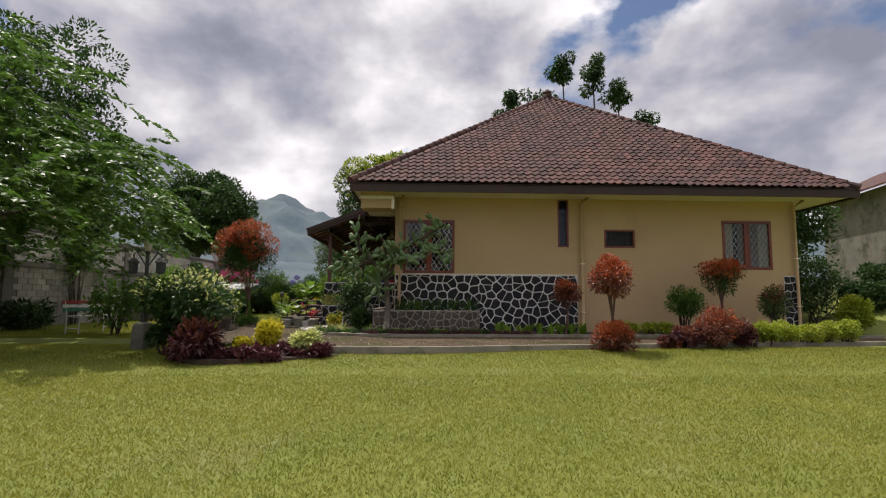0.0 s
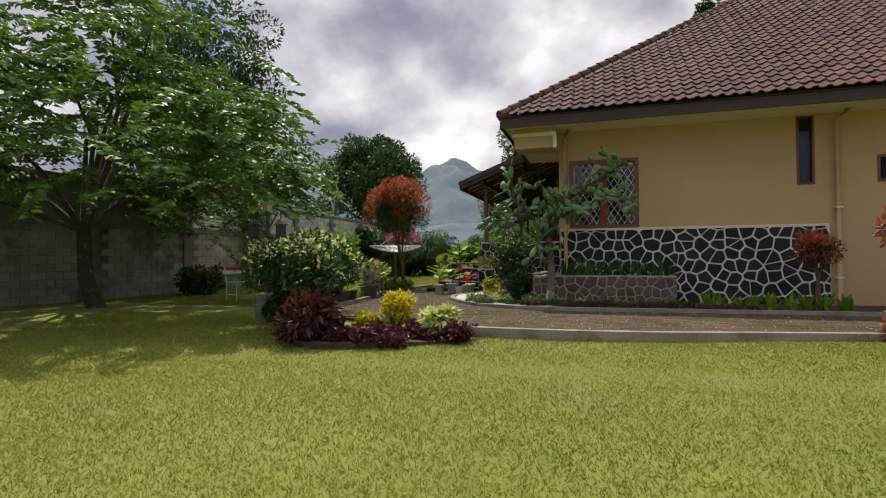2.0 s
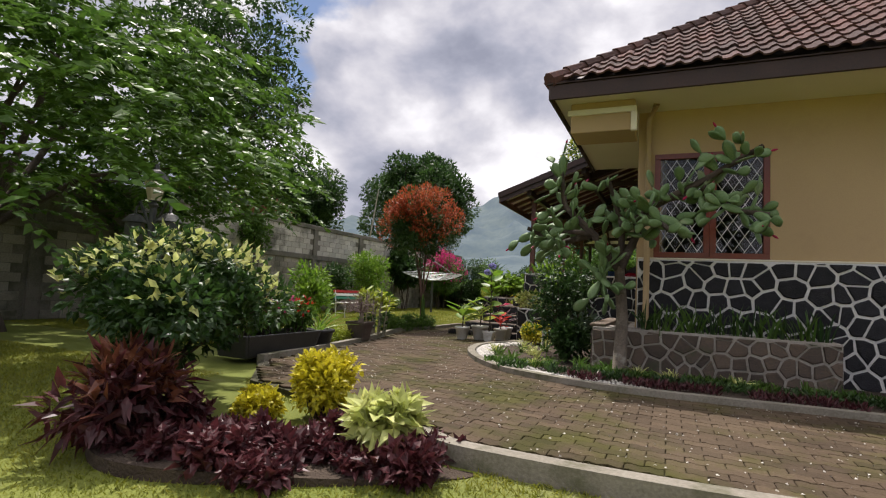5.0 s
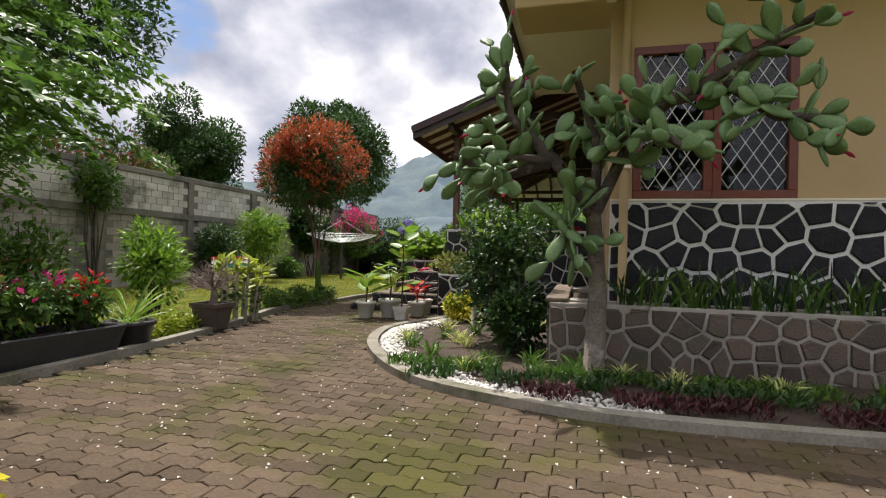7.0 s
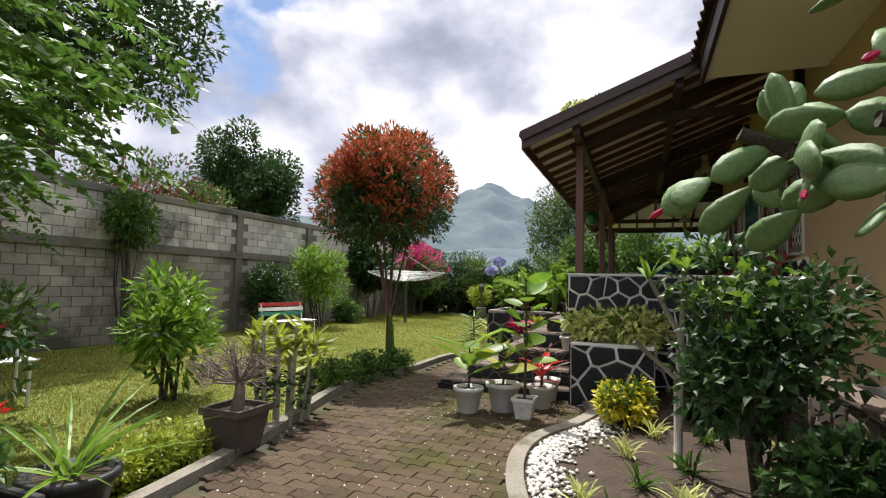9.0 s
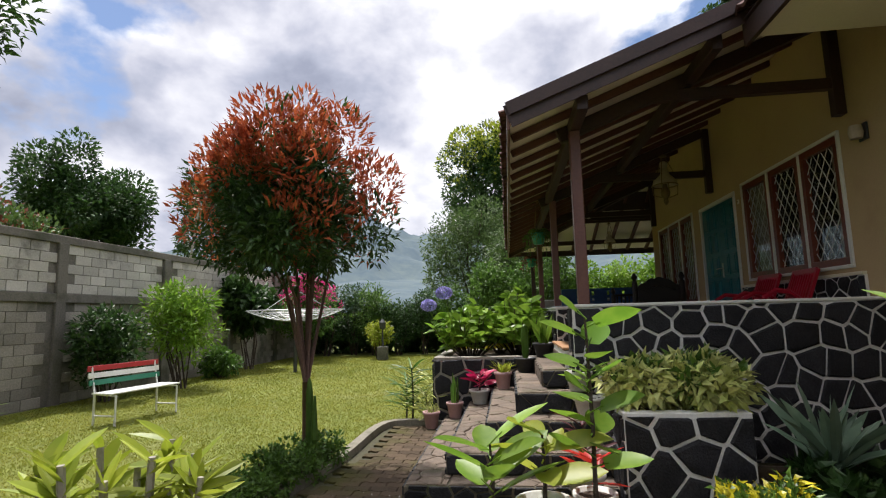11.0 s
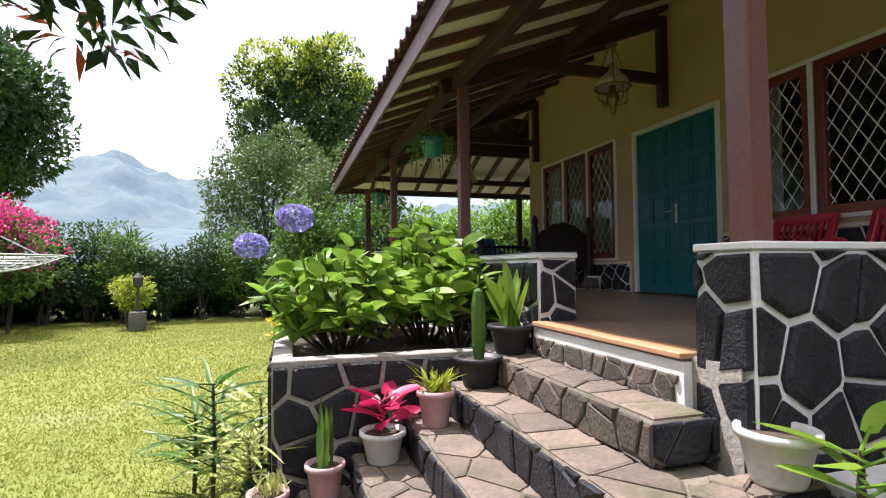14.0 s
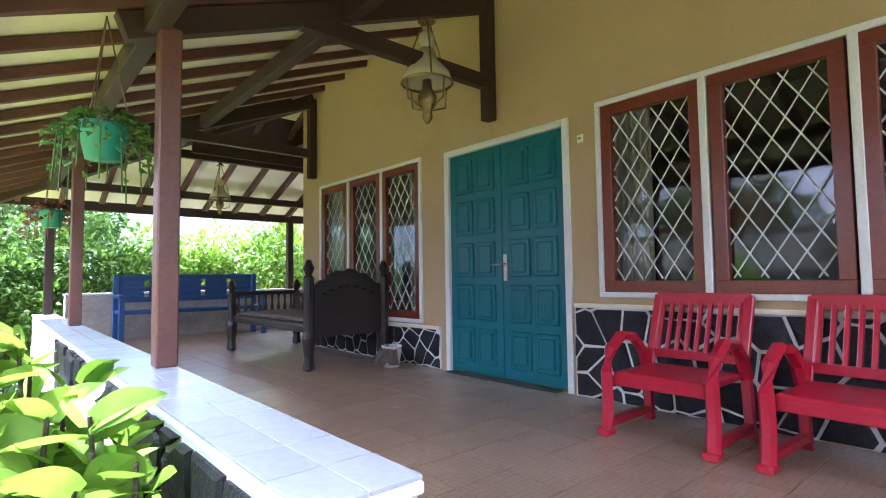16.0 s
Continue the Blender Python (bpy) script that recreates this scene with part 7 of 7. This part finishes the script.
for sx in (-0.2, 0.2):
    arm = part("arm", tube(bmesh.new(), [(0, 0, 1.62), (sx * 0.6, 0, 1.80), (sx, 0, 1.92), (sx * 1.25, 0, 1.86), (sx * 1.25, 0, 1.78)], 0.014, 6), M["iron"], lp, "curved iron arm", True)
    part("lantern", lathe(bmesh.new(), [(0.05, 1.50), (0.085, 1.52), (0.09, 1.70), (0.12, 1.71), (0.06, 1.78), (0.02, 1.80)], 6, (sx * 1.25, 0, 0)), M["iron"], arm)
tc_ = thing("column_cactus", "slim green column cactus against the red-tip tree's trunk", "cactus")
part("body", lathe(bmesh.new(), [(0.025, 0), (0.034, 0.1), (0.034, 0.75), (0.024, 0.85), (0.006, 0.9)], 8, (-5.87, 17.48, 0.6)), LEAF["mid"], tc_)
part("side_arm", tube(bmesh.new(), [(-5.83, 17.44, 0.85), (-5.79, 17.40, 0.98), (-5.79, 17.40, 1.35)], [0.03, 0.035, 0.012], 8), LEAF["mid"], tc_)
lp2 = thing("lamp_post", "small black lantern post on a block pedestal", "street lamp", at=(-8.3, 30.2, 0.6))
part("pedestal", box(-0.16, 0.16, -0.16, 0.16, 0, 0.45, 0.02), M["wall_old_and_shaded"], lp2, "grey block pedestal")
part("pole", lathe(bmesh.new(), [(0.05, 0.45), (0.03, 0.55), (0.03, 1.0), (0.10, 1.05), (0.12, 1.25), (0.03, 1.36)], 10), M["iron"], lp2)

dish = thing("satellite_dish", "old grey mesh satellite dish on a pole", "satellite dish", at=(-9.9, 26.7, 0.6))
part("pole", tube(bmesh.new(), [(0, 0, 0), (0, 0, 1.4)], 0.05, 10), M["iron"], dish)
bm = bmesh.new()
rings = []
for i in range(9):
    rr = 0.08 + 1.22 * i / 8
    rings.append([Vector((rr * math.cos(k * math.pi / 12), rr * math.sin(k * math.pi / 12), 1.38 + 0.30 * (rr / 1.3) ** 2)) for k in range(24)])
for i, ring in enumerate(rings):
    for k in range(24):
        tube(bm, [ring[k], ring[(k + 1) % 24]], 0.014 if i in (0, 8) else 0.008, 4, False)
        if i < 8:
            tube(bm, [ring[k], rings[i + 1][k]], 0.008, 4, False)
part("reflector", bm, M["mesh"], dish, "open mesh reflector bowl")
for k in range(3):
    a = k * 2.094
    part("strut", tube(bmesh.new(), [(1.1 * math.cos(a), 1.1 * math.sin(a), 1.62), (0, 0, 2.25)], 0.012, 5), M["mesh"], dish)
part("feed_horn", lathe(bmesh.new(), [(0.06, 2.2), (0.06, 2.35), (0.03, 2.38)], 10), M["iron"], dish)
an_ = thing("bamboo_pole", "thin leaning pale pole beyond the wall", "pole", at=(-15.0, 30.0, 0.4))
part("pole", tube(bmesh.new(), [(-0.8, 0, 0), (0.1, 0, 6.4)], [0.05, 0.03], 8), M["pale_bark"], an_)

# ---------------------------------------------------------------- distance
# the dark grey of walls and balcony paints in the shade on this house
nb = thing("neighbour_house", "two-storey house with a tiled roof, shade put into its grey walls", "house", at=(31.5, 29.0, 2.2), rz=-12)
part("wall", box(-3.5, 5, 0, 8, -0.4, 6.6, 0.02), M["wall_old_and_shaded"], nb)
bm = bmesh.new()
pr = [(-4.4, 6.5), (0.7, 9.0), (5.8, 6.5), (5.8, 6.38), (0.7, 8.86), (-4.4, 6.38)]
lo = [bm.verts.new((x, -1.0, z)) for x, z in pr]
hi_ = [bm.verts.new((x, 9.0, z)) for x, z in pr]
bm.faces.new(lo)
bm.faces.new(hi_[::-1])
for k in range(6):
    bm.faces.new((lo[k], hi_[k], hi_[(k + 1) % 6], lo[(k + 1) % 6]))
bmesh.ops.recalc_face_normals(bm, faces=bm.faces[:])
part("roof", bm, M["tile_rest"], nb, "red-brown tiled gable roof")
for x, z in ((-2.5, 4.2), (0.2, 4.2), (-2.5, 1.2), (0.2, 1.2)):
    wn_ = part("window", box(x, x + 1.5, -0.06, -0.003, z, z + 1.4, 0.01), M["red_frame"], nb)
    part("pane", box(x + 0.1, x + 1.4, -0.075, -0.062, z + 0.1, z + 1.3), M["glass"], wn_)
part("balcony", box(-3.6, 3.0, -1.2, -0.003, 3.1, 3.25, 0.02), M["wall_old_and_shaded"], nb)
for k in range(14):
    part("rail_bar", box(-3.55 + k * 0.5, -3.51 + k * 0.5, -1.18, -1.14, 3.25, 4.1), M["iron"], nb)
# hills: distance haze put into the material as bluish colour and a blue glow
hm = bpy.data.materials.new("hill_haze_glow")
hm.use_nodes = True
HN, HL = hm.node_tree.nodes, hm.node_tree.links
hb = HN["Principled BSDF"]
hb.inputs["Roughness"].default_value = 1.0
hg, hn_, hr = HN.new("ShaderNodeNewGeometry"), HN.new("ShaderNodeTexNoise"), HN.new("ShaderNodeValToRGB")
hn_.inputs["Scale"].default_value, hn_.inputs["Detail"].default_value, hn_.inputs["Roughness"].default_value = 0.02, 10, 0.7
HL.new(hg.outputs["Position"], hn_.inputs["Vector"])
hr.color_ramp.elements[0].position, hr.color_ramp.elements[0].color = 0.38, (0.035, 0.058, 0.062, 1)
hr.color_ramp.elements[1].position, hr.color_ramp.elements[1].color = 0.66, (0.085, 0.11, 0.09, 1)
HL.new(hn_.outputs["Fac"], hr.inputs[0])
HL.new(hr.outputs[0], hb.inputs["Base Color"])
# blue emission stands in for the air's haze; the hills are no light source
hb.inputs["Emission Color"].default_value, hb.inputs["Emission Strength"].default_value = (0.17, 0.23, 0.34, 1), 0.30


def hill(name, dist, depth, az0, az1, height, seed, label):
    """A ridge of hills: height is a function of the azimuth in degrees left of the y axis."""
    V, n, rows = [], 200, 26
    for j in range(rows):
        f = j / (rows - 1)
        for i in range(n):
            az = az0 + (az1 - az0) * i / (n - 1)
            d = dist + depth * f
            x, y = -d * math.sin(radians(az)), d * math.cos(radians(az))
            h = (dist + depth) * math.tan(radians(height(az))) * f ** 0.8
            h *= 1 + 0.16 * (noise.fractal(Vector((x * 0.012, y * 0.012, seed)), 0.8, 2.0, 7)) * (1.5 - 1.0 * f)
            V.append((x, y, h))
    F = np.array([(j * n + i, j * n + i + 1, (j + 1) * n + i + 1, (j + 1) * n + i) for j in range(rows - 1) for i in range(n - 1)])
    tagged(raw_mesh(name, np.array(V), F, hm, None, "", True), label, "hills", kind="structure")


def bumpy(az):
    return 6.9 + 2.8 * math.exp(-((az - 16) / 10) ** 2) + 1.4 * math.exp(-abs((az - 15.5) / 2.2) ** 1.5) + 1.2 * math.exp(-((az - 4) / 4.5) ** 2)


hill("backdrop_mountain", 900, 700, -40, 75, bumpy, 3, "forested mountain ridge with blue haze put into its colour")
hill("backdrop_foothill", 420, 300, -40, 75, lambda az: 3.2 + 1.0 * math.sin(az * 0.13), 7, "green foothills with scattered houses, haze put into their colour")

# ---------------------------------------------------------------- paving blocks
def paver_mesh():
    """A wavy-sided interlocking block."""
    L_, W_, a = 0.222, 0.110, 0.014
    xs = [k / 8 for k in range(9)]
    wig = [a * math.sin(4 * math.pi * x) * 0.9 for x in xs]
    lower = [(x * L_, w_) for x, w_ in zip(xs, wig)]
    upper = [(x * L_, W_ + w_) for x, w_ in zip(xs, wig)][::-1]
    poly = lower + upper
    c = Vector((L_ / 2, W_ / 2))
    bm = bmesh.new()
    sh = lambda p, f: c + (Vector(p) - c) * f
    lo = [bm.verts.new((*sh(p, 0.975), 0)) for p in poly]
    mi = [bm.verts.new((*sh(p, 0.975), 0.014)) for p in poly]
    hi = [bm.verts.new((*sh(p, 0.92), 0.018)) for p in poly]
    n = len(poly)
    for a_, b_ in ((lo, mi), (mi, hi)):
        for k in range(n):
            bm.faces.new((a_[k], a_[(k + 1) % n], b_[(k + 1) % n], b_[k]))
    bm.faces.new(hi)
    me = mesh_of("paving_block", bm)
    me.materials.append(M["paver"])
    return me


pm = paver_mesh()
bv = np.array([v.co[:] for v in pm.vertices])
quads = np.array([p.vertices[:] for p in pm.polygons if len(p.vertices) == 4])
topv = list([p for p in pm.polygons if len(p.vertices) > 4][0].vertices)
fan = np.array([(topv[k], topv[k + 1], topv[-k - 2], topv[-k - 1]) for k in range(len(topv) // 2 - 1)])
bf = np.concatenate([quads, fan])
V, F, near = [], [], 0
r = random.Random(2)
for j in range(105):
    for i in range(92):
        x, y = -6.2 + i * 0.222 + (0.111 if j % 2 else 0), 9.2 + j * 0.110
        cx, cy = x + 0.11, y + 0.055
        if not inside(PAVE, cx, cy) or inside(SOIL, cx, cy) or cx > 13:
            continue
        if cx > -4.8 and 16.93 < cy:
            continue
        if not (inside(PAVE, cx - 0.13, cy) and inside(PAVE, cx + 0.13, cy) and inside(PAVE, cx, cy - 0.08)):
            continue
        m = pose(x, y, 0.656 + r.uniform(-0.002, 0.003), r.uniform(-0.7, 0.7), r.uniform(-0.5, 0.5), r.uniform(-0.7, 0.7))
        if near < 300 and -3.6 < cx < 0.0 and 9.6 < cy < 12:
            ob = new("paving_block", pm)
            ob.parent, ob.matrix_basis = pave, m
            near += 1
        else:
            a = np.array(m)
            F.append(bf + len(V) * len(bv))
            V.append(bv @ a[:3, :3].T + a[:3, 3])
tagged(raw_mesh("paving_rest", np.concatenate(V), np.concatenate(F), M["paver_rest"], pave), kind="stuff")
# moss and small litter in the joints
n = 2600
P = np.stack([RNG.uniform(-5.5, 3.5, n), RNG.uniform(9.4, 17.0, n), np.full(n, 0.675)], 1)
P = np.array([p for p in P if inside(PAVE, p[0], p[1]) and not inside(SOIL, p[0], p[1])])
tagged(leaves("fallen_petals", P, np.stack([RNG.normal(size=len(P)), RNG.normal(size=len(P)), RNG.uniform(0, 0.1, len(P))], 1), 0.02, 0.014, M["pebble"], None), "small pale fallen petals on the paving", "litter", kind="stuff")

# ---------------------------------------------------------------- grass
def grass(name, x0, x1, y0, y1, n, h, w):
    P = np.stack([RNG.uniform(x0, x1, n), RNG.uniform(y0, y1, n)], 1)
    P = P[~(inside_all(PAVE, P) | inside_all(BED, P))]
    n = len(P)
    t = np.clip((P[:, 1] - 7.3) / 2.7, 0, 1)
    e = np.clip((P[:, 0] - 10) / 6, 0, 1) * np.clip((P[:, 1] - 6) / 8, 0, 1)
    z = 0.43 + 0.17 * t * t * (3 - 2 * t) + 1.6 * e * e * (3 - 2 * e)
    B = np.concatenate([P, z[:, None] - 0.003], 1)
    a = RNG.uniform(0, 6.283, n)
    s = np.stack([np.cos(a), np.sin(a), 0 * a], 1) * w * RNG.uniform(0.6, 1.3, (n, 1))
    lean = np.concatenate([RNG.normal(size=(n, 2)) * 0.75, np.ones((n, 1))], 1) * h * RNG.uniform(0.5, 1.3, (n, 1))
    V = np.stack([B - s, B + s, B + lean], 1).reshape(-1, 3)
    F = np.arange(3 * n).reshape(-1, 3)
    tagged(raw_mesh(name, V, F, M["grass"], None), "short mown green grass blades of the lawn", "grass", kind="stuff")


grass("lawn_grass", -5, 7, 0.8, 5.2, 210000, 0.026, 0.0045)
grass("lawn_grass", -9, 11, 5.2, 10.5, 290000, 0.029, 0.0055)
grass("lawn_grass", -12.2, -4.8, 12, 22, 200000, 0.024, 0.006)
grass("lawn_grass", -12.2, -4, 22, 32, 110000, 0.026, 0.009)
